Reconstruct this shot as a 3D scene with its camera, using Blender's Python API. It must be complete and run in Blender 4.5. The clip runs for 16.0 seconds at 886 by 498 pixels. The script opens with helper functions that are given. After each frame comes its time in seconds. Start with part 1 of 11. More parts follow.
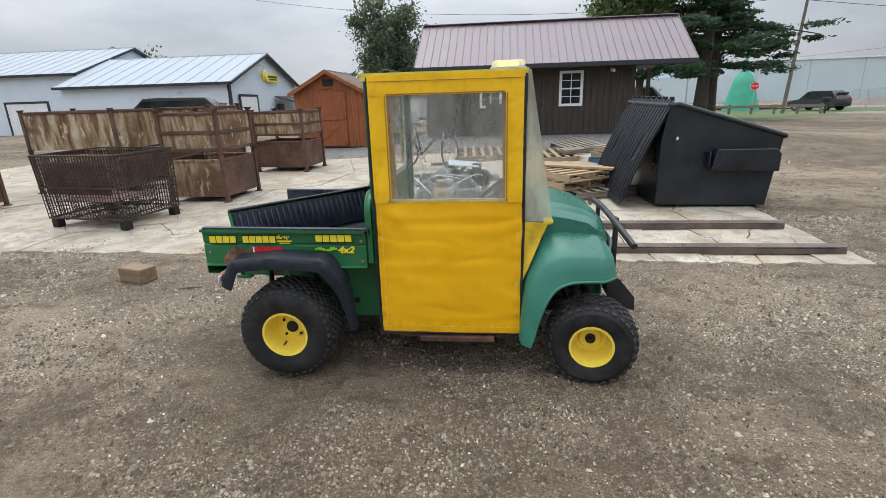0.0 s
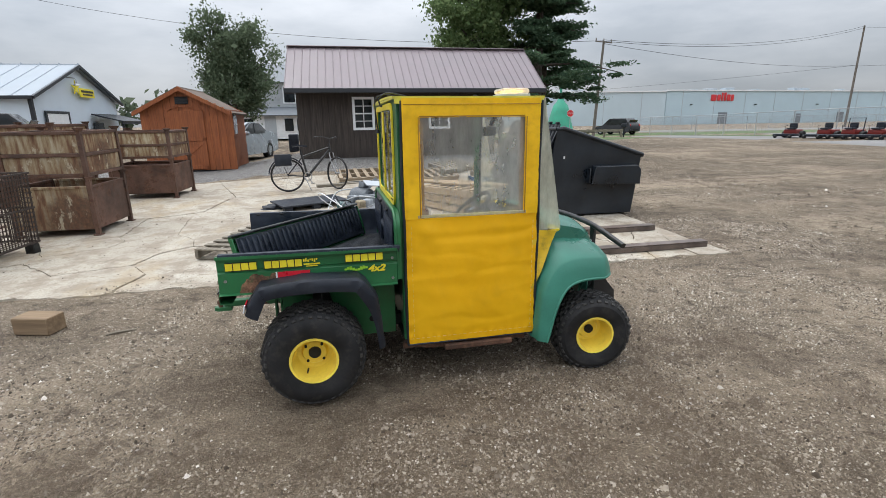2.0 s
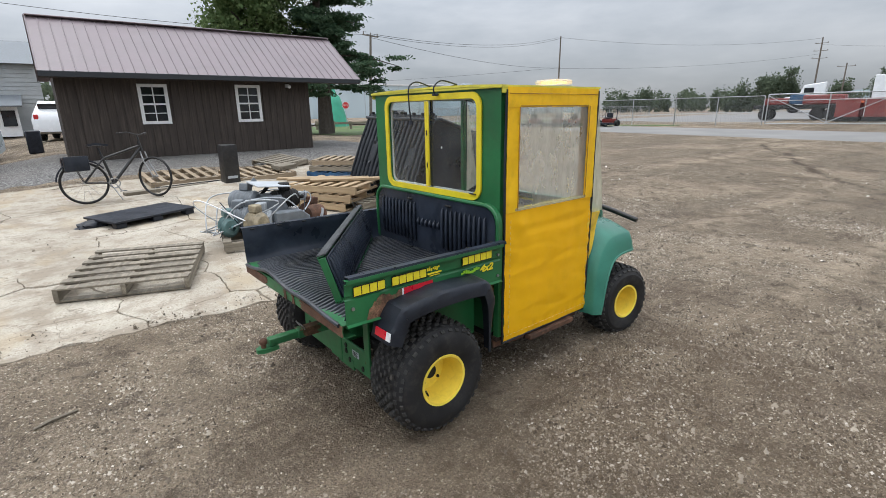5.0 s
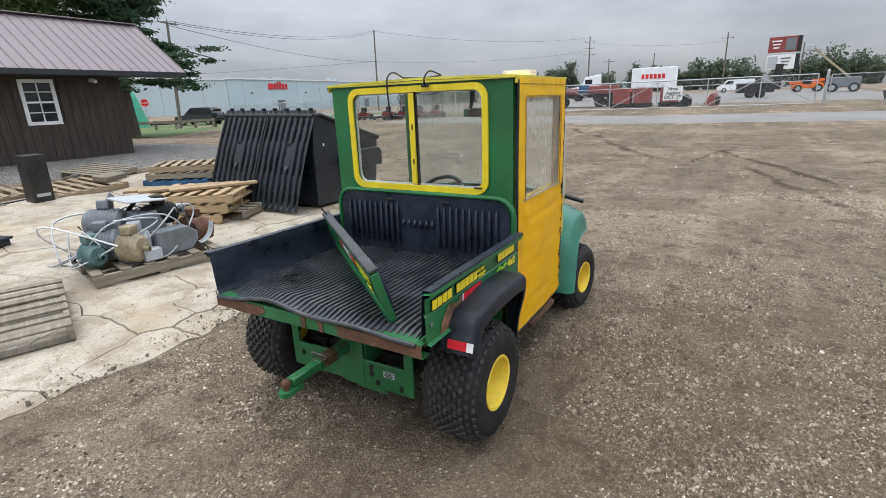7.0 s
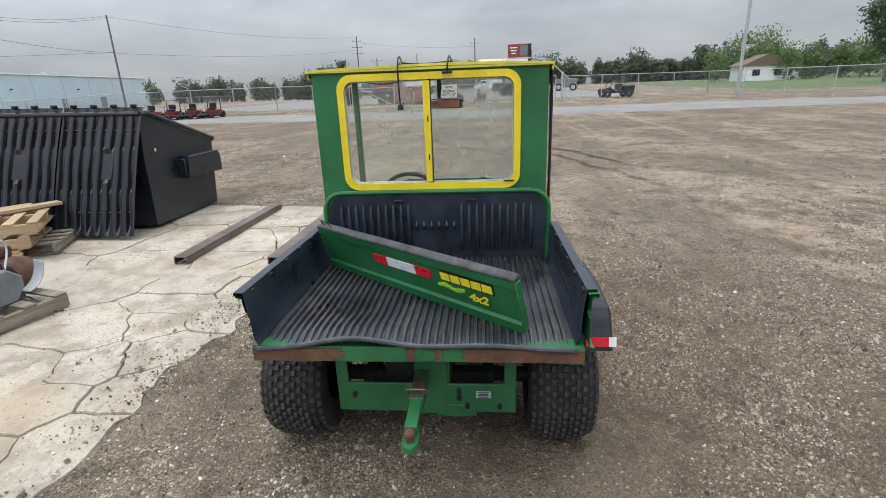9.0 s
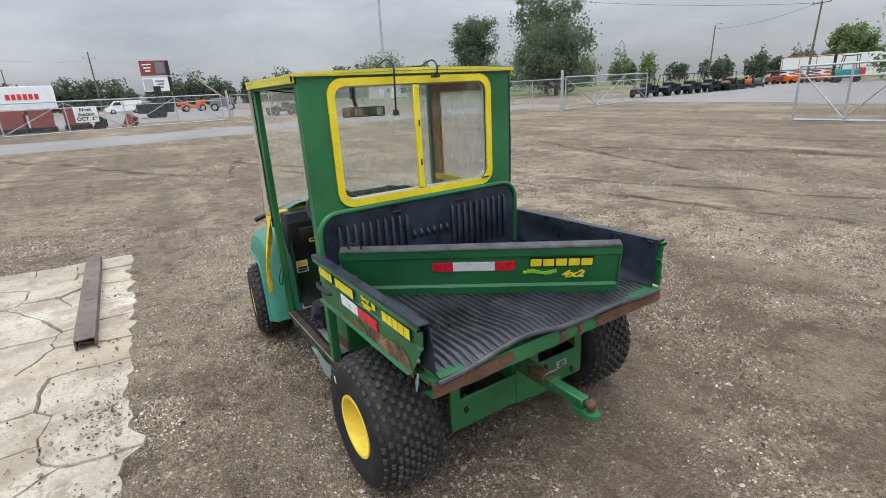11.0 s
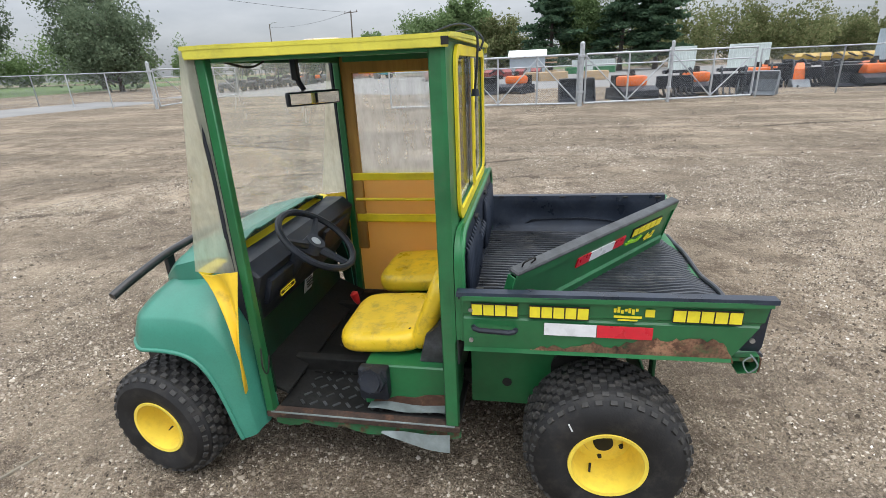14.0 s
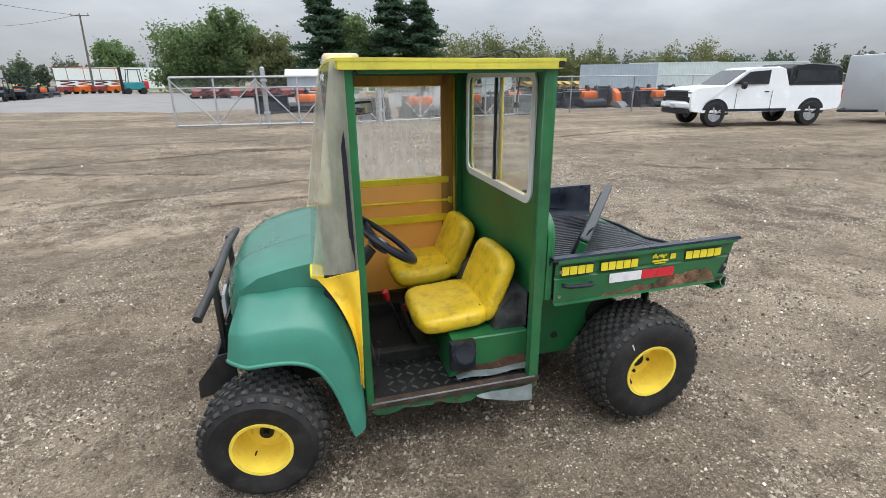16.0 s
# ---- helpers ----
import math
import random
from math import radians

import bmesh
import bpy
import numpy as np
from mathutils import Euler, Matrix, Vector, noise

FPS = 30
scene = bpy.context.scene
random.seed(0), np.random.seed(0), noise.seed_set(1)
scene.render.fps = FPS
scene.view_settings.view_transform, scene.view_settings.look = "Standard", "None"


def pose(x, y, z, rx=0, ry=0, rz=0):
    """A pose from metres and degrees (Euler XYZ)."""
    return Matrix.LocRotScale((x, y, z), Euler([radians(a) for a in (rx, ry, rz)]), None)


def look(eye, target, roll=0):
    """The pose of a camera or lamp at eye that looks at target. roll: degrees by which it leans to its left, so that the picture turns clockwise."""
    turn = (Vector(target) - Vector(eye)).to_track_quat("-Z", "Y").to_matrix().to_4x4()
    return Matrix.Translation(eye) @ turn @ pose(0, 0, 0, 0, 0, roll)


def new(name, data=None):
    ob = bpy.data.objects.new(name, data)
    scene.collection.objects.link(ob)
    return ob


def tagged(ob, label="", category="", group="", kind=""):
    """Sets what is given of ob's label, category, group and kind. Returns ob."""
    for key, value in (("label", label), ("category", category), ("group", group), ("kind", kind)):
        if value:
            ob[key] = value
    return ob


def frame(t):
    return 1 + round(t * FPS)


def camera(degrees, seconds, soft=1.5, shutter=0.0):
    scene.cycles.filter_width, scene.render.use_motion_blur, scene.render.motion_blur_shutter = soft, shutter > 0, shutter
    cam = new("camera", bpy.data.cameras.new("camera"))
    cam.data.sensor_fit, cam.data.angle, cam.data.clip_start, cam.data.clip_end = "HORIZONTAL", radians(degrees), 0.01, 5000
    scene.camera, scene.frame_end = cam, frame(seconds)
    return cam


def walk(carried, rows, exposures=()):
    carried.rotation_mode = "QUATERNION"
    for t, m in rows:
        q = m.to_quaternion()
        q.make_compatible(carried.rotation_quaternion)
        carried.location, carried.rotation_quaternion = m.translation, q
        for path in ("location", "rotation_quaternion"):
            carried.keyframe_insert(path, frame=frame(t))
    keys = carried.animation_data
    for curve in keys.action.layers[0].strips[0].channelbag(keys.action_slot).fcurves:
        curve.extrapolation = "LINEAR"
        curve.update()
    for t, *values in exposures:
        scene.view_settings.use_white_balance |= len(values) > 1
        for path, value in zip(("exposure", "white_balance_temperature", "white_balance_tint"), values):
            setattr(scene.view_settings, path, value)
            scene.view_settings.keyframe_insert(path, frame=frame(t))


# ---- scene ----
cam = camera(84.7, 16.0, soft=0.35)
PATH = [
    (0, (0.141, -0.139, 1.509), (-0.099, 1.764, 0.937), -1.6),
    (0.5, (-0.167, -0.182, 1.507), (-0.228, 1.74, 0.956), -1.6),
    (1, (-0.493, -0.179, 1.51), (-0.385, 1.747, 0.981), -1.3),
    (1.5, (-0.73, -0.245, 1.539), (-0.474, 1.671, 1.024), -1),
    (2, (-0.841, -0.269, 1.527), (-0.466, 1.63, 1.025), -0.8),
    (2.5, (-0.956, -0.278, 1.527), (-0.475, 1.595, 1.016), -0.5),
    (3, (-1.141, -0.195, 1.493), (-0.539, 1.64, 0.97), -0.5),
    (3.5, (-1.416, -0.042, 1.515), (-0.674, 1.739, 0.987), -0.5),
    (3.7, (-1.566, 0.018, 1.506), (-0.765, 1.77, 0.971), -0.6),
    (5.8, (-2.673, 0.955, 1.56), (-1.296, 2.29, 0.992), -1.8),
    (6, (-2.731, 1.046, 1.56), (-1.315, 2.334, 0.98), -2.1),
    (6.5, (-2.803, 1.257, 1.558), (-1.28, 2.417, 0.979), -2.2),
    (7, (-2.883, 1.373, 1.559), (-1.258, 2.382, 0.973), -2.2),
    (7.5, (-2.983, 1.548, 1.551), (-1.264, 2.381, 0.957), -1.8),
    (8, (-3.016, 1.923, 1.544), (-1.218, 2.546, 0.93), -0.9),
    (8.2, (-3.037, 2.052, 1.551), (-1.217, 2.608, 0.935), -1),
    (10.3, (-3.089, 3.742, 1.556), (-1.282, 3.145, 0.939), -2.6),
    (10.5, (-3.0, 3.899, 1.522), (-1.241, 3.168, 0.914), -2.4),
    (11, (-2.734, 4.187, 1.557), (-1.111, 3.192, 0.944), -3.2),
    (11.5, (-2.47, 4.488, 1.56), (-1.023, 3.252, 0.946), -2.9),
    (11.7, (-2.387, 4.552, 1.573), (-0.997, 3.256, 0.95), -2.9),
    (12, (-2.219, 4.64, 1.564), (-0.932, 3.245, 0.934), -3.1),
    (12.5, (-1.867, 4.734, 1.577), (-0.778, 3.192, 0.916), -2.5),
    (13, (-1.543, 4.843, 1.57), (-0.662, 3.184, 0.881), -2.6),
    (13.3, (-1.355, 4.891, 1.557), (-0.612, 3.168, 0.863), -2.4),
    (13.5, (-1.207, 4.92, 1.555), (-0.564, 3.162, 0.85), -2.4),
    (14, (-0.866, 5.007, 1.577), (-0.474, 3.176, 0.871), -2.6),
    (14.5, (-0.555, 5.146, 1.576), (-0.422, 3.277, 0.879), -2.5),
    (14.7, (-0.438, 5.17, 1.578), (-0.397, 3.296, 0.881), -2.5),
    (15, (-0.235, 5.152, 1.546), (-0.344, 3.271, 0.874), -2),
    (15.5, (0.05, 5.193, 1.592), (-0.267, 3.335, 0.922), -1.6),
    (16, (0.312, 5.322, 1.595), (-0.147, 3.491, 0.935), -0.6),
]
walk(cam, [(t, look(eye, target, roll)) for t, eye, target, roll in PATH],
     exposures=[(0, 0.05), (3.5, 0.0), (7, 0.08), (10.5, 0.1), (11.5, 0.08), (12.5, 0.17), (13.5, 0.36), (14.5, 0.36), (16, 0.24)])

# ---- world and light ----
world = bpy.data.worlds.new("overcast_sky")
scene.world = world
world.use_nodes = True
wt = world.node_tree
wt.nodes.clear()


def wn(kind, **kw):
    n = wt.nodes.new(kind)
    for k, v in kw.items():
        n.inputs[k].default_value = v
    return n


w_out = wn("ShaderNodeOutputWorld")
w_bg = wn("ShaderNodeBackground")
w_sky = wn("ShaderNodeTexSky")
w_sky.sky_type = "NISHITA"
w_sky.sun_disc = False
w_sky.sun_elevation = radians(72)
w_sky.sun_rotation = radians(-50)
w_co = wn("ShaderNodeTexCoord")
w_map = wn("ShaderNodeMapping")
w_map.inputs["Scale"].default_value = (1.0, 1.0, 3.2)
w_n1 = wn("ShaderNodeTexNoise", Scale=2.6, Detail=7.0, Roughness=0.55)
w_ramp = wn("ShaderNodeValToRGB")
w_ramp.color_ramp.elements[0].position, w_ramp.color_ramp.elements[0].color = 0.36, (0.46, 0.50, 0.555, 1)
w_ramp.color_ramp.elements[1].position, w_ramp.color_ramp.elements[1].color = 0.68, (0.71, 0.74, 0.79, 1)
w_sep = wn("ShaderNodeSeparateXYZ")
w_up = wn("ShaderNodeMapRange")
w_up.inputs["From Min"].default_value, w_up.inputs["From Max"].default_value = 0.0, 0.9
w_up.inputs["To Min"].default_value, w_up.inputs["To Max"].default_value = 0.575, 3.8
w_mul = wn("ShaderNodeVectorMath")
w_mul.operation = "SCALE"
w_skym = wn("ShaderNodeVectorMath")
w_skym.operation = "SCALE"
w_skym.inputs["Scale"].default_value = 0.1
w_mix = wn("ShaderNodeMix")
w_mix.data_type = "RGBA"
w_mix.inputs["Factor"].default_value = 0.9
L = wt.links.new
L(w_co.outputs["Generated"], w_map.inputs["Vector"])
L(w_map.outputs["Vector"], w_n1.inputs["Vector"])
L(w_n1.outputs["Fac"], w_ramp.inputs["Fac"])
L(w_co.outputs["Generated"], w_sep.inputs["Vector"])
L(w_sep.outputs["Z"], w_up.inputs["Value"])
w_dot = wn("ShaderNodeVectorMath")
w_dot.operation = "DOT_PRODUCT"
w_dot.inputs[1].default_value = (-0.5, 0.85, 0.0)
w_side = wn("ShaderNodeMapRange")
for k_, v_ in (("From Min", -1.0), ("From Max", 1.0), ("To Min", 0.86), ("To Max", 1.08)):
    w_side.inputs[k_].default_value = v_
w_both = wn("ShaderNodeMath")
w_both.operation = "MULTIPLY"
L(w_co.outputs["Generated"], w_dot.inputs[0])
L(w_dot.outputs["Value"], w_side.inputs["Value"])
L(w_up.outputs["Result"], w_both.inputs[0])
L(w_side.outputs["Result"], w_both.inputs[1])
L(w_ramp.outputs["Color"], w_mul.inputs[0])
L(w_both.outputs[0], w_mul.inputs["Scale"])
L(w_sky.outputs["Color"], w_skym.inputs[0])
L(w_skym.outputs["Vector"], w_mix.inputs["A"])
L(w_mul.outputs["Vector"], w_mix.inputs["B"])
L(w_mix.outputs["Result"], w_bg.inputs["Color"])
L(w_bg.outputs["Background"], w_out.inputs["Surface"])

sun = new("sun", bpy.data.lights.new("sun", "SUN"))
sun.data.energy, sun.data.angle, sun.data.color = 1.3, radians(45), (1.0, 0.96, 0.9)
sun.matrix_world = look((-6, 5, 24), (0, 0, 0))

# ---- materials ----


class Mat:
    """A small node builder round one Principled material."""

    def __init__(self, name):
        self.m = bpy.data.materials.new(name)
        self.m.use_nodes = True
        self.t = self.m.node_tree
        self.b = self.t.nodes["Principled BSDF"]
        self.out = self.t.nodes["Material Output"]
        self.co = self.t.nodes.new("ShaderNodeTexCoord").outputs["Object"]

    def node(self, kind, **kw):
        n = self.t.nodes.new(kind)
        for k, v in kw.items():
            n.inputs[k].default_value = v
        return n

    def link(self, a, b):
        self.t.links.new(a, b)

    def noise(self, scale, detail=4.0, rough=0.55, vec=None, stretch=None):
        n = self.node("ShaderNodeTexNoise", Scale=scale, Detail=detail, Roughness=rough)
        v = vec or self.co
        if stretch:
            mp = self.node("ShaderNodeMapping")
            mp.inputs["Scale"].default_value = stretch
            self.link(v, mp.inputs["Vector"])
            v = mp.outputs["Vector"]
        self.link(v, n.inputs["Vector"])
        return n.outputs["Fac"]

    def ramp(self, fac, stops):
        r = self.node("ShaderNodeValToRGB")
        el = r.color_ramp.elements
        while len(el) < len(stops):
            el.new(0.5)
        for e, (p, c) in zip(el, stops):
            e.position = p
            e.color = (*c, 1) if len(c) == 3 else c
        self.link(fac, r.inputs["Fac"])
        return r.outputs["Color"]

    def mix(self, fac, a, b, blend="MIX"):
        n = self.node("ShaderNodeMix")
        n.data_type, n.blend_type = "RGBA", blend
        for sock, v in (("Factor", fac), ("A", a), ("B", b)):
            if hasattr(v, "is_output"):
                self.link(v, n.inputs[sock])
            elif sock == "Factor":
                n.inputs[sock].default_value = v
            else:
                n.inputs[sock].default_value = (*v, 1)
        return n.outputs["Result"]

    def step(self, fac, lo, hi, to0=0.0, to1=1.0):
        n = self.node("ShaderNodeMapRange")
        n.inputs["From Min"].default_value, n.inputs["From Max"].default_value = lo, hi
        n.inputs["To Min"].default_value, n.inputs["To Max"].default_value = to0, to1
        self.link(fac, n.inputs["Value"])
        return n.outputs["Result"]

    def set(self, **kw):
        for k, v in kw.items():
            k = k.replace("_", " ")
            if hasattr(v, "is_output"):
                self.link(v, self.b.inputs[k])
            else:
                self.b.inputs[k].default_value = (*v, 1) if isinstance(v, tuple) and len(v) == 3 else v
        return self

    def bump(self, height, strength=0.3, dist=0.01):
        n = self.node("ShaderNodeBump")
        n.inputs["Strength"].default_value, n.inputs["Distance"].default_value = strength, dist
        self.link(height, n.inputs["Height"])
        self.link(n.outputs["Normal"], self.b.inputs["Normal"])
        return self


def worn(name, base, rough=0.5, metal=0.0, vary=0.12, scale=4.0, grain=60.0, bump=0.15, bdist=0.002, rust=0.0, rust_at=0.6, dirt=0.25, dirtcol=(0.13, 0.105, 0.08)):
    """Paint, plastic or metal with two scales of wear, dust and optional rust."""
    q = Mat(name)
    n1, n2 = q.noise(scale, 5), q.noise(grain, 3)
    dark = tuple(c * (1 - vary * 1.6) for c in base)
    lite = tuple(min(1, c * (1 + vary) + 0.02 * vary) for c in base)
    col = q.ramp(n1, [(0.3, dark), (0.7, lite)])
    col = q.mix(q.step(n2, 0.45, 0.75, 0.0, 0.35 * vary * 3), col, dark)
    if dirt:
        nd = q.noise(scale * 2.3, 8, 0.7)
        col = q.mix(q.step(nd, 0.5, 0.78, 0.0, dirt), col, dirtcol)
    r = q.step(n1, 0.3, 0.7, max(0.05, rough - 0.1), min(1, rough + 0.12))
    if rust:
        nr = q.noise(scale * 1.7, 9, 0.68)
        rc = q.ramp(q.noise(38, 5), [(0.3, (0.045, 0.021, 0.013)), (0.55, (0.105, 0.048, 0.027)), (0.75, (0.20, 0.11, 0.065))])
        f = q.step(nr, rust_at, rust_at + 0.06, 0.0, rust)
        col = q.mix(f, col, rc)
        r = q.step(nr, rust_at, rust_at + 0.06, rough, 0.85)
    q.set(Base_Color=col, Roughness=r, Metallic=metal)
    q.bump(n2, bump, bdist)
    return q.m


def plain(name, base, rough=0.6, metal=0.0, **kw):
    return worn(name, base, rough, metal, vary=0.08, dirt=0.1, **kw)


def clear_sheet(name, tint, haze, hazecol, rough=0.08, streak=9.0, ripple=0.25, streaks=(1, 1, 0.35)):
    """A clear plastic or glass sheet: see-through, glossy, with dust and scratches in it."""
    q = Mat(name)
    tr = q.node("ShaderNodeBsdfTransparent")
    tr.inputs["Color"].default_value = (*tint, 1)
    df = q.node("ShaderNodeBsdfDiffuse")
    df.inputs["Color"].default_value = (*hazecol, 1)
    tl = q.node("ShaderNodeBsdfTranslucent")
    tl.inputs["Color"].default_value = (*hazecol, 1)
    dd = q.node("ShaderNodeMixShader")
    dd.inputs["Fac"].default_value = 0.65
    q.link(df.outputs[0], dd.inputs[1])
    q.link(tl.outputs[0], dd.inputs[2])
    n = q.noise(streak, 8, 0.65, stretch=streaks)
    f = q.step(n, 0.3, 0.75, haze * 0.55, haze * 1.6)
    m1 = q.node("ShaderNodeMixShader")
    q.link(f, m1.inputs["Fac"])
    q.link(tr.outputs[0], m1.inputs[1])
    q.link(dd.outputs[0], m1.inputs[2])
    gl = q.node("ShaderNodeBsdfGlossy")
    gl.inputs["Roughness"].default_value = rough
    lw = q.node("ShaderNodeLayerWeight", Blend=0.5)
    pw = q.node("ShaderNodeMath")
    pw.operation = "POWER"
    pw.inputs[1].default_value = 4.0
    q.link(lw.outputs["Facing"], pw.inputs[0])
    gloss = q.step(pw.outputs[0], 0.0, 1.0, 0.035, 0.6)
    bp = q.node("ShaderNodeBump")
    bp.inputs["Strength"].default_value, bp.inputs["Distance"].default_value = ripple, 0.02
    q.link(q.noise(5.0, 2), bp.inputs["Height"])
    q.link(bp.outputs["Normal"], gl.inputs["Normal"])
    m2 = q.node("ShaderNodeMixShader")
    q.link(gloss, m2.inputs["Fac"])
    q.link(m1.outputs[0], m2.inputs[1])
    q.link(gl.outputs[0], m2.inputs[2])
    q.link(m2.outputs[0], q.out.inputs["Surface"])
    return q.m


def let_light_through(m, col, share):
    """Thin cloth: part of the light passes from behind."""
    t = m.node_tree
    out, b = t.nodes["Material Output"], t.nodes["Principled BSDF"]
    tl, mx = t.nodes.new("ShaderNodeBsdfTranslucent"), t.nodes.new("ShaderNodeMixShader")
    tl.inputs["Color"].default_value = (*col, 1)
    mx.inputs["Fac"].default_value = share
    t.links.new(b.outputs[0], mx.inputs[1])
    t.links.new(tl.outputs[0], mx.inputs[2])
    t.links.new(mx.outputs[0], out.inputs["Surface"])
    return m


def lamp_mat(name, col, power):
    q = Mat(name)
    q.set(Base_Color=col, Emission_Color=col, Emission_Strength=power, Roughness=0.3)
    return q.m


def planks_mat(name, a, b, along=(0.4, 9, 9), rough=0.8, random=0.35):
    """Sawn or weathered wood, its grain along the first axis of its object."""
    q = Mat(name)
    g = q.noise(3.0, 8, 0.65, stretch=along)
    f = q.noise(2.2, 4)
    col = q.ramp(g, [(0.28, tuple(c * 0.55 for c in a)), (0.5, a), (0.72, b)])
    col = q.mix(q.step(f, 0.4, 0.75, 0, 0.5), col, tuple(c * 0.6 for c in a))
    info = q.node("ShaderNodeObjectInfo")
    col = q.mix(q.step(info.outputs["Random"], 0, 1, 0.0, random), col, tuple(c * 0.35 for c in b))
    q.set(Base_Color=col, Roughness=rough)
    q.bump(g, 0.35, 0.004)
    return q.m


M = {}
M["green"] = worn("green_paint", (0.016, 0.140, 0.046), 0.36, vary=0.2, scale=3.0, rust=0.4, rust_at=0.70, dirt=0.28, dirtcol=(0.06, 0.075, 0.045))
M["green_chip"] = worn("chipped_green_paint", (0.018, 0.135, 0.046), 0.45, vary=0.2, scale=6.0, rust=0.8, rust_at=0.64, dirt=0.25)
M["green_rusty"] = worn("rusted_green_paint", (0.015, 0.12, 0.04), 0.5, vary=0.2, scale=5.0, rust=0.95, rust_at=0.5, dirt=0.3)
M["rust"] = worn("rusted_steel", (0.12, 0.055, 0.03), 0.85, vary=0.45, scale=6, grain=90, bump=0.5, rust=0.8, rust_at=0.5, dirt=0.3)
M["grimyrust"] = worn("grimy_rusted_steel", (0.055, 0.030, 0.020), 0.8, vary=0.5, scale=9, grain=80, bump=0.5, rust=0.6, rust_at=0.55, dirt=0.7, dirtcol=(0.018, 0.016, 0.013))
M["hood"] = worn("faded_green_plastic", (0.036, 0.195, 0.138), 0.33, vary=0.24, scale=1.8, grain=140, bump=0.10, dirt=0.3, dirtcol=(0.03, 0.12, 0.085))
M["yvinyl"] = worn("yellow_vinyl_cloth", (0.98, 0.52, 0.006), 0.46, vary=0.04, scale=3.0, grain=9, bump=0.22, bdist=0.010, dirt=0.2, dirtcol=(0.55, 0.30, 0.03))
M["yflap"] = worn("stained_yellow_vinyl", (0.85, 0.56, 0.03), 0.45, vary=0.12, scale=5.0, grain=200, bump=0.2, dirt=0.8, dirtcol=(0.26, 0.17, 0.04))
M["yband"] = worn("yellow_vinyl_border", (0.95, 0.54, 0.012), 0.45, vary=0.1, scale=7.0, grain=260, bump=0.25, dirt=0.35, dirtcol=(0.36, 0.16, 0.02))
M["yseam"] = plain("grimy_yellow_seam", (0.34, 0.17, 0.02), 0.6)
M["yback"] = worn("yellow_vinyl_inside", (0.86, 0.60, 0.26), 0.6, vary=0.08, scale=3, grain=220, dirt=0.25, dirtcol=(0.5, 0.33, 0.13))
let_light_through(M["yvinyl"], (0.98, 0.60, 0.05), 0.15)
let_light_through(M["yback"], (0.98, 0.80, 0.42), 0.62)
M["ypaint"] = worn("yellow_paint", (0.78, 0.62, 0.022), 0.4, vary=0.1, scale=6, dirt=0.3, dirtcol=(0.3, 0.22, 0.05))
M["yroof"] = worn("yellow_roof_paint", (0.68, 0.62, 0.07), 0.5, vary=0.14, scale=5, dirt=0.5, dirtcol=(0.22, 0.2, 0.07))
M["rim"] = worn("yellow_wheel_paint", (0.92, 0.70, 0.09), 0.36, vary=0.06, scale=9, dirt=0.3, dirtcol=(0.32, 0.2, 0.06), rust=0.5, rust_at=0.70)
M["seat"] = worn("yellow_seat_vinyl", (0.84, 0.57, 0.025), 0.34, vary=0.12, scale=6, grain=170, bump=0.25, dirt=0.95, dirtcol=(0.22, 0.13, 0.03))
M["rubber"] = worn("tyre_rubber", (0.017, 0.017, 0.018), 0.66, vary=0.3, scale=7, grain=130, bump=0.35, dirt=0.55, dirtcol=(0.075, 0.067, 0.056))
M["treadrub"] = worn("dusty_tread_rubber", (0.034, 0.033, 0.032), 0.75, vary=0.35, scale=9, grain=120, bump=0.3, dirt=0.8, dirtcol=(0.115, 0.103, 0.086))
M["black"] = worn("black_plastic", (0.015, 0.019, 0.028), 0.42, vary=0.25, scale=6, grain=150, dirt=0.3, dirtcol=(0.07, 0.068, 0.065))
M["liner"] = worn("bed_liner_plastic", (0.020, 0.027, 0.042), 0.33, vary=0.25, scale=8, grain=160, dirt=0.3, dirtcol=(0.085, 0.09, 0.10))
# Liner copy for the bed floor, lightened in colour for dust and sky sheen.
M["linerfloor"] = worn("dusty_sheen_liner_plastic", (0.030, 0.034, 0.043), 0.36, vary=0.4, scale=4, grain=120, dirt=0.7, dirtcol=(0.14, 0.137, 0.13))
# Green paint under grime, its colour darkened further for the shade in the footwell.
M["footwell"] = worn("grimy_shaded_green_paint", (0.006, 0.032, 0.015), 0.55, vary=0.3, scale=7, dirt=0.8, dirtcol=(0.018, 0.017, 0.014))
M["blackpaint"] = worn("black_paint", (0.016, 0.016, 0.017), 0.38, vary=0.25, scale=9, dirt=0.25)
M["grime"] = worn("oily_black_grime", (0.007, 0.007, 0.0065), 0.75, vary=0.5, scale=9, dirt=0.4, dirtcol=(0.018, 0.015, 0.012))
M["scuffed"] = worn("scuffed_black_plastic", (0.06, 0.064, 0.068), 0.5, vary=0.4, scale=16, grain=120, dirt=0.5, dirtcol=(0.03, 0.03, 0.032))
M["dark"] = worn("grimy_dark_steel", (0.018, 0.018, 0.017), 0.7, vary=0.4, scale=12, dirt=0.5, dirtcol=(0.028, 0.024, 0.020))
M["steel"] = worn("bare_steel", (0.35, 0.35, 0.35), 0.45, metal=0.9, vary=0.25, scale=14)
M["galv"] = worn("galvanised_steel", (0.46, 0.48, 0.5), 0.5, metal=0.55, vary=0.15, scale=11, dirt=0.15)
M["grey"] = worn("grey_enamel", (0.16, 0.18, 0.2), 0.5, vary=0.2, scale=9)
M["flap"] = worn("grey_green_sheet", (0.19, 0.225, 0.225), 0.5, vary=0.25, scale=14, dirt=0.5, dirtcol=(0.12, 0.13, 0.12))
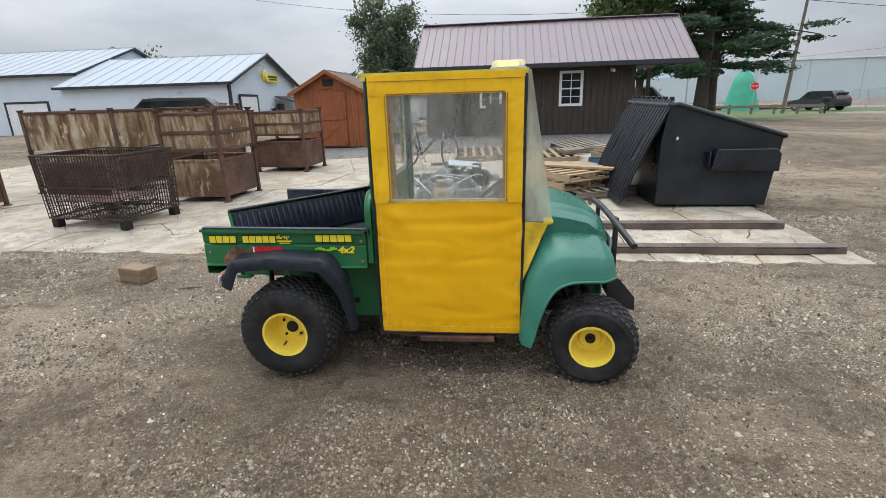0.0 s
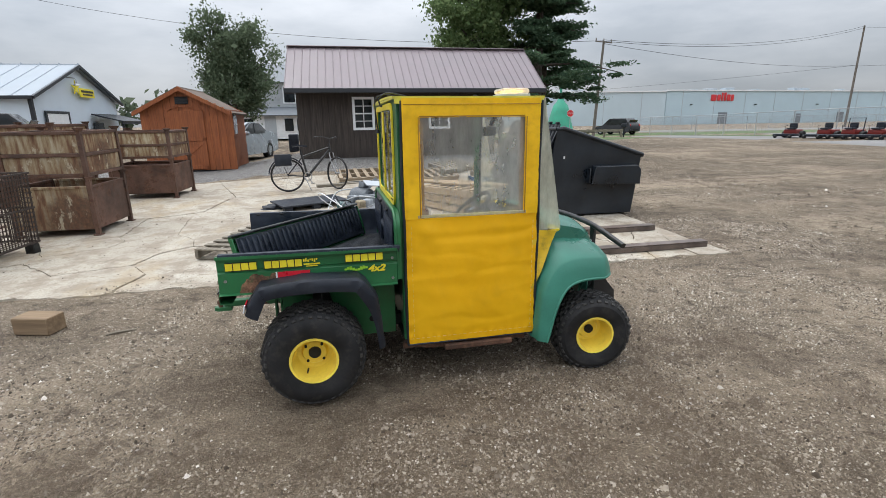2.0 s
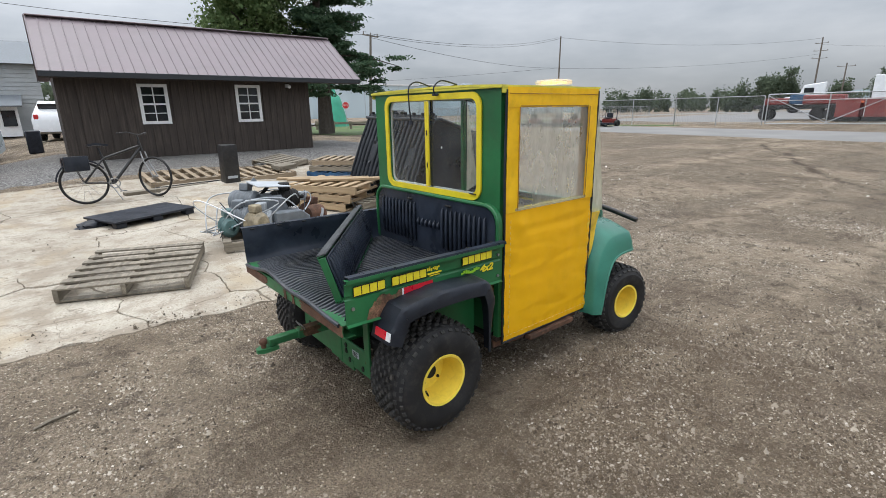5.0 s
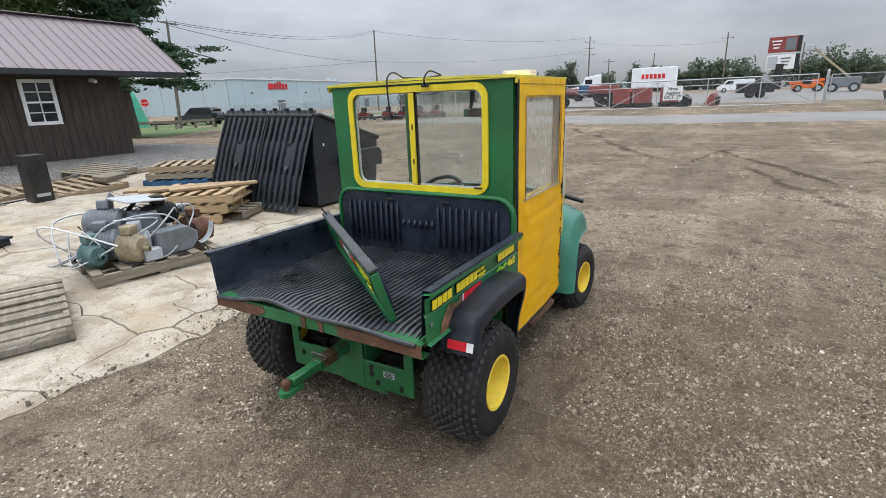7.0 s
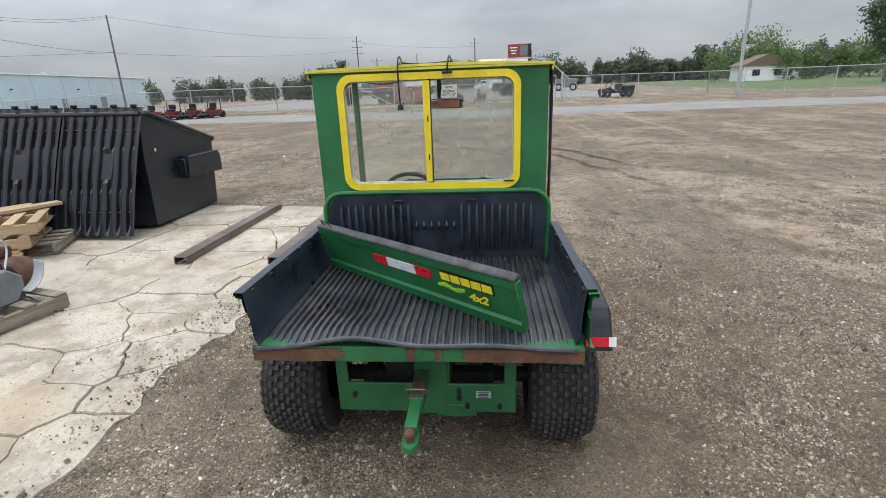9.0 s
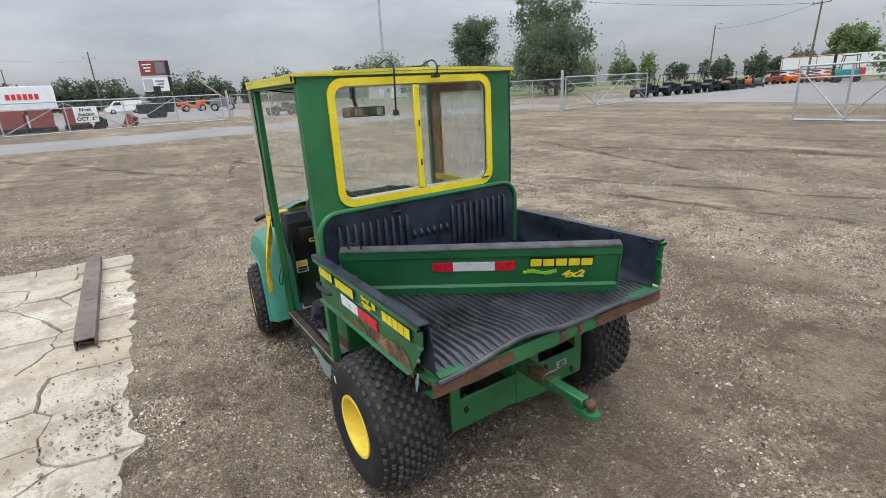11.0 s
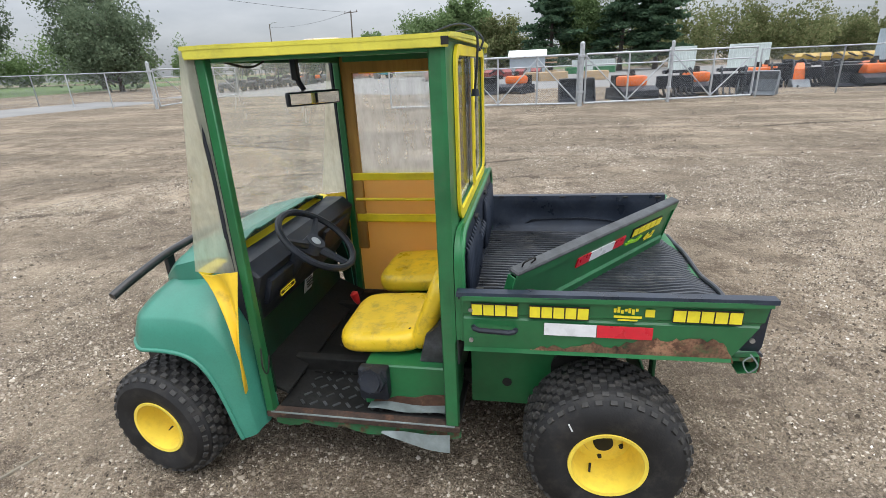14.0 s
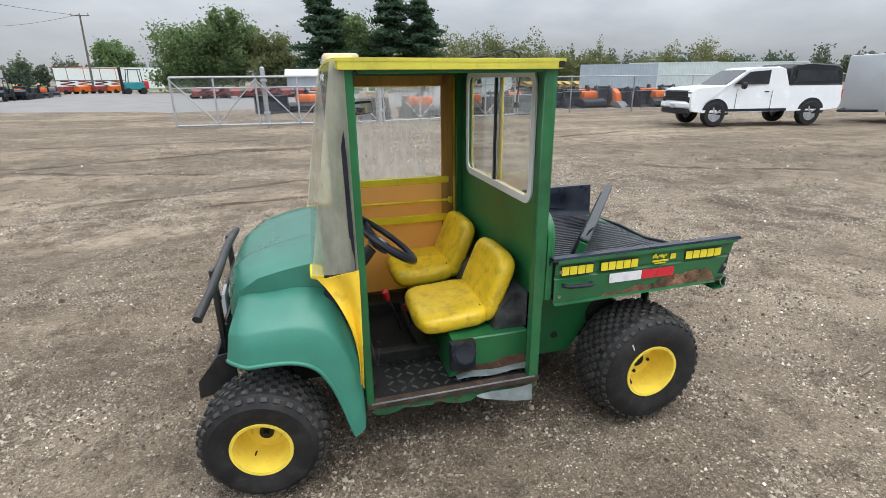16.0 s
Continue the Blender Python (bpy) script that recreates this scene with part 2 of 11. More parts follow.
M["lgrey"] = worn("pale_grey_paint", (0.42, 0.45, 0.48), 0.5, vary=0.1, scale=9)
M["white"] = worn("white_paint", (0.78, 0.79, 0.8), 0.4, vary=0.05, scale=4, dirt=0.12)
M["red"] = worn("red_paint", (0.52, 0.02, 0.02), 0.4, vary=0.15, scale=6)
M["fadedred"] = worn("faded_red_paint", (0.24, 0.045, 0.04), 0.5, vary=0.2, scale=5, dirt=0.4, dirtcol=(0.3, 0.22, 0.2))
M["mower"] = worn("dark_red_mower_paint", (0.20, 0.018, 0.014), 0.4, vary=0.2, scale=6)
M["orange"] = worn("orange_paint", (0.72, 0.14, 0.015), 0.45, vary=0.15, scale=6)
M["redtape"] = worn("red_reflective_tape", (0.62, 0.012, 0.03), 0.3, vary=0.06, scale=20, dirt=0.12)
M["whitetape"] = worn("white_reflective_tape", (0.74, 0.75, 0.77), 0.3, vary=0.05, scale=20, dirt=0.15)
M["decal"] = worn("yellow_decal", (0.86, 0.72, 0.03), 0.4, vary=0.06, scale=30, dirt=0.12)
M["decalblack"] = plain("black_decal", (0.01, 0.012, 0.01), 0.4)
M["limedecal"] = plain("lime_decal", (0.30, 0.60, 0.03), 0.4)
M["vinyl"] = clear_sheet("clear_window_vinyl", (0.95, 0.95, 0.93), 0.29, (0.95, 0.95, 0.92), 0.12, ripple=0.6)
M["vinylold"] = clear_sheet("yellowed_clear_vinyl", (0.86, 0.86, 0.76), 0.46, (0.80, 0.79, 0.64), 0.2, ripple=0.5)
M["shield"] = clear_sheet("scratched_windscreen", (0.95, 0.95, 0.91), 0.22, (0.9, 0.88, 0.8), 0.08, ripple=0.1)
M["glass"] = clear_sheet("dusty_glass", (0.95, 0.96, 0.95), 0.03, (0.8, 0.8, 0.75), 0.03, ripple=0.03)
M["tint"] = clear_sheet("tinted_glass", (0.88, 0.90, 0.90), 0.03, (0.7, 0.7, 0.7), 0.03, ripple=0.03)
M["pane"] = worn("dark_window_glass", (0.02, 0.024, 0.028), 0.06, vary=0.3, scale=2, dirt=0.1, bump=0.02)
for k_ in ("black", "rubber", "liner", "scuffed", "dark", "yvinyl", "yband", "footwell", "grime"):
    M[k_].node_tree.nodes["Principled BSDF"].inputs["Specular IOR Level"].default_value = 0.3
q = Mat("mirror_glass")
q.set(Base_Color=(0.8, 0.8, 0.8), Metallic=1.0, Roughness=0.03)
M["mirror"] = q.m
M["lens"] = lamp_mat("amber_beacon_glow", (1.0, 0.55, 0.14), 3.5)
M["lenscap"] = clear_sheet("beacon_cover", (0.93, 0.9, 0.8), 0.55, (0.85, 0.83, 0.75), 0.1)

# ---- mesh builders ----


def part(name, bm, material, parent=None, label="", smooth=38, loc=None):
    """Links a bmesh as one mesh object, under a thing or a part."""
    me = bpy.data.meshes.new(name)
    if smooth and not isinstance(bm, bpy.types.Mesh):
        bm.normal_update()
        lim = radians(smooth)
        for e in bm.edges:
            if len(e.link_faces) == 2:
                e.smooth = e.calc_face_angle(0) < lim
        for f in bm.faces:
            f.smooth = True
    if isinstance(bm, bpy.types.Mesh):
        me = bm
    else:
        bm.to_mesh(me)
        bm.free()
    for mm in material if isinstance(material, (list, tuple)) else (material,):
        if len(me.materials) < 8:
            me.materials.append(mm)
    ob = new(name, me)
    if parent is not None:
        ob.parent = parent
    if loc is not None:
        ob.matrix_basis = loc
    if label:
        tagged(ob, label)
    return ob


def thing(name, label, category, m=None, group="", kind=""):
    ob = new(name)
    ob.empty_display_size = 0.1
    if m is not None:
        ob.matrix_basis = m
    return tagged(ob, label, category, group, kind)


def nb():
    return bmesh.new()


def box(bm, c, s, rot=None, bevel=0.0, seg=1):
    """A box with centre c and sizes s, its edges rounded by bevel."""
    r = bmesh.ops.create_cube(bm, size=1.0, matrix=Matrix.Translation(c) @ (rot or Matrix()) @ Matrix.Diagonal((*s, 1)))
    if bevel:
        ed = list({e for v in r["verts"] for e in v.link_edges})
        bmesh.ops.bevel(bm, geom=ed, offset=bevel, segments=seg, profile=0.6, affect="EDGES")
    return bm


def cyl(bm, a, b, r0, r1=None, seg=14, caps=True):
    a, b = Vector(a), Vector(b)
    d = b - a
    m = Matrix.Translation((a + b) / 2) @ d.to_track_quat("Z", "Y").to_matrix().to_4x4()
    bmesh.ops.create_cone(bm, cap_ends=caps, segments=seg, radius1=r0, radius2=r0 if r1 is None else r1, depth=d.length, matrix=m)
    return bm


def tube(bm, pts, r, seg=8, caps=True, radii=None):
    """A round bar along points."""
    pts = [Vector(p) for p in pts]
    rings = []
    prev = None
    for i, p in enumerate(pts):
        d = (pts[min(i + 1, len(pts) - 1)] - pts[max(i - 1, 0)]).normalized()
        if prev is None:
            u = d.orthogonal().normalized()
        else:
            u = (prev - d * prev.dot(d)).normalized()
        prev = u
        v = d.cross(u)
        rr = radii[i] if radii else r
        rings.append([bm.verts.new(p + u * (rr * math.cos(k * math.tau / seg)) + v * (rr * math.sin(k * math.tau / seg))) for k in range(seg)])
    for a, b in zip(rings, rings[1:]):
        for k in range(seg):
            bm.faces.new((a[k], a[(k + 1) % seg], b[(k + 1) % seg], b[k]))
    if caps:
        bm.faces.new(list(reversed(rings[0])))
        bm.faces.new(rings[-1])
    return bm


def curvy(pts, n=6):
    """Catmull-Rom points through pts."""
    P = [Vector(p) for p in pts]
    out = []
    for i in range(len(P) - 1):
        a, b, c, d = P[max(i - 1, 0)], P[i], P[i + 1], P[min(i + 2, len(P) - 1)]
        for k in range(n):
            t = k / n
            out.append(0.5 * ((2 * b) + (c - a) * t + (2 * a - 5 * b + 4 * c - d) * t * t + (3 * b - a - 3 * c + d) * t ** 3))
    out.append(P[-1])
    return out


def lathe(bm, prof, axis="Y", seg=48, centre=(0, 0, 0), close=False):
    """Turns (radius, along) pairs round an axis through centre."""
    rings = []
    cx, cy, cz = centre
    for r, h in prof:
        ring = []
        for k in range(seg):
            a = k * math.tau / seg
            if axis == "Y":
                p = (cx + r * math.cos(a), cy + h, cz + r * math.sin(a))
            elif axis == "Z":
                p = (cx + r * math.cos(a), cy + r * math.sin(a), cz + h)
            else:
                p = (cx + h, cy + r * math.cos(a), cz + r * math.sin(a))
            ring.append(bm.verts.new(p))
        rings.append(ring)
    pairs = list(zip(rings, rings[1:]))
    if close:
        pairs.append((rings[-1], rings[0]))
    for a, b in pairs:
        for k in range(seg):
            bm.faces.new((a[k], a[(k + 1) % seg], b[(k + 1) % seg], b[k]))
    bmesh.ops.recalc_face_normals(bm, faces=bm.faces)
    return bm


def loft(bm, rows, thick=0.0, closed=False):
    """A skin over rows of points; thick gives it a back."""
    vs = [[bm.verts.new(p) for p in row] for row in rows]
    fs = []
    for a, b in zip(vs, vs[1:]):
        n = len(a)
        for k in range(n if closed else n - 1):
            fs.append(bm.faces.new((a[k], a[(k + 1) % n], b[(k + 1) % n], b[k])))
    bm.normal_update()
    if thick:
        bmesh.ops.solidify(bm, geom=fs, thickness=thick)
    return bm


def plate(bm, pts, axis, at, depth, bevel=0.0):
    """A flat plate: an outline in two axes, pushed along the third. axis: 'X', 'Y' or 'Z'."""
    def p3(p, h):
        return {"X": (h, p[0], p[1]), "Y": (p[0], h, p[1]), "Z": (p[0], p[1], h)}[axis]
    a = [bm.verts.new(p3(p, at)) for p in pts]
    b = [bm.verts.new(p3(p, at + depth)) for p in pts]
    n = len(pts)
    fs = [bm.faces.new(a), bm.faces.new(list(reversed(b)))]
    for k in range(n):
        fs.append(bm.faces.new((a[k], b[k], b[(k + 1) % n], a[(k + 1) % n])))
    bmesh.ops.recalc_face_normals(bm, faces=fs)
    if bevel:
        bmesh.ops.bevel(bm, geom=list({e for f in fs[:2] for e in f.edges}), offset=bevel, segments=1, affect="EDGES")
    return bm


def ring_plate(bm, outer, inner, axis, at, depth):
    """A frame: the ground between two outlines of as many points, pushed along an axis."""
    def p3(p, h):
        return {"X": (h, p[0], p[1]), "Y": (p[0], h, p[1]), "Z": (p[0], p[1], h)}[axis]
    oa, ia = [bm.verts.new(p3(p, at)) for p in outer], [bm.verts.new(p3(p, at)) for p in inner]
    ob_, ib = [bm.verts.new(p3(p, at + depth)) for p in outer], [bm.verts.new(p3(p, at + depth)) for p in inner]
    n = len(outer)
    for k in range(n):
        j = (k + 1) % n
        bm.faces.new((oa[k], oa[j], ia[j], ia[k]))
        bm.faces.new((ob_[j], ob_[k], ib[k], ib[j]))
        bm.faces.new((oa[j], oa[k], ob_[k], ob_[j]))
        bm.faces.new((ia[k], ia[j], ib[j], ib[k]))
    bmesh.ops.recalc_face_normals(bm, faces=bm.faces)
    return bm


def rrect(x0, x1, z0, z1, r, n=5):
    """A rectangle with round corners, as points."""
    out = []
    for cx, cz, a0 in ((x1 - r, z1 - r, 0), (x0 + r, z1 - r, 90), (x0 + r, z0 + r, 180), (x1 - r, z0 + r, 270)):
        for k in range(n + 1):
            a = radians(a0 + 90 * k / n)
            out.append((cx + r * math.cos(a), cz + r * math.sin(a)))
    return out


def fast_mesh(name, verts, faces_n, idx):
    """A mesh from arrays: verts (n, 3), sides per face, flat indices."""
    me = bpy.data.meshes.new(name)
    me.vertices.add(len(verts))
    me.vertices.foreach_set("co", np.asarray(verts, dtype=np.float32).ravel())
    me.loops.add(len(idx))
    me.loops.foreach_set("vertex_index", np.asarray(idx, dtype=np.int32))
    nf = len(idx) // faces_n
    me.polygons.add(nf)
    me.polygons.foreach_set("loop_start", np.arange(0, nf * faces_n, faces_n, dtype=np.int32))
    me.update(calc_edges=True)
    me.validate()
    return me


def smoothstep(a):
    a = np.clip(a, 0.0, 1.0)
    return a * a * (3 - 2 * a)


def gz(x, y):
    """Height of the ground: level round the vehicle, rising gently beyond."""
    x, y = np.asarray(x, dtype=float), np.asarray(y, dtype=float)
    rise = 0.33 * smoothstep((y - 11) / 3.6) * smoothstep((x + 4.5) / 2.5) * (1 - smoothstep((x - 5) / 8))
    east = 0.012 * np.clip(x - 8, 0, 130) * (1 - smoothstep((y - 25) / 20))
    return 0.02 * np.clip(y - 3.8, 0, 12) * (1 - smoothstep((x - 8) / 18)) + rise + east - 0.004 * np.clip(-5 - y, 0, 12) + 0.004 * np.clip(-20 - y, 0, 60)


def GZ(x, y):
    return float(gz(x, y))


def on_ground(x, y, rz=0, dz=0.0, lean=True):
    """A pose on the ground, turned by rz degrees, following the slope."""
    sx = math.degrees(math.atan((GZ(x, y + 0.3) - GZ(x, y - 0.3)) / 0.6)) if lean else 0
    return Matrix.Translation((x, y, GZ(x, y) + dz)) @ Matrix.Rotation(radians(sx), 4, "X") @ Matrix.Rotation(radians(rz), 4, "Z")


def vnoise(x, y, seed=0):
    """Smooth value noise on arrays, -1 to 1."""
    xi, yi = np.floor(x).astype(np.int64), np.floor(y).astype(np.int64)
    fx, fy = x - xi, y - yi
    fx, fy = fx * fx * (3 - 2 * fx), fy * fy * (3 - 2 * fy)

    def h(a, b):
        n = (a * 374761393 + b * 668265263 + seed * 974711) & 0x7FFFFFFF
        n = ((n ^ (n >> 13)) * 1274126177) & 0x7FFFFFFF
        return ((n ^ (n >> 16)) & 0xFFFF) / 32767.5 - 1
    return (h(xi, yi) * (1 - fx) + h(xi + 1, yi) * fx) * (1 - fy) + (h(xi, yi + 1) * (1 - fx) + h(xi + 1, yi + 1) * fx) * fy

# ---- the ground ----
SLAB = (-13.0, 3.47, 4.54, 12.4)


def axis_steps(lo, hi, step, far):
    mid = list(np.arange(lo, hi, step))
    a, d = lo, step
    left = []
    while a > -far:
        d *= 1.13
        a -= d
        left.append(a)
    b, d = mid[-1], step
    right = []
    while b < far:
        d *= 1.13
        b += d
        right.append(b)
    return np.array(left[::-1] + mid + right)


gx, gy = axis_steps(-7.5, 6.0, 0.075, 3000), axis_steps(-4.0, 9.0, 0.075, 3000)
X, Y = np.meshgrid(gx, gy)
Z = gz(X, Y)
near = np.exp(-((X + 0.5) ** 2 + (Y - 2.0) ** 2) / 180.0)
Z = Z + near * (0.012 * vnoise(X * 1.1, Y * 1.1, 3) + 0.007 * vnoise(X * 4.3, Y * 4.3, 4) + 0.004 * vnoise(X * 12, Y * 12, 5))
for (ax, ay, bx, by, bow) in ((-14, -3.2, 18, -6.5, 1.5), (-12, -5.2, 20, -8.0, 1.2), (5, -2, 20, 6, -1.5), (6.5, -3, 22, 4, -1.5), (7, 2, 22, 9, 1.0), (-10, -9, 12, -11, 2.0), (-12, -11.5, 10, -12, 1.0)):
    dx, dy = bx - ax, by - ay
    ln = math.hypot(dx, dy)
    s = ((X - ax) * dx + (Y - ay) * dy) / ln
    o = ((X - ax) * -dy + (Y - ay) * dx) / ln + bow * np.sin(s / ln * 3.1) + 0.25 * vnoise(s * 0.4, s * 0 + ax, 7)
    Z -= 0.035 * np.exp(-(o / 0.16) ** 2) * ((s > 0) & (s < ln)) * (0.5 + 0.5 * vnoise(s * 1.3, o * 2, 9))
inside = (X > SLAB[0] + 0.06) & (X < SLAB[1] - 0.06) & (Y > SLAB[2] + 0.06) & (Y < SLAB[3] - 0.06)
Z = np.where(inside, gz(X, Y) - 0.010, Z)
ny, nx = X.shape
i = np.arange(ny * nx).reshape(ny, nx)
quads = np.stack([i[:-1, :-1], i[:-1, 1:], i[1:, 1:], i[1:, :-1]], -1).reshape(-1, 4)
g_me = fast_mesh("ground", np.stack([X, Y, Z], -1).reshape(-1, 3), 4, quads.ravel())
g_me.polygons.foreach_set("use_smooth", np.ones(len(g_me.polygons), dtype=bool))

q = Mat("gravel_and_dirt")
big = q.noise(0.30, 4, 0.6)
mid = q.noise(1.5, 6, 0.62)
spot = q.noise(2.7, 4, 0.55)
along_x = q.noise(0.7, 8, 0.66, stretch=(0.22, 2.0, 1))
along_y = q.noise(0.7, 8, 0.66, stretch=(1.7, 0.3, 1))
fine = q.noise(30, 6, 0.72)
grit = q.noise(150, 4, 0.75)


def cells(scale):
    """Stones of one size: a random value for each and the distance from its middle."""
    v = q.node("ShaderNodeTexVoronoi", Scale=scale)
    q.link(q.co, v.inputs["Vector"])
    c = q.node("ShaderNodeSeparateColor")
    q.link(v.outputs["Color"], c.inputs["Color"])
    return c.outputs["Red"], c.outputs["Green"], v.outputs["Distance"]


def both(a, b):
    """The product of two masks."""
    n = q.node("ShaderNodeMath")
    n.operation = "MULTIPLY"
    q.link(a, n.inputs[0])
    q.link(b, n.inputs[1])
    return n.outputs[0]


def damp():
    """Patches of damp dark soil, ragged at the edge and gathered in some stretches of the yard."""
    m = q.mix(0.35, q.noise(1.9, 6, 0.68), q.noise(30, 6, 0.72))
    return both(q.step(m, 0.48, 0.56, 0.0, 0.78), q.step(q.noise(0.42, 4, 0.6), 0.40, 0.56, 0.15, 1.0))


def track(ax, ay, bx, by, width, wob):
    """A broken wheel track pressed into the yard between two points."""
    mp = q.node("ShaderNodeMapping")
    mp.vector_type = "TEXTURE"
    mp.inputs["Location"].default_value = (ax, ay, 0)
    mp.inputs["Rotation"].default_value = (0, 0, math.atan2(by - ay, bx - ax))
    mp.inputs["Scale"].default_value = (math.hypot(bx - ax, by - ay), width, 1)
    q.link(q.co, mp.inputs["Vector"])
    sp = q.node("ShaderNodeSeparateXYZ")
    q.link(mp.outputs["Vector"], sp.inputs["Vector"])

    def away(v, shift):
        a = q.node("ShaderNodeMath")
        a.operation = "ADD"
        q.link(v, a.inputs[0])
        if hasattr(shift, "is_output"):
            q.link(shift, a.inputs[1])
        else:
            a.inputs[1].default_value = shift
        b = q.node("ShaderNodeMath")
        b.operation = "ABSOLUTE"
        q.link(a.outputs[0], b.inputs[0])
        return b.outputs[0]
    return both(q.step(away(sp.outputs["Y"], wob), 0.25, 1.0, 1.0, 0.0), q.step(away(sp.outputs["X"], -0.5), 0.36, 0.5, 1.0, 0.0))


def damp_and_shade():
    """Damp soil and the vehicle's shade as dark colour, south of and under it, ragged-edged."""
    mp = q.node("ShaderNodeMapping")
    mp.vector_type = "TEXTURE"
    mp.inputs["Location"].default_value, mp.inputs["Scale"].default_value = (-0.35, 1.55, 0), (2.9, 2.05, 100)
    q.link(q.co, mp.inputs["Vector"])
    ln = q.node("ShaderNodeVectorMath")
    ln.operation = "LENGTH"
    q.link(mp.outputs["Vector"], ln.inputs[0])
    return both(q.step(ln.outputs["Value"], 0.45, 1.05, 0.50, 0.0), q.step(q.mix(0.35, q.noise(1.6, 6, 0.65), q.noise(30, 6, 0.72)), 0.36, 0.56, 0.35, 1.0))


TRACKS = ((9.6, 1.45, 4.2, -0.12, 0.13), (9.9, 1.2, 7.0, -0.15, 0.11), (19.4, 8.2, 8.9, 2.6, 0.16), (13.0, 1.4, 8.6, 2.7, 0.13), (9.4, -6.6, 1.4, -4.0, 0.13), (7.0, -5.4, 0.8, -7.9, 0.16), (2.7, -7.3, 0.7, -8.0, 0.36),
          (9.4, -9.5, 1.0, -9.9, 0.16), (4.3, -1.2, -1.6, -2.2, 0.11), (4.0, -2.0, -1.0, -3.6, 0.11), (-5.4, -2.8, -8.8, -1.1, 0.15), (-5.2, -1.0, -5.3, 1.6, 0.30), (-5.0, -7.3, -9.5, -8.5, 0.16), (12.0, 2.0, 7.4, 0.0, 0.12))
stones = [(0.0, (0.045, 0.034, 0.024)), (0.30, (0.135, 0.106, 0.075)), (0.65, (0.290, 0.236, 0.170)), (0.88, (0.46, 0.39, 0.295)), (1.0, (0.66, 0.59, 0.48))]
dirt = q.ramp(mid, [(0.32, (0.105, 0.078, 0.051)), (0.5, (0.245, 0.190, 0.131)), (0.68, (0.43, 0.345, 0.245))])
dirt = q.mix(q.step(grit, 0.35, 0.7, 0.55, 0.0), dirt, (0.10, 0.078, 0.056))
r1, k1, d1 = cells(62.0)
r2, k2, d2 = cells(120.0)
small = q.ramp(r2, stones)
large = q.ramp(r1, stones)
cover = q.step(q.mix(0.5, mid, fine), 0.40, 0.58, 0.15, 0.95)
# Gaps between the small stones are coloured dark to stand for their shade.
col = q.mix(cover, dirt, q.mix(q.step(d2, 0.25, 0.50, 0.0, 0.92), small, (0.045, 0.033, 0.022)))
col = q.mix(both(q.step(k1, 0.62, 0.68, 0.0, 1.0), q.step(d1, 0.36, 0.46, 1.0, 0.0)), col, large)
col = q.mix(q.step(q.mix(0.25, along_x, fine), 0.515, 0.58, 0.0, 0.5), col, (0.088, 0.067, 0.048))
col = q.mix(both(q.step(q.mix(0.25, along_y, fine), 0.525, 0.59, 0.0, 0.6), q.step(big, 0.4, 0.55, 0.1, 1.0)), col, (0.10, 0.077, 0.056))
col = q.mix(q.step(big, 0.48, 0.60, 0.0, 0.42), col, (0.345, 0.272, 0.190))
long_x = q.noise(0.55, 7, 0.62, stretch=(0.10, 1.5, 1))
col = q.mix(q.step(q.mix(0.3, long_x, fine), 0.51, 0.59, 0.0, 0.42), col, (0.40, 0.315, 0.222))
col = q.mix(q.step(q.mix(0.3, long_x, fine), 0.38, 0.45, 0.5, 0.0), col, (0.095, 0.073, 0.052))
col = q.mix(damp(), col, (0.078, 0.057, 0.039))
col = q.mix(q.step(q.mix(0.3, q.noise(5.5, 6, 0.65), grit), 0.53, 0.58, 0.0, 0.7), col, (0.055, 0.041, 0.029))
col = q.mix(q.step(q.noise(210, 4, 0.8), 0.54, 0.64, 0.0, 0.7), col, (0.43, 0.355, 0.262))
col = q.mix(q.step(q.noise(115, 4, 0.8), 0.37, 0.47, 0.78, 0.0), col, (0.040, 0.034, 0.024))
wob = q.step(q.noise(0.5, 5, 0.6), 0.3, 0.7, -1.7, 1.7)
ragged = q.step(q.mix(0.35, mid, fine), 0.39, 0.52, 0.0, 0.9)
press = None
for ax, ay, bx, by, wd in TRACKS:
    t_ = track(ax, ay, bx, by, wd, wob)
    col = q.mix(both(t_, ragged), col, (0.042, 0.031, 0.022))
    press = t_ if press is None else q.mix(t_, press, (1, 1, 1))
col = q.mix(1.0, col, (1.82, 1.86, 1.95), "MULTIPLY")
col = q.mix(1.0, col, q.ramp(q.noise(55, 8, 0.85), [(0.36, (0.50, 0.50, 0.50)), (0.64, (1.0, 1.0, 1.0))]), "MULTIPLY")
# Damp soil and painted vehicle shade darken the ground colour.
col = q.mix(damp_and_shade(), col, (0.095, 0.068, 0.043))
dome = q.step(q.mix(0.45, d1, d2), 0.0, 0.6, 1.0, 0.0)
hgt = q.mix(0.4, q.mix(0.5, dome, fine), q.mix(0.5, along_x, mid))
hgt = q.mix(q.step(press, 0.0, 1.0, 0.0, 0.6), hgt, (0.1, 0.1, 0.1))
q.set(Base_Color=col, Roughness=q.step(along_x, 0.5, 0.7, 0.9, 0.66))
q.bump(hgt, 1.0, 0.06)
q.b.inputs["Specular IOR Level"].default_value = 0.12
M["ground"] = q.m
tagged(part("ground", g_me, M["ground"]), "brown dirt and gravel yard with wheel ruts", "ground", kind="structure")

# loose stones
rs = np.random.RandomState(5)


def ground_at(x, y):
    return gz(x, y) + np.exp(-((x + 0.5) ** 2 + (y - 2.0) ** 2) / 180.0) * (0.012 * vnoise(x * 1.1, y * 1.1, 3) + 0.007 * vnoise(x * 4.3, y * 4.3, 4) + 0.004 * vnoise(x * 12, y * 12, 5))


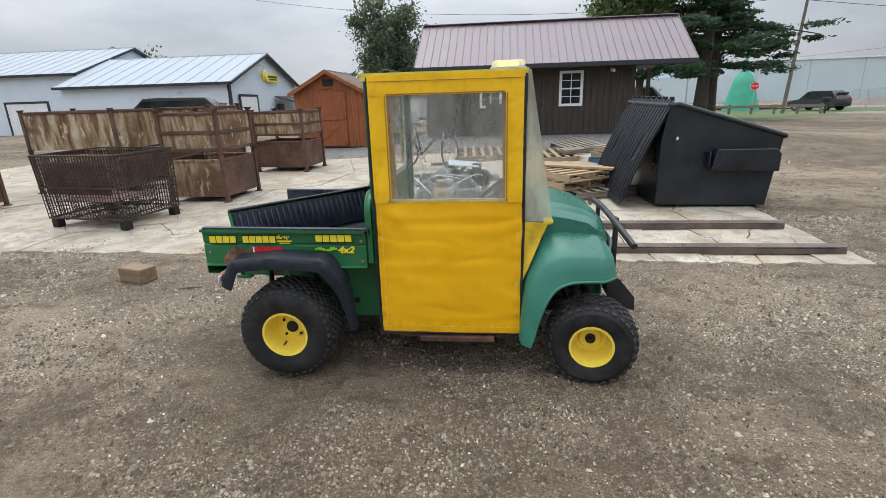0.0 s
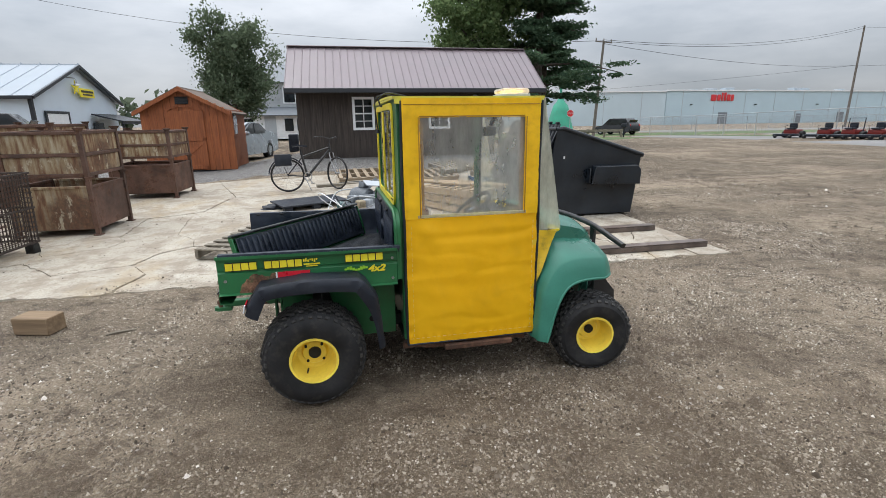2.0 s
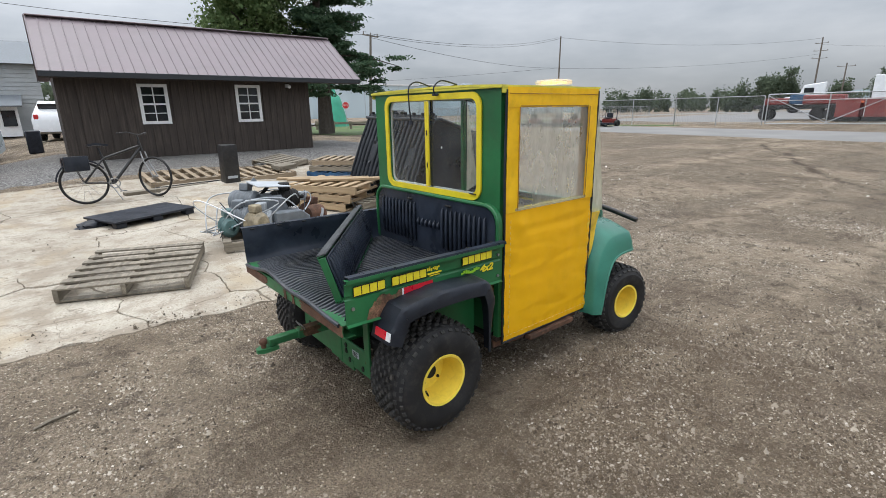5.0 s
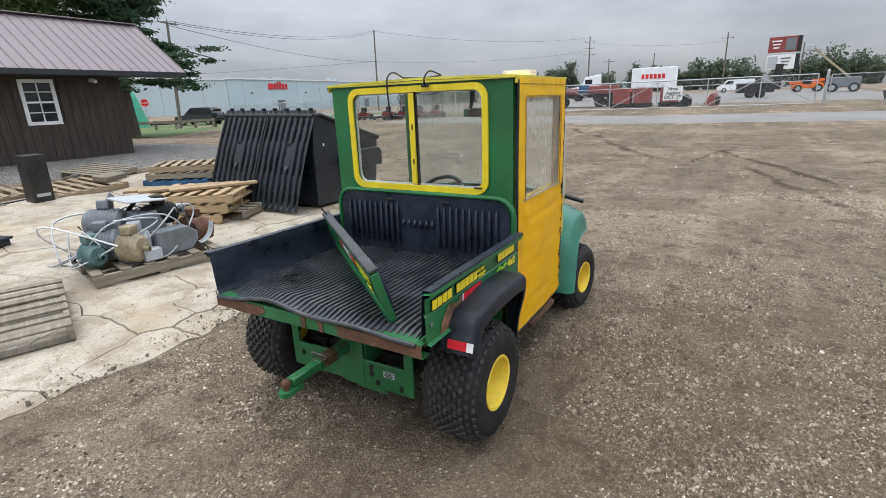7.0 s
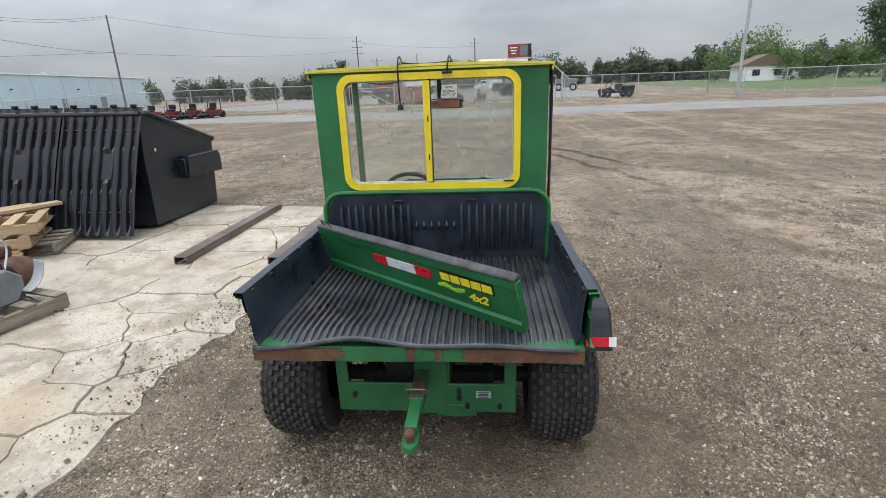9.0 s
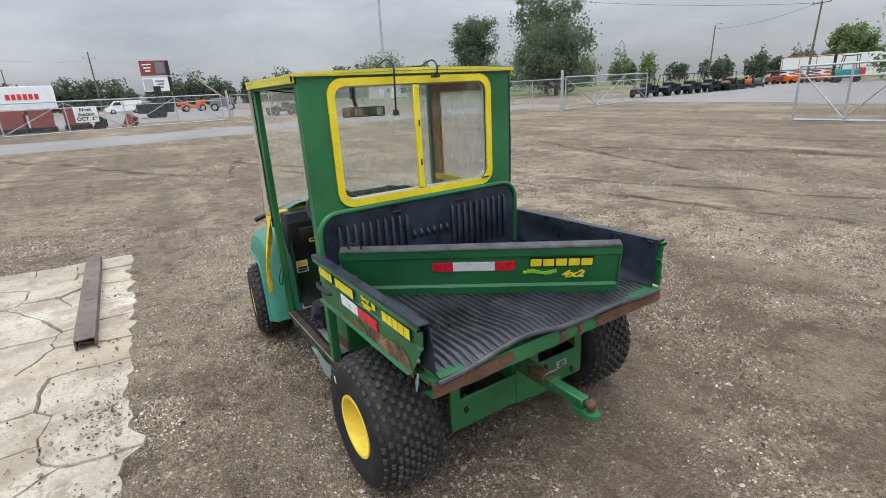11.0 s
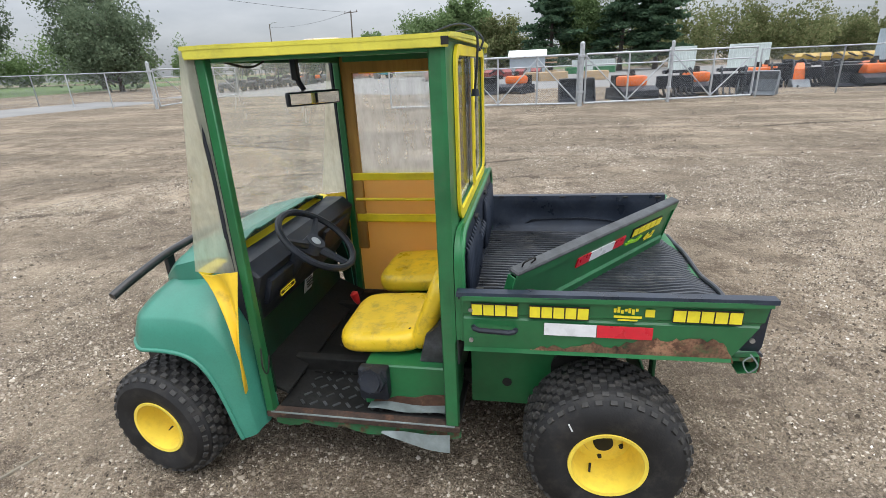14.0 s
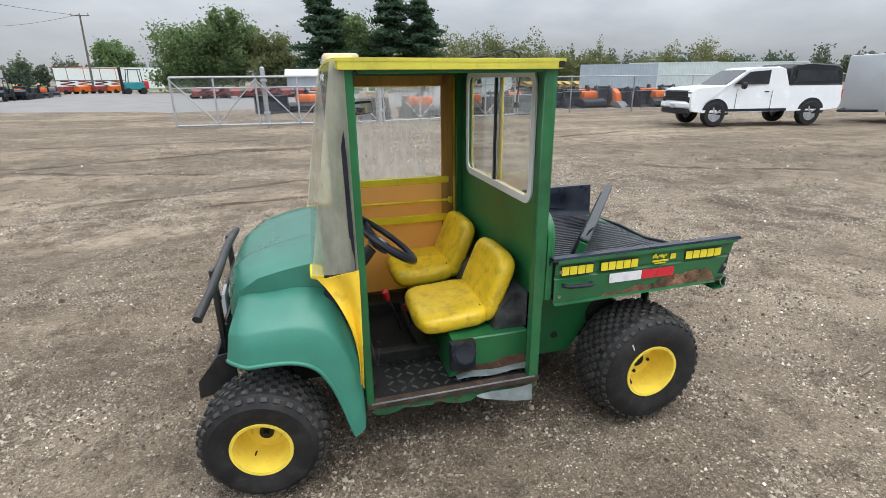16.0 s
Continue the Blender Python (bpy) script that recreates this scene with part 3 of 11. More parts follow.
def scatter(n, reach, power, base, fill, mean, spread, top, grow=0.0):
    """Loose stones round the vehicle: uneven four- or six-sided chips lying in clumps."""
    ang, rad = rs.rand(n) * math.tau, rs.rand(n) ** power * reach
    x, y = -0.6 + np.cos(ang) * rad, 1.9 + np.sin(ang) * rad
    clump = vnoise(x * 0.9, y * 0.9, 11) * 0.5 + vnoise(x * 2.6, y * 2.6, 12) * 0.5
    pad = (y > SLAB[2] - 0.02) & (x < SLAB[1])
    ok = (rs.rand(n) < fill + 1.15 * clump) & (~pad | (rs.rand(n) < 0.01 + 0.75 * np.exp(-np.clip(y - SLAB[2], 0, 9) / 0.15) * (vnoise(x * 1.7, y * 0.6 + 2.0, 31) > -0.15)))
    x, y, rad, pad = x[ok], y[ok], rad[ok], pad[ok]
    m = len(x)
    size = np.clip(np.exp(rs.randn(m) * spread) * mean, 0.0025, top) * (1 + grow * np.clip(rad - 4, 0, 8))
    ring = np.array([(math.cos(k * math.tau / base), math.sin(k * math.tau / base), -0.15) for k in range(base)])
    cap = ring * (0.42, 0.42, 0) + (0, 0, 0.8)
    if base == 4:
        tmpl, tri = np.concatenate([ring, [(0.12, 0.08, 0.85)]]), [(k, (k + 1) % base, base) for k in range(base)]
    else:
        tmpl, tri = np.concatenate([ring, cap]), [t for k in range(base) for t in ((k, (k + 1) % base, base + k), ((k + 1) % base, base + (k + 1) % base, base + k))] + [(base, base + k, base + k + 1) for k in range(1, base - 1)]
    tri = np.array(tri)
    nv = len(tmpl)
    V = tmpl[None] * (1 + 0.22 * rs.randn(m, nv, 1)) * size[:, None, None] * np.stack([1 + 0.22 * rs.randn(m), 1 + 0.22 * rs.randn(m), 1.15 + 0.25 * rs.randn(m)], -1)[:, None]
    th = rs.rand(m) * math.tau
    c, s = np.cos(th)[:, None], np.sin(th)[:, None]
    V = np.stack([V[..., 0] * c - V[..., 1] * s, V[..., 0] * s + V[..., 1] * c, V[..., 2]], -1)
    V += np.stack([x, y, ground_at(x, y) + pad * 0.02], -1)[:, None]
    return V.reshape(-1, 3), (tri[None] + (np.arange(m) * nv)[:, None, None]).ravel()


parts_v, parts_t, off = [], [], 0
for v_, t_ in (scatter(610000, 6.8, 0.58, 4, 0.42, 0.0056, 0.36, 0.0115, 0.09), scatter(56000, 12.0, 0.7, 5, 0.36, 0.0076, 0.36, 0.017, 0.07)):
    parts_v.append(v_)
    parts_t.append(t_ + off)
    off += len(v_)
V, T = np.concatenate(parts_v), np.concatenate(parts_t)
q = Mat("loose_stone")
geo = q.node("ShaderNodeNewGeometry")
col = q.ramp(geo.outputs["Random Per Island"], [(0.0, (0.034, 0.026, 0.018)), (0.30, (0.105, 0.083, 0.059)), (0.58, (0.225, 0.184, 0.136)), (0.87, (0.335, 0.285, 0.217)), (0.98, (0.44, 0.388, 0.316)), (1.0, (0.66, 0.60, 0.52))])
col = q.mix(damp(), col, (0.082, 0.060, 0.042))
col = q.mix(1.0, col, (1.28, 1.31, 1.38), "MULTIPLY")
col = q.mix(q.step(q.noise(5.5, 6, 0.65), 0.56, 0.66, 0.0, 0.55), col, (0.062, 0.047, 0.034))
# The stones take the same damp and painted shade.
damp_shade = damp_and_shade()
col = q.mix(q.step(damp_shade, 0.0, 1.0, 0.0, 0.7), col, (0.085, 0.061, 0.040))
q.set(Base_Color=col, Roughness=0.75, Specular_IOR_Level=0.2)
M["stone"] = q.m
tagged(part("gravel", fast_mesh("gravel", V.reshape(-1, 3), 3, T), M["stone"]), "loose grey and tan gravel on the dirt", "gravel", kind="stuff")

# grey stone bed before the cabin
q = Mat("grey_gravel")
v = q.node("ShaderNodeTexVoronoi", Scale=42.0)
q.link(q.co, v.inputs["Vector"])
sc = q.node("ShaderNodeSeparateColor")
q.link(v.outputs["Color"], sc.inputs["Color"])
col = q.ramp(sc.outputs["Green"], [(0, (0.07, 0.068, 0.066)), (0.5, (0.165, 0.16, 0.155)), (1, (0.34, 0.33, 0.315))])
col = q.mix(q.step(q.noise(0.8, 5), 0.4, 0.7, 0, 0.5), col, (0.17, 0.155, 0.135))
q.set(Base_Color=col, Roughness=0.85)
q.bump(v.outputs["Distance"], 0.9, 0.03)
M["greygravel"] = q.m


def sheet(name, x0, x1, y0, y1, lift, material, label, step=0.8, ragged=0.25, seed=1, cat="ground"):
    """A thin bed on the ground, with a ragged edge, following its slope."""
    bm = nb()
    nxs, nys = max(2, int((x1 - x0) / step)), max(2, int((y1 - y0) / step))
    rows = []
    for a in range(nys + 1):
        row = []
        for b in range(nxs + 1):
            x, y = x0 + (x1 - x0) * b / nxs, y0 + (y1 - y0) * a / nys
            edge = a in (0, nys) or b in (0, nxs)
            if edge:
                x += ragged * noise.noise((x * 1.3, y * 1.3, seed))
                y += ragged * noise.noise((x * 1.3, y * 1.3, seed + 9))
            row.append((x, y, GZ(x, y) + (-0.03 if edge else lift)))
        rows.append(row)
    loft(bm, rows)
    bmesh.ops.recalc_face_normals(bm, faces=bm.faces)
    return tagged(part(name, bm, material), label, cat, kind="structure")


sheet("gravel_bed", -9.5, 6.5, 12.35, 18.5, 0.025, M["greygravel"], "bed of grey crushed stone before the cabin")
M["asphalt"] = worn("worn_asphalt", (0.20, 0.195, 0.19), 0.85, vary=0.15, scale=0.4, grain=30, dirt=0.35, dirtcol=(0.3, 0.27, 0.23), bump=0.3)
M["grass"] = worn("mown_grass", (0.075, 0.125, 0.03), 0.9, vary=0.35, scale=0.7, grain=25, dirt=0.4, dirtcol=(0.16, 0.15, 0.06), bump=0.5)


def strip(name, pts, width, lift, material, label, cat):
    """A road or verge along points, following the ground."""
    bm = nb()
    P = [Vector((x, y, 0)) for x, y in pts]
    rows = []
    for k, p in enumerate(P):
        d = (P[min(k + 1, len(P) - 1)] - P[max(k - 1, 0)]).normalized()
        nrm = Vector((-d.y, d.x, 0))
        rows.append([(*(p + nrm * o).xy, GZ(*(p + nrm * o).xy) + (lift if abs(o) < width * 0.499 else -0.02)) for o in (-width / 2, -width * 0.48, -width / 4, 0, width / 4, width * 0.48, width / 2)])
    loft(bm, rows)
    bmesh.ops.recalc_face_normals(bm, faces=bm.faces)
    return tagged(part(name, bm, material), label, cat, kind="structure")


# ---- the concrete slab ----
q = Mat("old_concrete")
n1, n2, n3 = q.noise(0.7, 6, 0.6), q.noise(3.2, 7, 0.65), q.noise(60, 4)
col = q.ramp(n1, [(0.3, (0.34, 0.30, 0.24)), (0.55, (0.47, 0.425, 0.35)), (0.75, (0.60, 0.56, 0.48))])
col = q.mix(q.step(n2, 0.46, 0.60, 0.0, 0.75), col, (0.25, 0.20, 0.145))
col = q.mix(q.step(n3, 0.46, 0.7, 0.0, 0.6), col, (0.25, 0.22, 0.18))
col = q.mix(q.step(q.noise(190, 3), 0.5, 0.7, 0.0, 0.5), col, (0.22, 0.19, 0.15))
n4 = q.noise(1.4, 5, 0.6, stretch=(1, 0.5, 1))
col = q.mix(q.step(n4, 0.54, 0.66, 0.0, 0.55), col, (0.36, 0.275, 0.165))
warp = q.node("ShaderNodeVectorMath")
warp.operation = "ADD"
wob = q.node("ShaderNodeTexNoise", Scale=1.7, Detail=6.0)
q.link(q.co, wob.inputs["Vector"])
q.link(q.co, warp.inputs[0])
q.link(wob.outputs["Color"], warp.inputs[1])
crk = q.node("ShaderNodeTexVoronoi", Scale=1.25)
crk.feature = "DISTANCE_TO_EDGE"
q.link(warp.outputs[0], crk.inputs["Vector"])
line = q.step(crk.outputs["Distance"], 0.002, 0.012, 1.0, 0.0)
gate_ = q.node("ShaderNodeMath")
gate_.operation = "MULTIPLY"
q.link(line, gate_.inputs[0])
q.link(q.step(n1, 0.46, 0.60, 0.0, 0.7), gate_.inputs[1])
col = q.mix(gate_.outputs[0], col, (0.14, 0.115, 0.085))
crumb = q.noise(34, 6, 0.7)
col = q.mix(q.step(crumb, 0.58, 0.66, 0.0, 0.7), col, (0.17, 0.135, 0.10))
col = q.mix(q.step(q.noise(9, 7, 0.7), 0.57, 0.64, 0.0, 0.6), col, (0.20, 0.155, 0.11))
q.set(Base_Color=col, Roughness=q.step(n1, 0.3, 0.7, 0.75, 0.92))
q.bump(q.mix(0.7, n2, n3), 0.5, 0.008)
M["concrete"] = q.m
slab = thing("pavement", "old pale concrete pad, cracked into pieces", "pavement", kind="structure")


def clip_cell(poly, px, py, qx, qy):
    """Keeps the side of a polygon nearer to p than to q."""
    mx, my, dx, dy = (px + qx) / 2, (py + qy) / 2, qx - px, qy - py
    out = []
    for k in range(len(poly)):
        a, b = poly[k], poly[(k + 1) % len(poly)]
        da, db = (a[0] - mx) * dx + (a[1] - my) * dy, (b[0] - mx) * dx + (b[1] - my) * dy
        if da <= 0:
            out.append(a)
        if (da < 0) != (db < 0) and abs(da - db) > 1e-9:
            t = da / (da - db)
            out.append((a[0] + (b[0] - a[0]) * t, a[1] + (b[1] - a[1]) * t))
    return out


def slab_piece(poly, gap, top, seed):
    """One broken piece: shrunk for the crack, edges wobbling, with a worn arris."""
    cx, cy = sum(p[0] for p in poly) / len(poly), sum(p[1] for p in poly) / len(poly)
    pts = []
    for k in range(len(poly)):
        a, b = Vector(poly[k]), Vector(poly[(k + 1) % len(poly)])
        m = max(1, int((b - a).length / 0.06))
        for j in range(m):
            p = a.lerp(b, j / m)
            w = 0.026 * Vector((noise.noise((p.x * 5, p.y * 5, 1.3)), noise.noise((p.x * 5, p.y * 5, 7.7)))) + 0.024 * Vector((noise.noise((p.x * 14, p.y * 14, 2.3)), noise.noise((p.x * 14, p.y * 14, 5.7))))
            if p.y < SLAB[2] + 0.05:
                w += Vector((0, 0.05 * noise.noise((p.x * 2.1, 3.0, 0.5)) + 0.06 * noise.noise((p.x * 7.1, 1.0, 0.5)) - 0.10 * float(smoothstep((p.x + 0.8) / 0.8))))
            p = p + w
            d = Vector((cx, cy)) - p
            pts.append(p + d.normalized() * min(gap, d.length * 0.4))
    if len(pts) < 3:
        return None
    bm = nb()
    ins = [p + (Vector((cx, cy)) - p).normalized() * 0.005 for p in pts]
    def lvl(p, dz):
        return (p.x, p.y, GZ(p.x, p.y) + dz)
    r0 = [bm.verts.new(lvl(p, -0.12)) for p in pts]
    r1 = [bm.verts.new(lvl(p, top - 0.012)) for p in pts]
    r2 = [bm.verts.new(lvl(p, top)) for p in ins]
    k_n = len(pts)
    for k in range(k_n):
        j = (k + 1) % k_n
        bm.faces.new((r0[k], r0[j], r1[j], r1[k]))
        bm.faces.new((r1[k], r1[j], r2[j], r2[k]))
    bm.faces.new(r2)
    bmesh.ops.recalc_face_normals(bm, faces=bm.faces)
    return bm


rnd = random.Random(8)
seeds = []
for ix in range(-10, 6):
    for iy in range(0, 5):
        big_cell = ix < -4 or iy > 3
        if big_cell and rnd.random() < 0.55 or (ix > -2 and iy < 1):
            continue
        seeds.append((ix * 0.85 + rnd.uniform(-0.36, 0.36), SLAB[2] + 0.3 + iy * 0.78 + rnd.uniform(-0.34, 0.34)))
for ix in range(-3, 8):
    for iy in range(2):
        seeds.append((ix * 0.46 + 0.23 * iy + rnd.uniform(-0.13, 0.13), SLAB[2] + 0.14 + 0.42 * iy + rnd.uniform(-0.1, 0.1)))
for ix in range(-6, 3):
    for iy in range(0, 2):
        seeds.append((ix * 2.1 + rnd.uniform(-0.6, 0.6), 8.9 + iy * 2.2 + rnd.uniform(-0.6, 0.6)))
for (sx, sy) in seeds:
    poly = [(SLAB[0], SLAB[2]), (SLAB[1], SLAB[2]), (SLAB[1], SLAB[3]), (SLAB[0], SLAB[3])]
    for (ox, oy) in seeds:
        if (ox, oy) != (sx, sy) and poly:
            poly = clip_cell(poly, sx, sy, ox, oy)
    if len(poly) > 2:
        front = sy < SLAB[2] + 0.5 and sx > -4.2
        bm = slab_piece(poly, rnd.choice((0.0015, 0.003, 0.008)) if front else rnd.choice((0.001, 0.002, 0.003, 0.007)), 0.012 + rnd.uniform(-0.006, 0.008), sx)
        if bm:
            part("concrete_piece", bm, M["concrete"], slab, smooth=30)

# ---- the utility vehicle ----
M["flakerust"] = worn("flaking_rust", (0.23, 0.115, 0.065), 0.85, vary=0.6, scale=11, grain=110, bump=0.7, rust=0.9, rust_at=0.5, dirt=0.95, dirtcol=(0.016, 0.115, 0.036))
VY, VZ = 2.955, 0.04
FRONT = Matrix.Translation((0.04, 0, 0.02))
CARM = Matrix.Translation((-0.4, VY, VZ)) @ Matrix.Rotation(radians(1.3), 4, "Z") @ Matrix.Translation((0.4, 0, 0))
car = thing("utility_vehicle", "worn green and yellow utility vehicle with a homemade cab", "utility vehicle", CARM)


def make_tyre(R, W, rim_r, kh):
    """A fat low-pressure tyre on the Y axis with rows of staggered blocks."""
    bm = nb()
    h = W / 2
    prof = [(rim_r, -h * 0.80), (rim_r + 0.012, -h * 0.90), (rim_r + (R - rim_r) * 0.35, -h * 1.0), (rim_r + (R - rim_r) * 0.62, -h * 0.99), (R - 0.034, -h * 0.88), (R - 0.014, -h * 0.70), (R - kh, -h * 0.4), (R - kh, 0),
            (R - kh, h * 0.4), (R - 0.014, h * 0.70), (R - 0.034, h * 0.88), (rim_r + (R - rim_r) * 0.62, h * 0.99), (rim_r + (R - rim_r) * 0.35, h * 1.0), (rim_r + 0.012, h * 0.90), (rim_r, h * 0.80)]
    lathe(bm, prof, "Y", 56)
    return bm


def make_tread(R, W, rows, around, kw, kl, kh, seed):
    """The staggered rubber blocks on a tyre's crown and shoulders."""
    bm = nb()
    h = W / 2
    rd = random.Random(seed)
    for j in range(rows):
        v = (j + 0.5) / rows * 2 - 1
        y = v * h * 0.93
        drop = 0.0 if abs(v) < 0.5 else 0.030 * ((abs(v) - 0.5) / 0.5) ** 1.6
        tilt = 0 if abs(v) < 0.5 else math.copysign(radians(48) * ((abs(v) - 0.5) / 0.5), v)
        for k in range(around):
            a = (k + (0.5 if j % 2 else 0)) / around * math.tau + rd.uniform(-0.01, 0.01)
            m = Matrix.Rotation(-a, 4, "Y") @ Matrix.Translation((R - drop - kh * (0.75 if abs(v) < 0.7 else 1.1), y, 0)) @ Matrix.Rotation(tilt, 4, "Z")
            r = bmesh.ops.create_cube(bm, size=1, matrix=m @ Matrix.Diagonal((kh * 1.7, kw, kl, 1)))
            for vtx in r["verts"]:
                loc = m.inverted() @ vtx.co
                if loc.x > 0:
                    vtx.co = m @ Vector((loc.x, loc.y * 0.78, loc.z * 0.78))
    return bm


def make_rim(r, depth, out, side):
    """A dished pressed-steel wheel; out is where its face lip stands on Y."""
    bm = nb()
    s = side
    prof = [(r - 0.002, out * s), (r - 0.004, (out - 0.02) * s), (r - 0.006, (out - depth * 0.6) * s), (r - 0.022, (out - depth) * s), (r * 0.62, (out - depth * 1.02) * s), (r * 0.52, (out - depth * 0.86) * s), (r * 0.3, (out - depth * 0.86) * s), (0.002, (out - depth * 0.86) * s)]
    lip = [(r - 0.003, (out - 0.02) * s), (r - 0.002, (out + 0.002) * s), (r + 0.010, (out + 0.004) * s), (r + 0.013, (out - 0.006) * s), (r + 0.002, (out - 0.03) * s)]
    lathe(bm, prof, "Y", 40)
    lathe(bm, lip, "Y", 40)
    return bm


def wheel(name, x, y, z, R, W, rim_r, side, rows, around, kw, kl, kh, steer=0, big_hub=True, spin=0):
    w = part("tyre", make_tyre(R, W, rim_r, kh), M["rubber"], None, smooth=30)
    w.name = name
    w.parent = car
    w.matrix_basis = Matrix.Translation((x, y, z)) @ Matrix.Rotation(radians(steer), 4, "Z") @ Matrix.Rotation(radians(spin), 4, "Y")
    tagged(w, "black knobbly low-pressure tyre on a yellow steel rim")
    tr = part("tread", make_tread(R, W, rows, around, kw, kl, kh, 3), M["treadrub"], w, "black rubber tread blocks", smooth=30)
    tagged(tr, kind="stuff")
    o = W / 2 * 0.90
    part("rim", make_rim(rim_r, 0.13, o, side), M["rim"], w, "yellow painted steel rim")
    bm = nb()
    yy = (o - 0.118) * side
    if big_hub:
        cyl(bm, (0, yy - 0.01 * side, 0), (0, yy + 0.018 * side, 0), 0.03, 0.028, 20)
        cyl(bm, (0, yy + 0.018 * side, 0), (0, yy + 0.034 * side, 0), 0.012, 0.010, 8)
    else:
        cyl(bm, (0, yy - 0.01 * side, 0), (0, yy + 0.012 * side, 0), 0.038, 0.034, 20)
    for k in range(4 if not big_hub else 0):
        a = k * math.tau / 4 + 0.5
        cyl(bm, (0.062 * math.cos(a), yy, 0.062 * math.sin(a)), (0.062 * math.cos(a), yy + 0.014 * side, 0.062 * math.sin(a)), 0.009, 0.008, 6)
    part("hub", bm, M["dark"], w)
    bm = nb()
    cyl(bm, (0.07, yy + 0.02 * side, -0.07), (0.078, yy + 0.05 * side, -0.078), 0.005, 0.004, 8)
    part("valve", bm, M["black"], w)
    return w


RR, FR = 0.284, 0.250
wheel("wheel", -1.095, 0.585, 0.247, RR, 0.29, 0.121, 1, 11, 36, 0.0185, 0.027, 0.011, big_hub=False, spin=20)
wheel("wheel", -1.085, -0.585, 0.245, RR, 0.29, 0.121, -1, 11, 36, 0.0185, 0.027, 0.011, big_hub=False, spin=70)
wheel("wheel", 0.632, 0.60, 0.214, FR, 0.235, 0.109, 1, 8, 30, 0.021, 0.030, 0.011, steer=-7, spin=15)
wheel("wheel", 0.625, -0.575, 0.188, FR, 0.235, 0.109, -1, 8, 30, 0.021, 0.030, 0.011, steer=-7, spin=130)
bm = nb()
box(bm, (0, 0, 0), (0.0006, 0.004, 0.03))
mk = part("chalk_mark", bm, M["white"], car)
mk.matrix_basis = Matrix.Translation((-0.965, 0.7305, 0.405)) @ Matrix.Rotation(radians(25), 4, "Y") @ Matrix.Diagonal((8, 0.6, 1, 1))

# running gear and under-body
bm = nb()
for s in (-1, 1):
    box(bm, (-0.25, 0.27 * s, 0.27), (1.9, 0.05, 0.08), bevel=0.005)
for x in (-1.15, -0.7, -0.1, 0.4, 0.68):
    box(bm, (x, 0, 0.27), (0.05, 0.54, 0.06), bevel=0.005)
part("chassis", bm, M["dark"], car, "grimy black steel chassis")
bm = nb()
cyl(bm, (-1.085, -0.45, 0.24), (-1.085, 0.45, 0.24), 0.035, seg=14)
box(bm, (-1.07, 0.05, 0.31), (0.26, 0.3, 0.24), bevel=0.03, seg=2)
part("rear_axle", bm, M["dark"], car)
bm = nb()
cyl(bm, (0.575, -0.5, 0.19), (0.575, 0.5, 0.19), 0.022, seg=10)
for s in (-1, 1):
    cyl(bm, (0.56, 0.44 * s, 0.24), (0.54, 0.36 * s, 0.62), 0.02, seg=10)
    pts = [(0.555 - 0.02 * t / 60 + 0.036 * math.cos(t * 0.7), (0.425 - 0.05 * t / 60) * s + 0.036 * math.sin(t * 0.7), 0.33 + 0.26 * t / 60) for t in range(61)]
    tube(bm, pts, 0.006, 6)
part("front_suspension", bm, M["dark"], car)
bm = nb()
box(bm, (-0.86, -0.12, 0.42), (0.36, 0.42, 0.28), bevel=0.04, seg=2)
cyl(bm, (-1.0, 0.25, 0.42), (-1.0, 0.42, 0.42), 0.09, seg=18)
part("engine", bm, M["dark"], car)

# side panels under the bed
for s in (-1, 1):
    bm = nb()
    pts = [(-0.60, 0.235), (-0.82, 0.235), (-0.89, 0.33), (-0.97, 0.47), (-1.02, 0.62), (-0.60, 0.62)]
    plate(bm, pts, "Y", 0.395 * s, 0.012 * s)
    part("side_panel", bm, M["green"], car)
    bm = nb()
    cyl(bm, (-0.742, 0.406 * s, 0.335), (-0.742, 0.410 * s, 0.335), 0.019, seg=18)
    part("panel_hole", bm, M["dark"], car, "dark round hole in the side panel")

# floor tub, sills, seat box
bm = nb()
box(bm, (-0.19, 0, 0.235), (0.76, 1.10, 0.022), bevel=0.004)
part("floor_plate", bm, M["grime"], car, "dirty embossed metal floor plate")
bm = nb()
for a in range(13):
    for b in range(9):
        x, y = -0.50 + a * 0.05, 0.08 + b * 0.055
        box(bm, (x, y, 0.2475), (0.034, 0.010, 0.006), Matrix.Rotation(radians(45 if (a + b) % 2 else -45), 4, "Z"))
tagged(part("tread_pattern", bm, M["scuffed"], car, "worn bright bars of the floor plate"), kind="stuff")
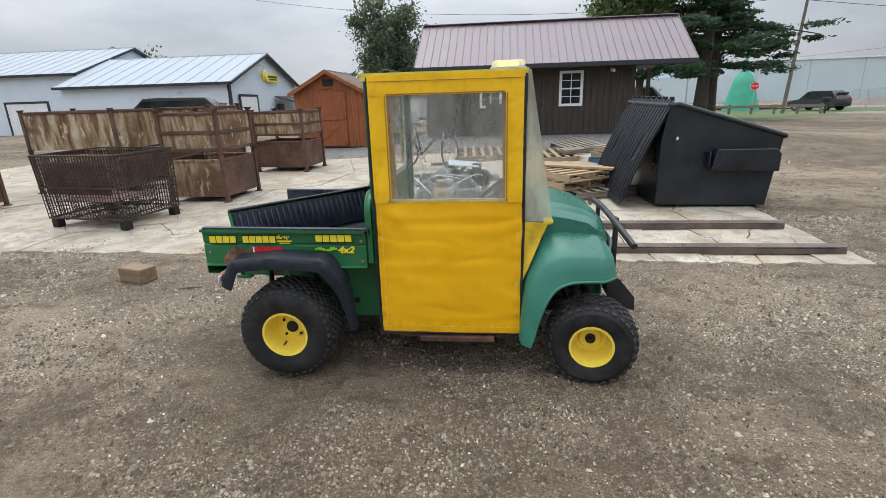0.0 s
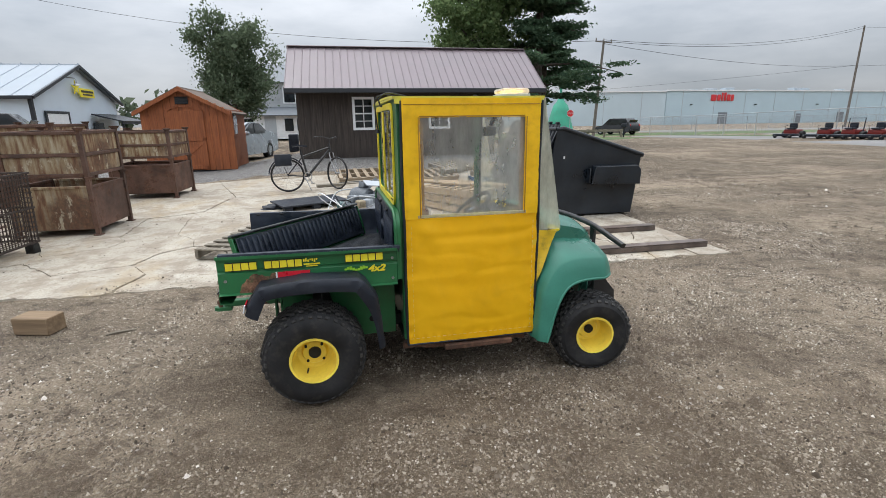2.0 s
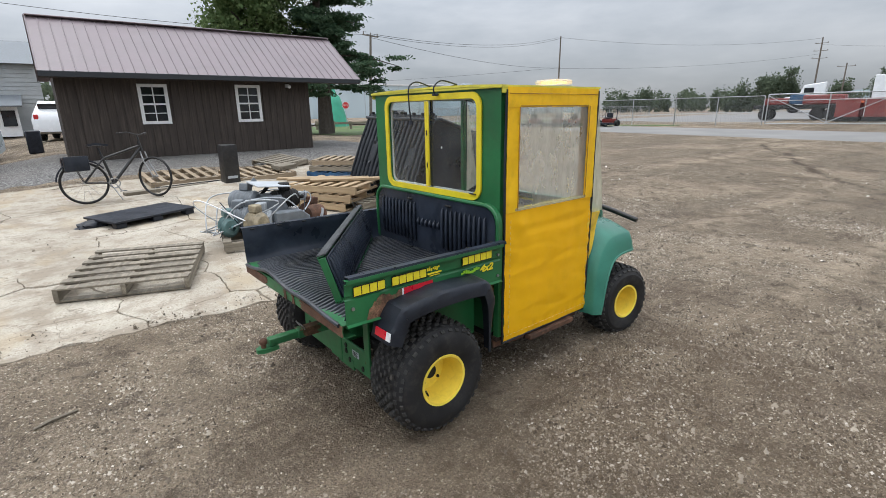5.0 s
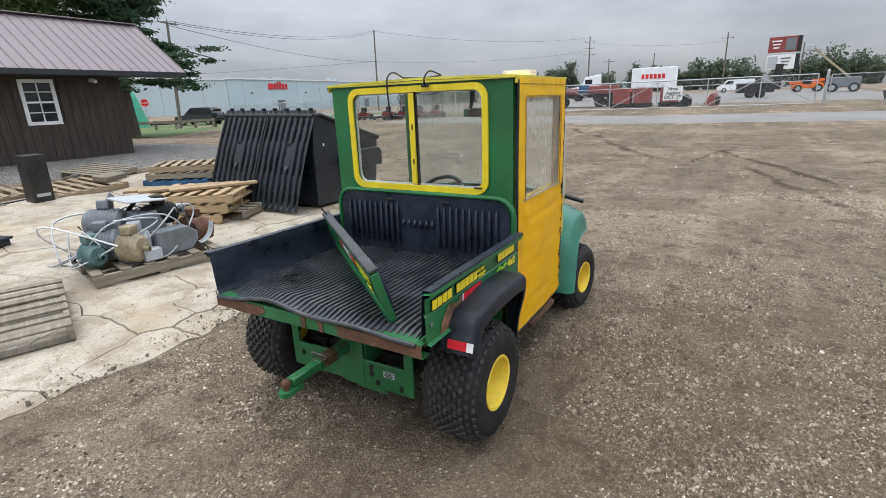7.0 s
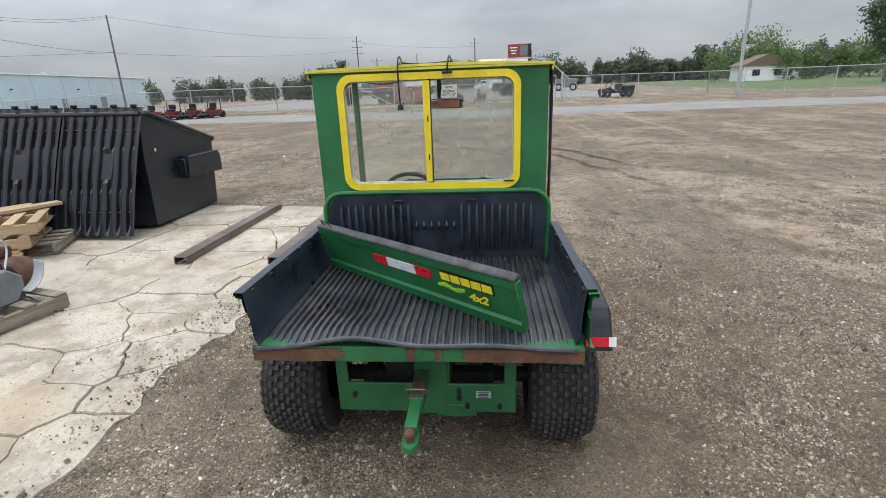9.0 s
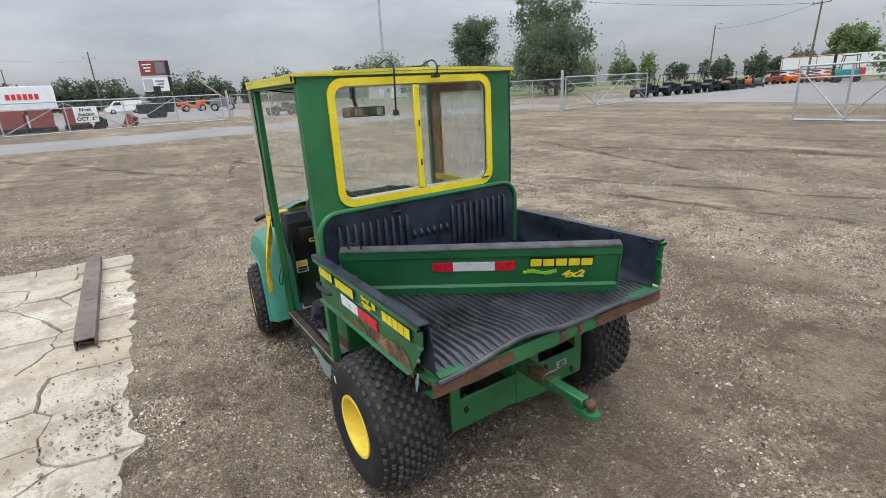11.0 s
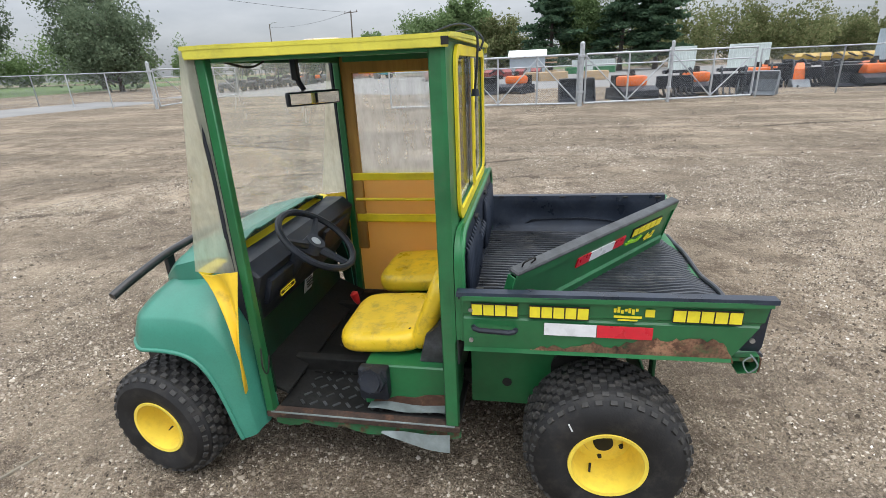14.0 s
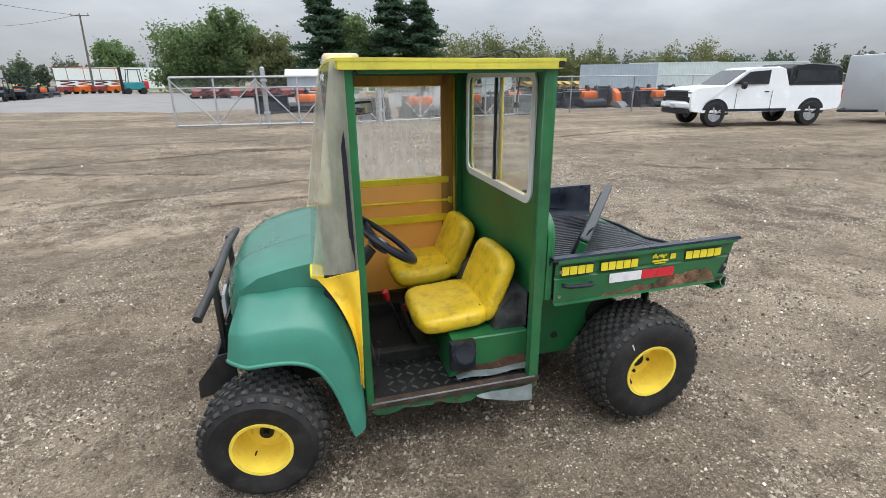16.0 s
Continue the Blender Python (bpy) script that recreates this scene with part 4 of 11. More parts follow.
for s in (-1, 1):
    bm = nb()
    si = 0 if s > 0 else 0.03
    box(bm, (-0.175, (0.575 - si) * s, 0.235), (0.80, 0.045, 0.030), bevel=0.005)
    part("sill", bm, M["grimyrust"], car, "grimy rusted door sill")
    bm = nb()
    rows = []
    for x in np.linspace(-0.575, 0.195, 40):
        low = 0.178 + 0.022 * noise.noise((x * 9, s, 0.3)) + 0.012 * noise.noise((x * 31, s, 0.7))
        rows.append([(x, (0.566 - si + 0.012 * f + 0.008 * noise.noise((x * 12, f, 2.0))) * s, 0.222 + (low - 0.222) * f) for f in (0, 0.35, 0.7, 1.0)])
    loft(bm, rows, 0.004)
    bmesh.ops.recalc_face_normals(bm, faces=bm.faces)
    part("sill_flange", bm, M["green_rusty"] if s > 0 else M["rust"], car, "torn and rusted sill flange")
    bm = nb()
    box(bm, (-0.175, (0.594 - si) * s, 0.2475), (0.76, 0.006, 0.008), bevel=0.002)
    part("sill_edge", bm, M["flap"], car, "bare worn edge of the sill")
bm = nb()
loft(bm, [[(-0.545 + 0.35 * t, 0.548 - 0.11 * u * (0.35 + 0.65 * math.sin(0.4 + t * 2.2)), 0.264 + 0.006 * math.sin(t * 9 + u * 2)) for t in np.linspace(0, 1, 9)] for u in np.linspace(0, 1, 4)], 0.003)
loft(bm, [[(-0.535 + 0.27 * t, 0.604 + 0.012 * u + 0.006 * math.sin(t * 6), 0.215 - 0.075 * u * (1 - t) ** 0.6 - 0.008 * t) for t in np.linspace(0, 1, 8)] for u in np.linspace(0, 1, 4)], 0.003)
part("bent_flap", bm, M["flap"], car, "bent grey sheet hanging over the sill")
bm = nb()
box(bm, (-0.12, -0.59, 0.185), (0.42, 0.05, 0.03), bevel=0.004)
part("step", bm, M["rust"], car, "rusted side step")
bm = nb()
loft(bm, [[(x, y, 0.252 + 0.006 * noise.noise((x * 14, y * 14, 0)) + max(0, 0.03 - (x + 0.56) * 0.2)) for x in np.linspace(-0.56, 0.14, 12)] for y in (0.02, 0.10, 0.18, 0.25, 0.31)], 0.006)
part("floor_mat", bm, M["grime"], car, "torn black rubber floor mat")
bm = nb()
plate(bm, [(-0.55, 0.25), (-0.17, 0.25), (-0.185, 0.44), (-0.55, 0.44)], "Y", 0.50, -1.0, 0.006)
part("seat_base", bm, M["green"], car, "green seat box with rusted lower edge")
bm = nb()
plate(bm, [(-0.545, 0.255), (-0.20, 0.255), (-0.21, 0.275), (-0.27, 0.285), (-0.31, 0.30), (-0.38, 0.297), (-0.43, 0.315), (-0.50, 0.32), (-0.545, 0.315)], "Y", 0.501, 0.003)
part("rust_patch", bm, M["rust"], car, "rusted strip along the seat box")
bm = nb()
box(bm, (-0.225, 0.515, 0.372), (0.12, 0.05, 0.14), bevel=0.012, seg=2)
part("filler_box", bm, M["black"], car, "black plastic fuel filler housing")
bm = nb()
cyl(bm, (-0.225, 0.53, 0.395), (-0.222, 0.560, 0.400), 0.058, 0.054, 8)
cyl(bm, (-0.222, 0.560, 0.400), (-0.221, 0.567, 0.402), 0.046, 0.043, 8)
part("fuel_cap", bm, M["black"], car, "black eight-sided fuel cap")
bm = nb()
plate(bm, [(-0.56, 0.442), (-0.40, 0.442), (-0.43, 0.56), (-0.50, 0.62), (-0.56, 0.62)], "Y", 0.46, -0.92)
part("engine_cover", bm, M["scuffed"], car, "dull black cover behind the seats")


def pad(bm, size, m, n=4.5, dish=0.0, seed=0.0):
    """A stuffed pad: a rounded block with a hollowed, wrinkled top."""
    r = bmesh.ops.create_cube(bm, size=2)
    bmesh.ops.subdivide_edges(bm, edges=list({e for v in r["verts"] for e in v.link_edges}), cuts=11, use_grid_fill=True)
    for v in bm.verts:
        if v.tag:
            continue
        v.tag = True
        p = v.co
        f = (abs(p.x) ** n + abs(p.y) ** n + abs(p.z) ** 3) ** (-1 / n)
        p = Vector((p.x * f, p.y * f, p.z * f))
        w = 0.05 * noise.noise((p.x * 2.5 + seed, p.y * 2.5, 1.0)) + 0.03 * noise.noise((p.x * 7 + seed, p.y * 3, 2.0))
        if p.z > 0:
            p.z += w - dish * max(0.0, 1 - p.x ** 2) * max(0.0, 1 - p.y ** 4)
        v.co = m @ Vector((p.x * size[0] / 2, p.y * size[1] / 2, p.z * size[2] / 2))
    return bm


def seat(y):
    """A bucket seat: cushion and backrest of yellow vinyl, split at the crease."""
    s = part("seat", pad(nb(), (0.37, 0.43, 0.11), Matrix.Translation((-0.225, y, 0.495)) @ Matrix.Rotation(radians(4), 4, "Y"), dish=0.25, seed=y), M["seat"], car, "worn yellow vinyl bucket seat, split at the crease", smooth=75)
    part("backrest", pad(nb(), (0.36, 0.41, 0.10), Matrix.Translation((-0.432, y, 0.615)) @ Matrix.Rotation(radians(68), 4, "Y"), dish=0.3, seed=y + 4), M["seat"], s, smooth=75)
    bm = nb()
    box(bm, (-0.24, y, 0.435), (0.24, 0.26, 0.03), bevel=0.006)
    part("seat_rail", bm, M["dark"], s)
    bm = nb()
    pts = [(-0.352 + 0.004 * math.sin(k * 2.1), y - 0.02 + 0.18 * k / 7, 0.535 + 0.012 * (k / 7) ** 2 + 0.003 * math.sin(k * 3)) for k in range(8)]
    tube(bm, pts, 0.004, 5)
    part("seat_tear", bm, M["dark"], s, "dark split in the vinyl")


seat(0.235)
seat(-0.335)

# gear lever
bm = nb()
tube(bm, curvy([(-0.04, -0.02, 0.25), (-0.01, -0.02, 0.36), (0.025, -0.02, 0.44)]), 0.007, 8)
lever = part("gear_lever", bm, M["blackpaint"], car)
bm = nb()
tube(bm, [(0.022, -0.02, 0.435), (0.030, -0.02, 0.455), (0.040, -0.018, 0.49), (0.044, -0.016, 0.50)], 0.018, 10, radii=[0.010, 0.018, 0.021, 0.008])
part("knob", bm, M["red"], lever, "red plastic knob")
bm = nb()
tube(bm, curvy([(-0.10, 0.02, 0.25), (-0.08, 0.03, 0.34), (-0.06, 0.04, 0.40)]), 0.006, 8)
lv2 = part("brake_lever", bm, M["blackpaint"], car)
bm = nb()
tube(bm, [(-0.061, 0.04, 0.395), (-0.055, 0.043, 0.415), (-0.05, 0.046, 0.432)], 0.013, 8, radii=[0.009, 0.014, 0.008])
part("knob", bm, M["red"], lv2, "small red knob")

# dashboard, fire wall, wheel
bm = nb()
plate(bm, [(0.26, 0.53), (0.33, 0.53), (0.33, 0.60), (0.30, 0.84), (0.20, 0.84), (0.15, 0.79), (0.20, 0.62)], "Y", 0.52, -1.04, 0.01)
dash = part("dashboard", bm, M["black"], car, "black moulded dashboard", loc=FRONT)
bm = nb()
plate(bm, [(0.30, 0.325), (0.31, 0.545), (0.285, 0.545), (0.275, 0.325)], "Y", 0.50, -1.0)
part("fire_wall", bm, M["footwell"], car, "green footwell panel, grime and shade in its colour", loc=FRONT)
bm = nb()
plate(bm, [(0.13, 0.248), (0.28, 0.31), (0.275, 0.33), (0.13, 0.258)], "Y", 0.50, -1.0)
part("toe_board", bm, M["grime"], car, "grimy black toe board", loc=FRONT)
bm = nb()
box(bm, (0.168, 0.33, 0.70), (0.03, 0.26, 0.12), Matrix.Rotation(radians(-20), 4, "Y"), 0.012, 2)
part("panel", bm, M["black"], dash)
part("panel", box(nb(), (0.178, -0.27, 0.70), (0.03, 0.34, 0.14), Matrix.Rotation(radians(-20), 4, "Y"), 0.012, 2), M["black"], dash)
bm = nb()
plate(bm, rrect(0.27, 0.41, 0.652, 0.684, 0.013, 4), "X", 0.147, -0.003)
bd = part("badge", bm, M["decalblack"], dash, "black badge with a thin yellow border")
bm = nb()
ring_plate(bm, rrect(0.274, 0.406, 0.656, 0.680, 0.011, 4), rrect(0.279, 0.401, 0.661, 0.675, 0.007, 4), "X", 0.1435, -0.001)
box(bm, (0.1432, 0.34, 0.668), (0.001, 0.06, 0.006))
part("badge_border", bm, M["decal"], bd)
for k in range(3):
    bm = nb()
    cyl(bm, (0.158, 0.22 - 0.05 * k, 0.735), (0.143, 0.22 - 0.05 * k, 0.74), 0.012, 0.010, 10)
    part("switch", bm, M["dark"], dash)
bm = nb()
box(bm, (0.262, -0.08, 0.52), (0.004, 0.09, 0.14), Matrix.Rotation(radians(-12), 4, "Y"))
part("warning_label", bm, M["lgrey"], dash, "pale safety label with small print")
bm = nb()
for k in range(7):
    box(bm, (0.258, -0.08 + (0.006 if k % 2 else 0), 0.56 - 0.013 * k), (0.004, 0.07 - (0.012 if k % 2 else 0), 0.006), Matrix.Rotation(radians(-12), 4, "Y"))
part("label_bars", bm, M["decalblack"], dash)
bm = nb()
plate(bm, rrect(0.40, 0.475, 0.43, 0.51, 0.004, 2), "X", 0.268, -0.004)
wl = part("side_label", bm, M["white"], car, "white and yellow warning label in the footwell", loc=FRONT)
for zz, hh, mm in ((0.49, 0.022, "decal"), (0.462, 0.012, "decalblack"), (0.445, 0.012, "decalblack")):
    part("label_bar", box(nb(), (0.2625, 0.4375, zz), (0.003, 0.06, hh)), M[mm], wl)
bm = nb()
tube(bm, [(0.21, 0.24, 0.68), (0.13, 0.243, 0.76), (0.085, 0.245, 0.81)], 0.03, 12, radii=[0.045, 0.032, 0.026])
col_ = part("steering_column", bm, M["black"], car, loc=FRONT)
WM = Matrix.Translation((0.040, 0.245, 0.835)) @ Matrix.Rotation(radians(-38), 4, "Y")
bm = nb()
ringp = [WM @ Vector((0.172 * math.cos(a), 0.172 * math.sin(a), 0.02)) for a in np.linspace(0, math.tau, 41)[:-1]]
rings = []
for k, p in enumerate(ringp):
    a = k * math.tau / 40
    cdir = (WM.to_3x3() @ Vector((math.cos(a), math.sin(a), 0)))
    up = WM.to_3x3() @ Vector((0, 0, 1))
    rings.append([p + cdir * (0.0145 * math.cos(b)) + up * (0.0145 * math.sin(b)) for b in np.linspace(0, math.tau, 9)[:-1]])
rings.append(rings[0])
loft(bm, rings, closed=True)
bmesh.ops.remove_doubles(bm, verts=bm.verts, dist=0.0005)
bmesh.ops.recalc_face_normals(bm, faces=bm.faces)
sw = part("steering_wheel", bm, M["black"], car, "black three-spoke steering wheel", loc=FRONT)
bm = nb()
for a in (radians(180), radians(62), radians(-62)):
    d = Vector((math.cos(a), math.sin(a), 0))
    tube(bm, [WM @ (d * 0.03 + Vector((0, 0, -0.012))), WM @ (d * 0.1 + Vector((0, 0, 0.0))), WM @ (d * 0.178 + Vector((0, 0, 0.018)))], 0.012, 6, radii=[0.022, 0.016, 0.012])
part("spoke", bm, M["black"], sw)
bm = nb()
cyl(bm, WM @ Vector((0, 0, -0.03)), WM @ Vector((0, 0, 0.012)), 0.052, 0.042, 20)
part("hub", bm, M["black"], sw)
bm = nb()
cyl(bm, WM @ Vector((0, 0, 0.012)), WM @ Vector((0, 0, 0.015)), 0.022, 0.02, 16)
part("hub_cap", bm, M["galv"], sw, "worn silver hub cap")

# hood and front mudguards
bm = nb()
st = [(0.30, 0.895, 0.47), (0.38, 0.885, 0.47), (0.47, 0.868, 0.465), (0.56, 0.843, 0.455), (0.63, 0.812, 0.435), (0.68, 0.775, 0.41), (0.712, 0.715, 0.385), (0.722, 0.62, 0.37), (0.712, 0.50, 0.355), (0.68, 0.40, 0.34)]
rows = []
for x, z, w in st:
    row = []
    for u in np.linspace(-1, 1, 27):
        au = abs(u)
        y = math.copysign(w * (min(au / 0.86, 1.0)), u)
        zz = z - 0.022 * au ** 2 - 0.075 * max(0, (au - 0.62) / 0.38) ** 2.0
        if au > 0.86:
            zz -= 0.17 * (au - 0.86) / 0.14
        zz += 0.010 * math.exp(-((au - 0.48) / 0.06) ** 2) - 0.006 * math.exp(-((au - 0.60) / 0.05) ** 2)
        xx = x - 0.05 * au ** 3 * (1 if x > 0.6 else 0.0)
        row.append((xx, y, zz))
    rows.append(row)
loft(bm, rows, -0.006)
bmesh.ops.recalc_face_normals(bm, faces=bm.faces)
part("hood", bm, M["hood"], car, "faded teal-green plastic hood", smooth=45, loc=FRONT)
for s in (-1, 1):
    bm = nb()
    lip = curvy([(0.690, 0.545, 0), (0.61, 0.540, 0), (0.53, 0.540, 0), (0.445, 0.530, 0), (0.375, 0.495, 0), (0.325, 0.42, 0), (0.288, 0.32, 0), (0.262, 0.22, 0), (0.245, 0.165, 0)], 4)
    brow = curvy([(0.675, 0.645, 0), (0.60, 0.660, 0), (0.51, 0.665, 0), (0.41, 0.660, 0), (0.325, 0.625, 0), (0.262, 0.54, 0), (0.224, 0.42, 0), (0.207, 0.28, 0), (0.20, 0.165, 0)], 4)
    top = curvy([(0.650, 0.700, 0), (0.59, 0.728, 0), (0.50, 0.742, 0), (0.40, 0.750, 0), (0.30, 0.715, 0), (0.235, 0.58, 0), (0.204, 0.44, 0), (0.193, 0.29, 0), (0.188, 0.165, 0)], 4)
    rows = [[(0.645, 0.36 * s, 0.69), (0.655, 0.40 * s, 0.685), (0.677, 0.50 * s, 0.635), (0.682, 0.53 * s, 0.60), (0.687, 0.54 * s, 0.548), (0.676, 0.52 * s, 0.545)]]
    for k in range(len(lip)):
        t = k / (len(lip) - 1)
        fr = 1 - 0.10 * max(0, 1 - t * 9)
        yl = (0.672 + 0.018 * smoothstep((t - 0.35) * 1.6)) * fr
        yb = (0.640 + 0.016 * smoothstep((t - 0.35) * 1.6)) * fr
        yt = 0.475 + 0.10 * smoothstep((t - 0.3) * 2.2)
        l_, b_, t_ = lip[k], brow[k], top[k]
        mx, mz = (l_.x + b_.x) / 2, (l_.y + b_.y) / 2
        rows.append([(t_.x, (yt - 0.08) * s, t_.y + 0.012), (t_.x, yt * s, t_.y), (b_.x, yb * s, b_.y), (mx, (yb + yl) / 2 * s + 0.006 * s, mz), (l_.x, yl * s, l_.y), (l_.x - 0.003, (yl - 0.025) * s, l_.y - 0.004)])
    fine = []
    for r in rows:
        fine.append([r[0], r[1]] + [tuple(Vector(r[1]).lerp(Vector(r[2]), f) + Vector((0, 0, 0.004 * math.sin(f * math.pi)))) for f in (0.33, 0.66, 0.96)] + [tuple(Vector(r[2]).lerp(Vector(r[3]), 0.12))] + [r[3], r[4], r[5]])
    loft(bm, fine, 0.004)
    bmesh.ops.recalc_face_normals(bm, faces=bm.faces)
    gm = part("mudguard", bm, M["hood"], car, "faded teal-green front mudguard", smooth=32, loc=FRONT)
    bm = nb()
    tube(bm, [(p.x - 0.002, (0.672 + 0.018 * float(smoothstep((k / (len(lip) - 1) - 0.35) * 1.6))) * (1 - 0.10 * max(0, 1 - k / (len(lip) - 1) * 9)) * s, p.y) for k, p in enumerate(lip)], 0.009, 8)
    part("rolled_edge", bm, M["hood"], gm, smooth=60)
    bm = nb()
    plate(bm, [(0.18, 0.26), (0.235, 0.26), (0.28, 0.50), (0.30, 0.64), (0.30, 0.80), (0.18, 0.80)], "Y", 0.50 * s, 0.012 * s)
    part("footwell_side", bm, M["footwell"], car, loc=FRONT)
bm = nb()
plate(bm, [(-0.30, 0.30), (0.30, 0.30), (0.33, 0.5), (-0.33, 0.5)], "X", 0.66, -0.02)
part("nose_panel", bm, M["hood"], car, loc=FRONT)
for s in (-1, 1):
    bm = nb()
    plate(bm, [(0.18 * s, 0.60), (0.29 * s, 0.595), (0.285 * s, 0.68), (0.19 * s, 0.69)], "X", 0.722, 0.012)
    part("headlight", bm, M["lgrey"], car, "clouded headlight", loc=FRONT)

# front bumper
bm = nb()
for s in (-1, 1):
    e = 0.575 if s > 0 else 0.60
    tube(bm, curvy([(0.735, 0, 0.795), (0.732, 0.15 * s, 0.793), (0.730, 0.28 * s, 0.788), (0.738, 0.40 * s, 0.768), (0.755, 0.5 * s, 0.740), (0.772, e * s, 0.712)], 5), 0.018, 12)
bumper = part("bumper_tube", bm, M["blackpaint"], car, "bent black tube bumper", loc=FRONT)
for s in (-1, 1):
    bm = nb()
    box(bm, (0.760, 0.25 * s, 0.58), (0.022, 0.05, 0.42), bevel=0.004)
    box(bm, (0.735, 0.25 * s, 0.37), (0.05, 0.05, 0.05), bevel=0.004)
    plate(bm, [(0.70, 0.47), (0.765, 0.46), (0.855, 0.35), (0.86, 0.27), (0.70, 0.30)], "Y", 0.40 * s, 0.006 * s)
    part("bumper_post", bm, M["blackpaint"], car, loc=FRONT)
bm = nb()
box(bm, (0.765, 0, 0.36), (0.02, 0.70, 0.12), Matrix.Rotation(radians(30), 4, 'Y'), 0.004)
for z in (0.55, 0.66):
    box(bm, (0.735, 0, z), (0.016, 0.54, 0.02), bevel=0.003)
part("bumper_bar", bm, M["blackpaint"], car, loc=FRONT)

# ---- cargo box ----
BX0, BX1, BT, BF = -1.535, -0.605, 0.825, 0.635


def letters(parent, text_w, x, z, h, y, s, n, gap=0.16):
    """A word drawn as plain blocks, one a letter, on a dark backing."""
    d = -s
    w = text_w / n
    h *= 1.18
    bm, bk = nb(), nb()
    for k in range(n):
        cx = x + d * (k + 0.5) * w
        box(bk, (cx, y, z), (w * 1.02, 0.0016, h * 1.2))
        box(bm, (cx, y + 0.0012 * s, z), (w * 0.88, 0.002, h * 0.96))
    part("lettering_shadow", bk, M["decalblack"], parent)
    part("lettering", bm, M["decal"], parent, "bold yellow lettering")


for s in (-1, 1):
    bm = nb()
    rows = []
    yo = 0.622 * s
    sec = [(0.012, BT), (-0.022, BT + 0.004), (-0.022, BT - 0.012), (0.0, BT - 0.016), (0.002, BT - 0.072), (0.008, BT - 0.078), (0.008, BT - 0.086), (0.002, BT - 0.092), (0.0, BT - 0.20), (-0.018, BT - 0.206)]
    for t in np.linspace(0, 1, 14):
        row = []
        for o, z in sec:
            x0 = BX0 + (max(0, (BT - z) - 0.06) * 0.6 if s > 0 else 0)
            x = x0 + (BX1 - x0) * t
            wave = 0.003 * noise.noise((x * 7, z * 9, s)) if s > 0 else 0
            row.append((x, yo - o * s + wave * s, z + 0.012 * (1 - t)))
        rows.append(row)
    loft(bm, rows)
    bmesh.ops.recalc_face_normals(bm, faces=bm.faces)
    side = part("box_side", bm, M["green"], car, "green steel bed side with rusted lower edge" if s > 0 else "green steel bed side")
    bm = nb()
    rp = [(-0.82, BT - 0.205), (-0.86, BT - 0.180), (-0.95, BT - 0.185), (-1.02, BT - 0.160), (-1.10, BT - 0.172), (-1.18, BT - 0.128), (-1.26, BT - 0.140), (-1.34, BT - 0.122), (-1.42, BT - 0.130), (-1.46, BT - 0.205)]
    if s < 0:
        rp = [(-1.06, BT - 0.2), (-1.09, BT - 0.15), (-1.16, BT - 0.135), (-1.24, BT - 0.092), (-1.30, BT - 0.105), (-1.36, BT - 0.088), (-1.42, BT - 0.14), (-1.44, BT - 0.2)]
    rag = []
    for a_, b_ in zip(rp, rp[1:]):
        for j in range(7):
            x_, z_ = a_[0] + (b_[0] - a_[0]) * j / 7, a_[1] + (b_[1] - a_[1]) * j / 7
            rag.append((x_, max(BT - 0.206, z_ + 0.016 * noise.noise((x_ * 55, z_ * 40, 3.1)) if z_ > BT - 0.2 else z_)))
    plate(bm, rag + [rp[-1]], "Y", 0.6235 * s, 0.0014 * s)
    part("rust_patch", bm, M["flakerust"], side, "flaking rust along the bottom edge")
    bm = nb()
    if s > 0:
        box(bm, (-0.955, 0.6265 * s, BT - 0.113), (0.165, 0.002, 0.044))
        part("reflective_tape", bm, M["whitetape"], side, "white reflective tape")
        bm = nb()
        box(bm, (-1.125, 0.6265 * s, BT - 0.113), (0.17, 0.002, 0.044))
        part("reflective_tape", bm, M["redtape"], side, "red reflective tape")
        letters(side, 0.155, -0.632, BT - 0.052, 0.034, 0.6265 * s, s, 4)
        letters(side, 0.19, -0.822, BT - 0.052, 0.034, 0.6265 * s, s, 5)
        letters(side, 0.20, -1.262, BT - 0.045, 0.034, 0.6265 * s, s, 5)
        bm = nb()
        tube(bm, [(-0.64, 0.632, BT - 0.115), (-0.645, 0.648, BT - 0.112), (-0.66, 0.652, BT - 0.116), (-0.76, 0.652, BT - 0.12), (-0.775, 0.648, BT - 0.118), (-0.78, 0.632, BT - 0.12)], 0.0095, 8)
        part("handle", bm, M["black"], side, "black bed release handle")
    else:
        box(bm, (-1.155, 0.6265 * s, BT - 0.110), (0.165, 0.002, 0.044))
        part("reflective_tape", bm, M["redtape"], side, "red reflective tape")
        bm = nb()
        box(bm, (-1.244, 0.6265 * s, BT - 0.110), (0.008, 0.002, 0.044))
        part("reflective_tape", bm, M["whitetape"], side, "sliver of white tape")
        letters(side, 0.158, -1.495, BT - 0.045, 0.034, 0.6265 * s, s, 4)
        letters(side, 0.193, -1.302, BT - 0.045, 0.034, 0.6265 * s, s, 5)
        letters(side, 0.205, -0.885, BT - 0.040, 0.034, 0.6265 * s, s, 5)
        bm = nb()
        for k in range(9):
            box(bm, (-0.885 + 0.014 * k, 0.6265 * s, BT - 0.102 + 0.006 * math.sin(k * 1.1)), (0.013, 0.002, 0.010 + 0.009 * math.sin(k * 0.75) ** 2))
        part("emblem", bm, M["limedecal"], side, "lime-green emblem")
        cu = bpy.data.curves.new("model_text", "FONT")
        cu.body, cu.size, cu.extrude, cu.offset, cu.shear = "4x2", 0.056, 0.0008, 0.0022, 0.25
        tx = new("model_lettering", cu)
        tx.data.materials.append(M["decal"])
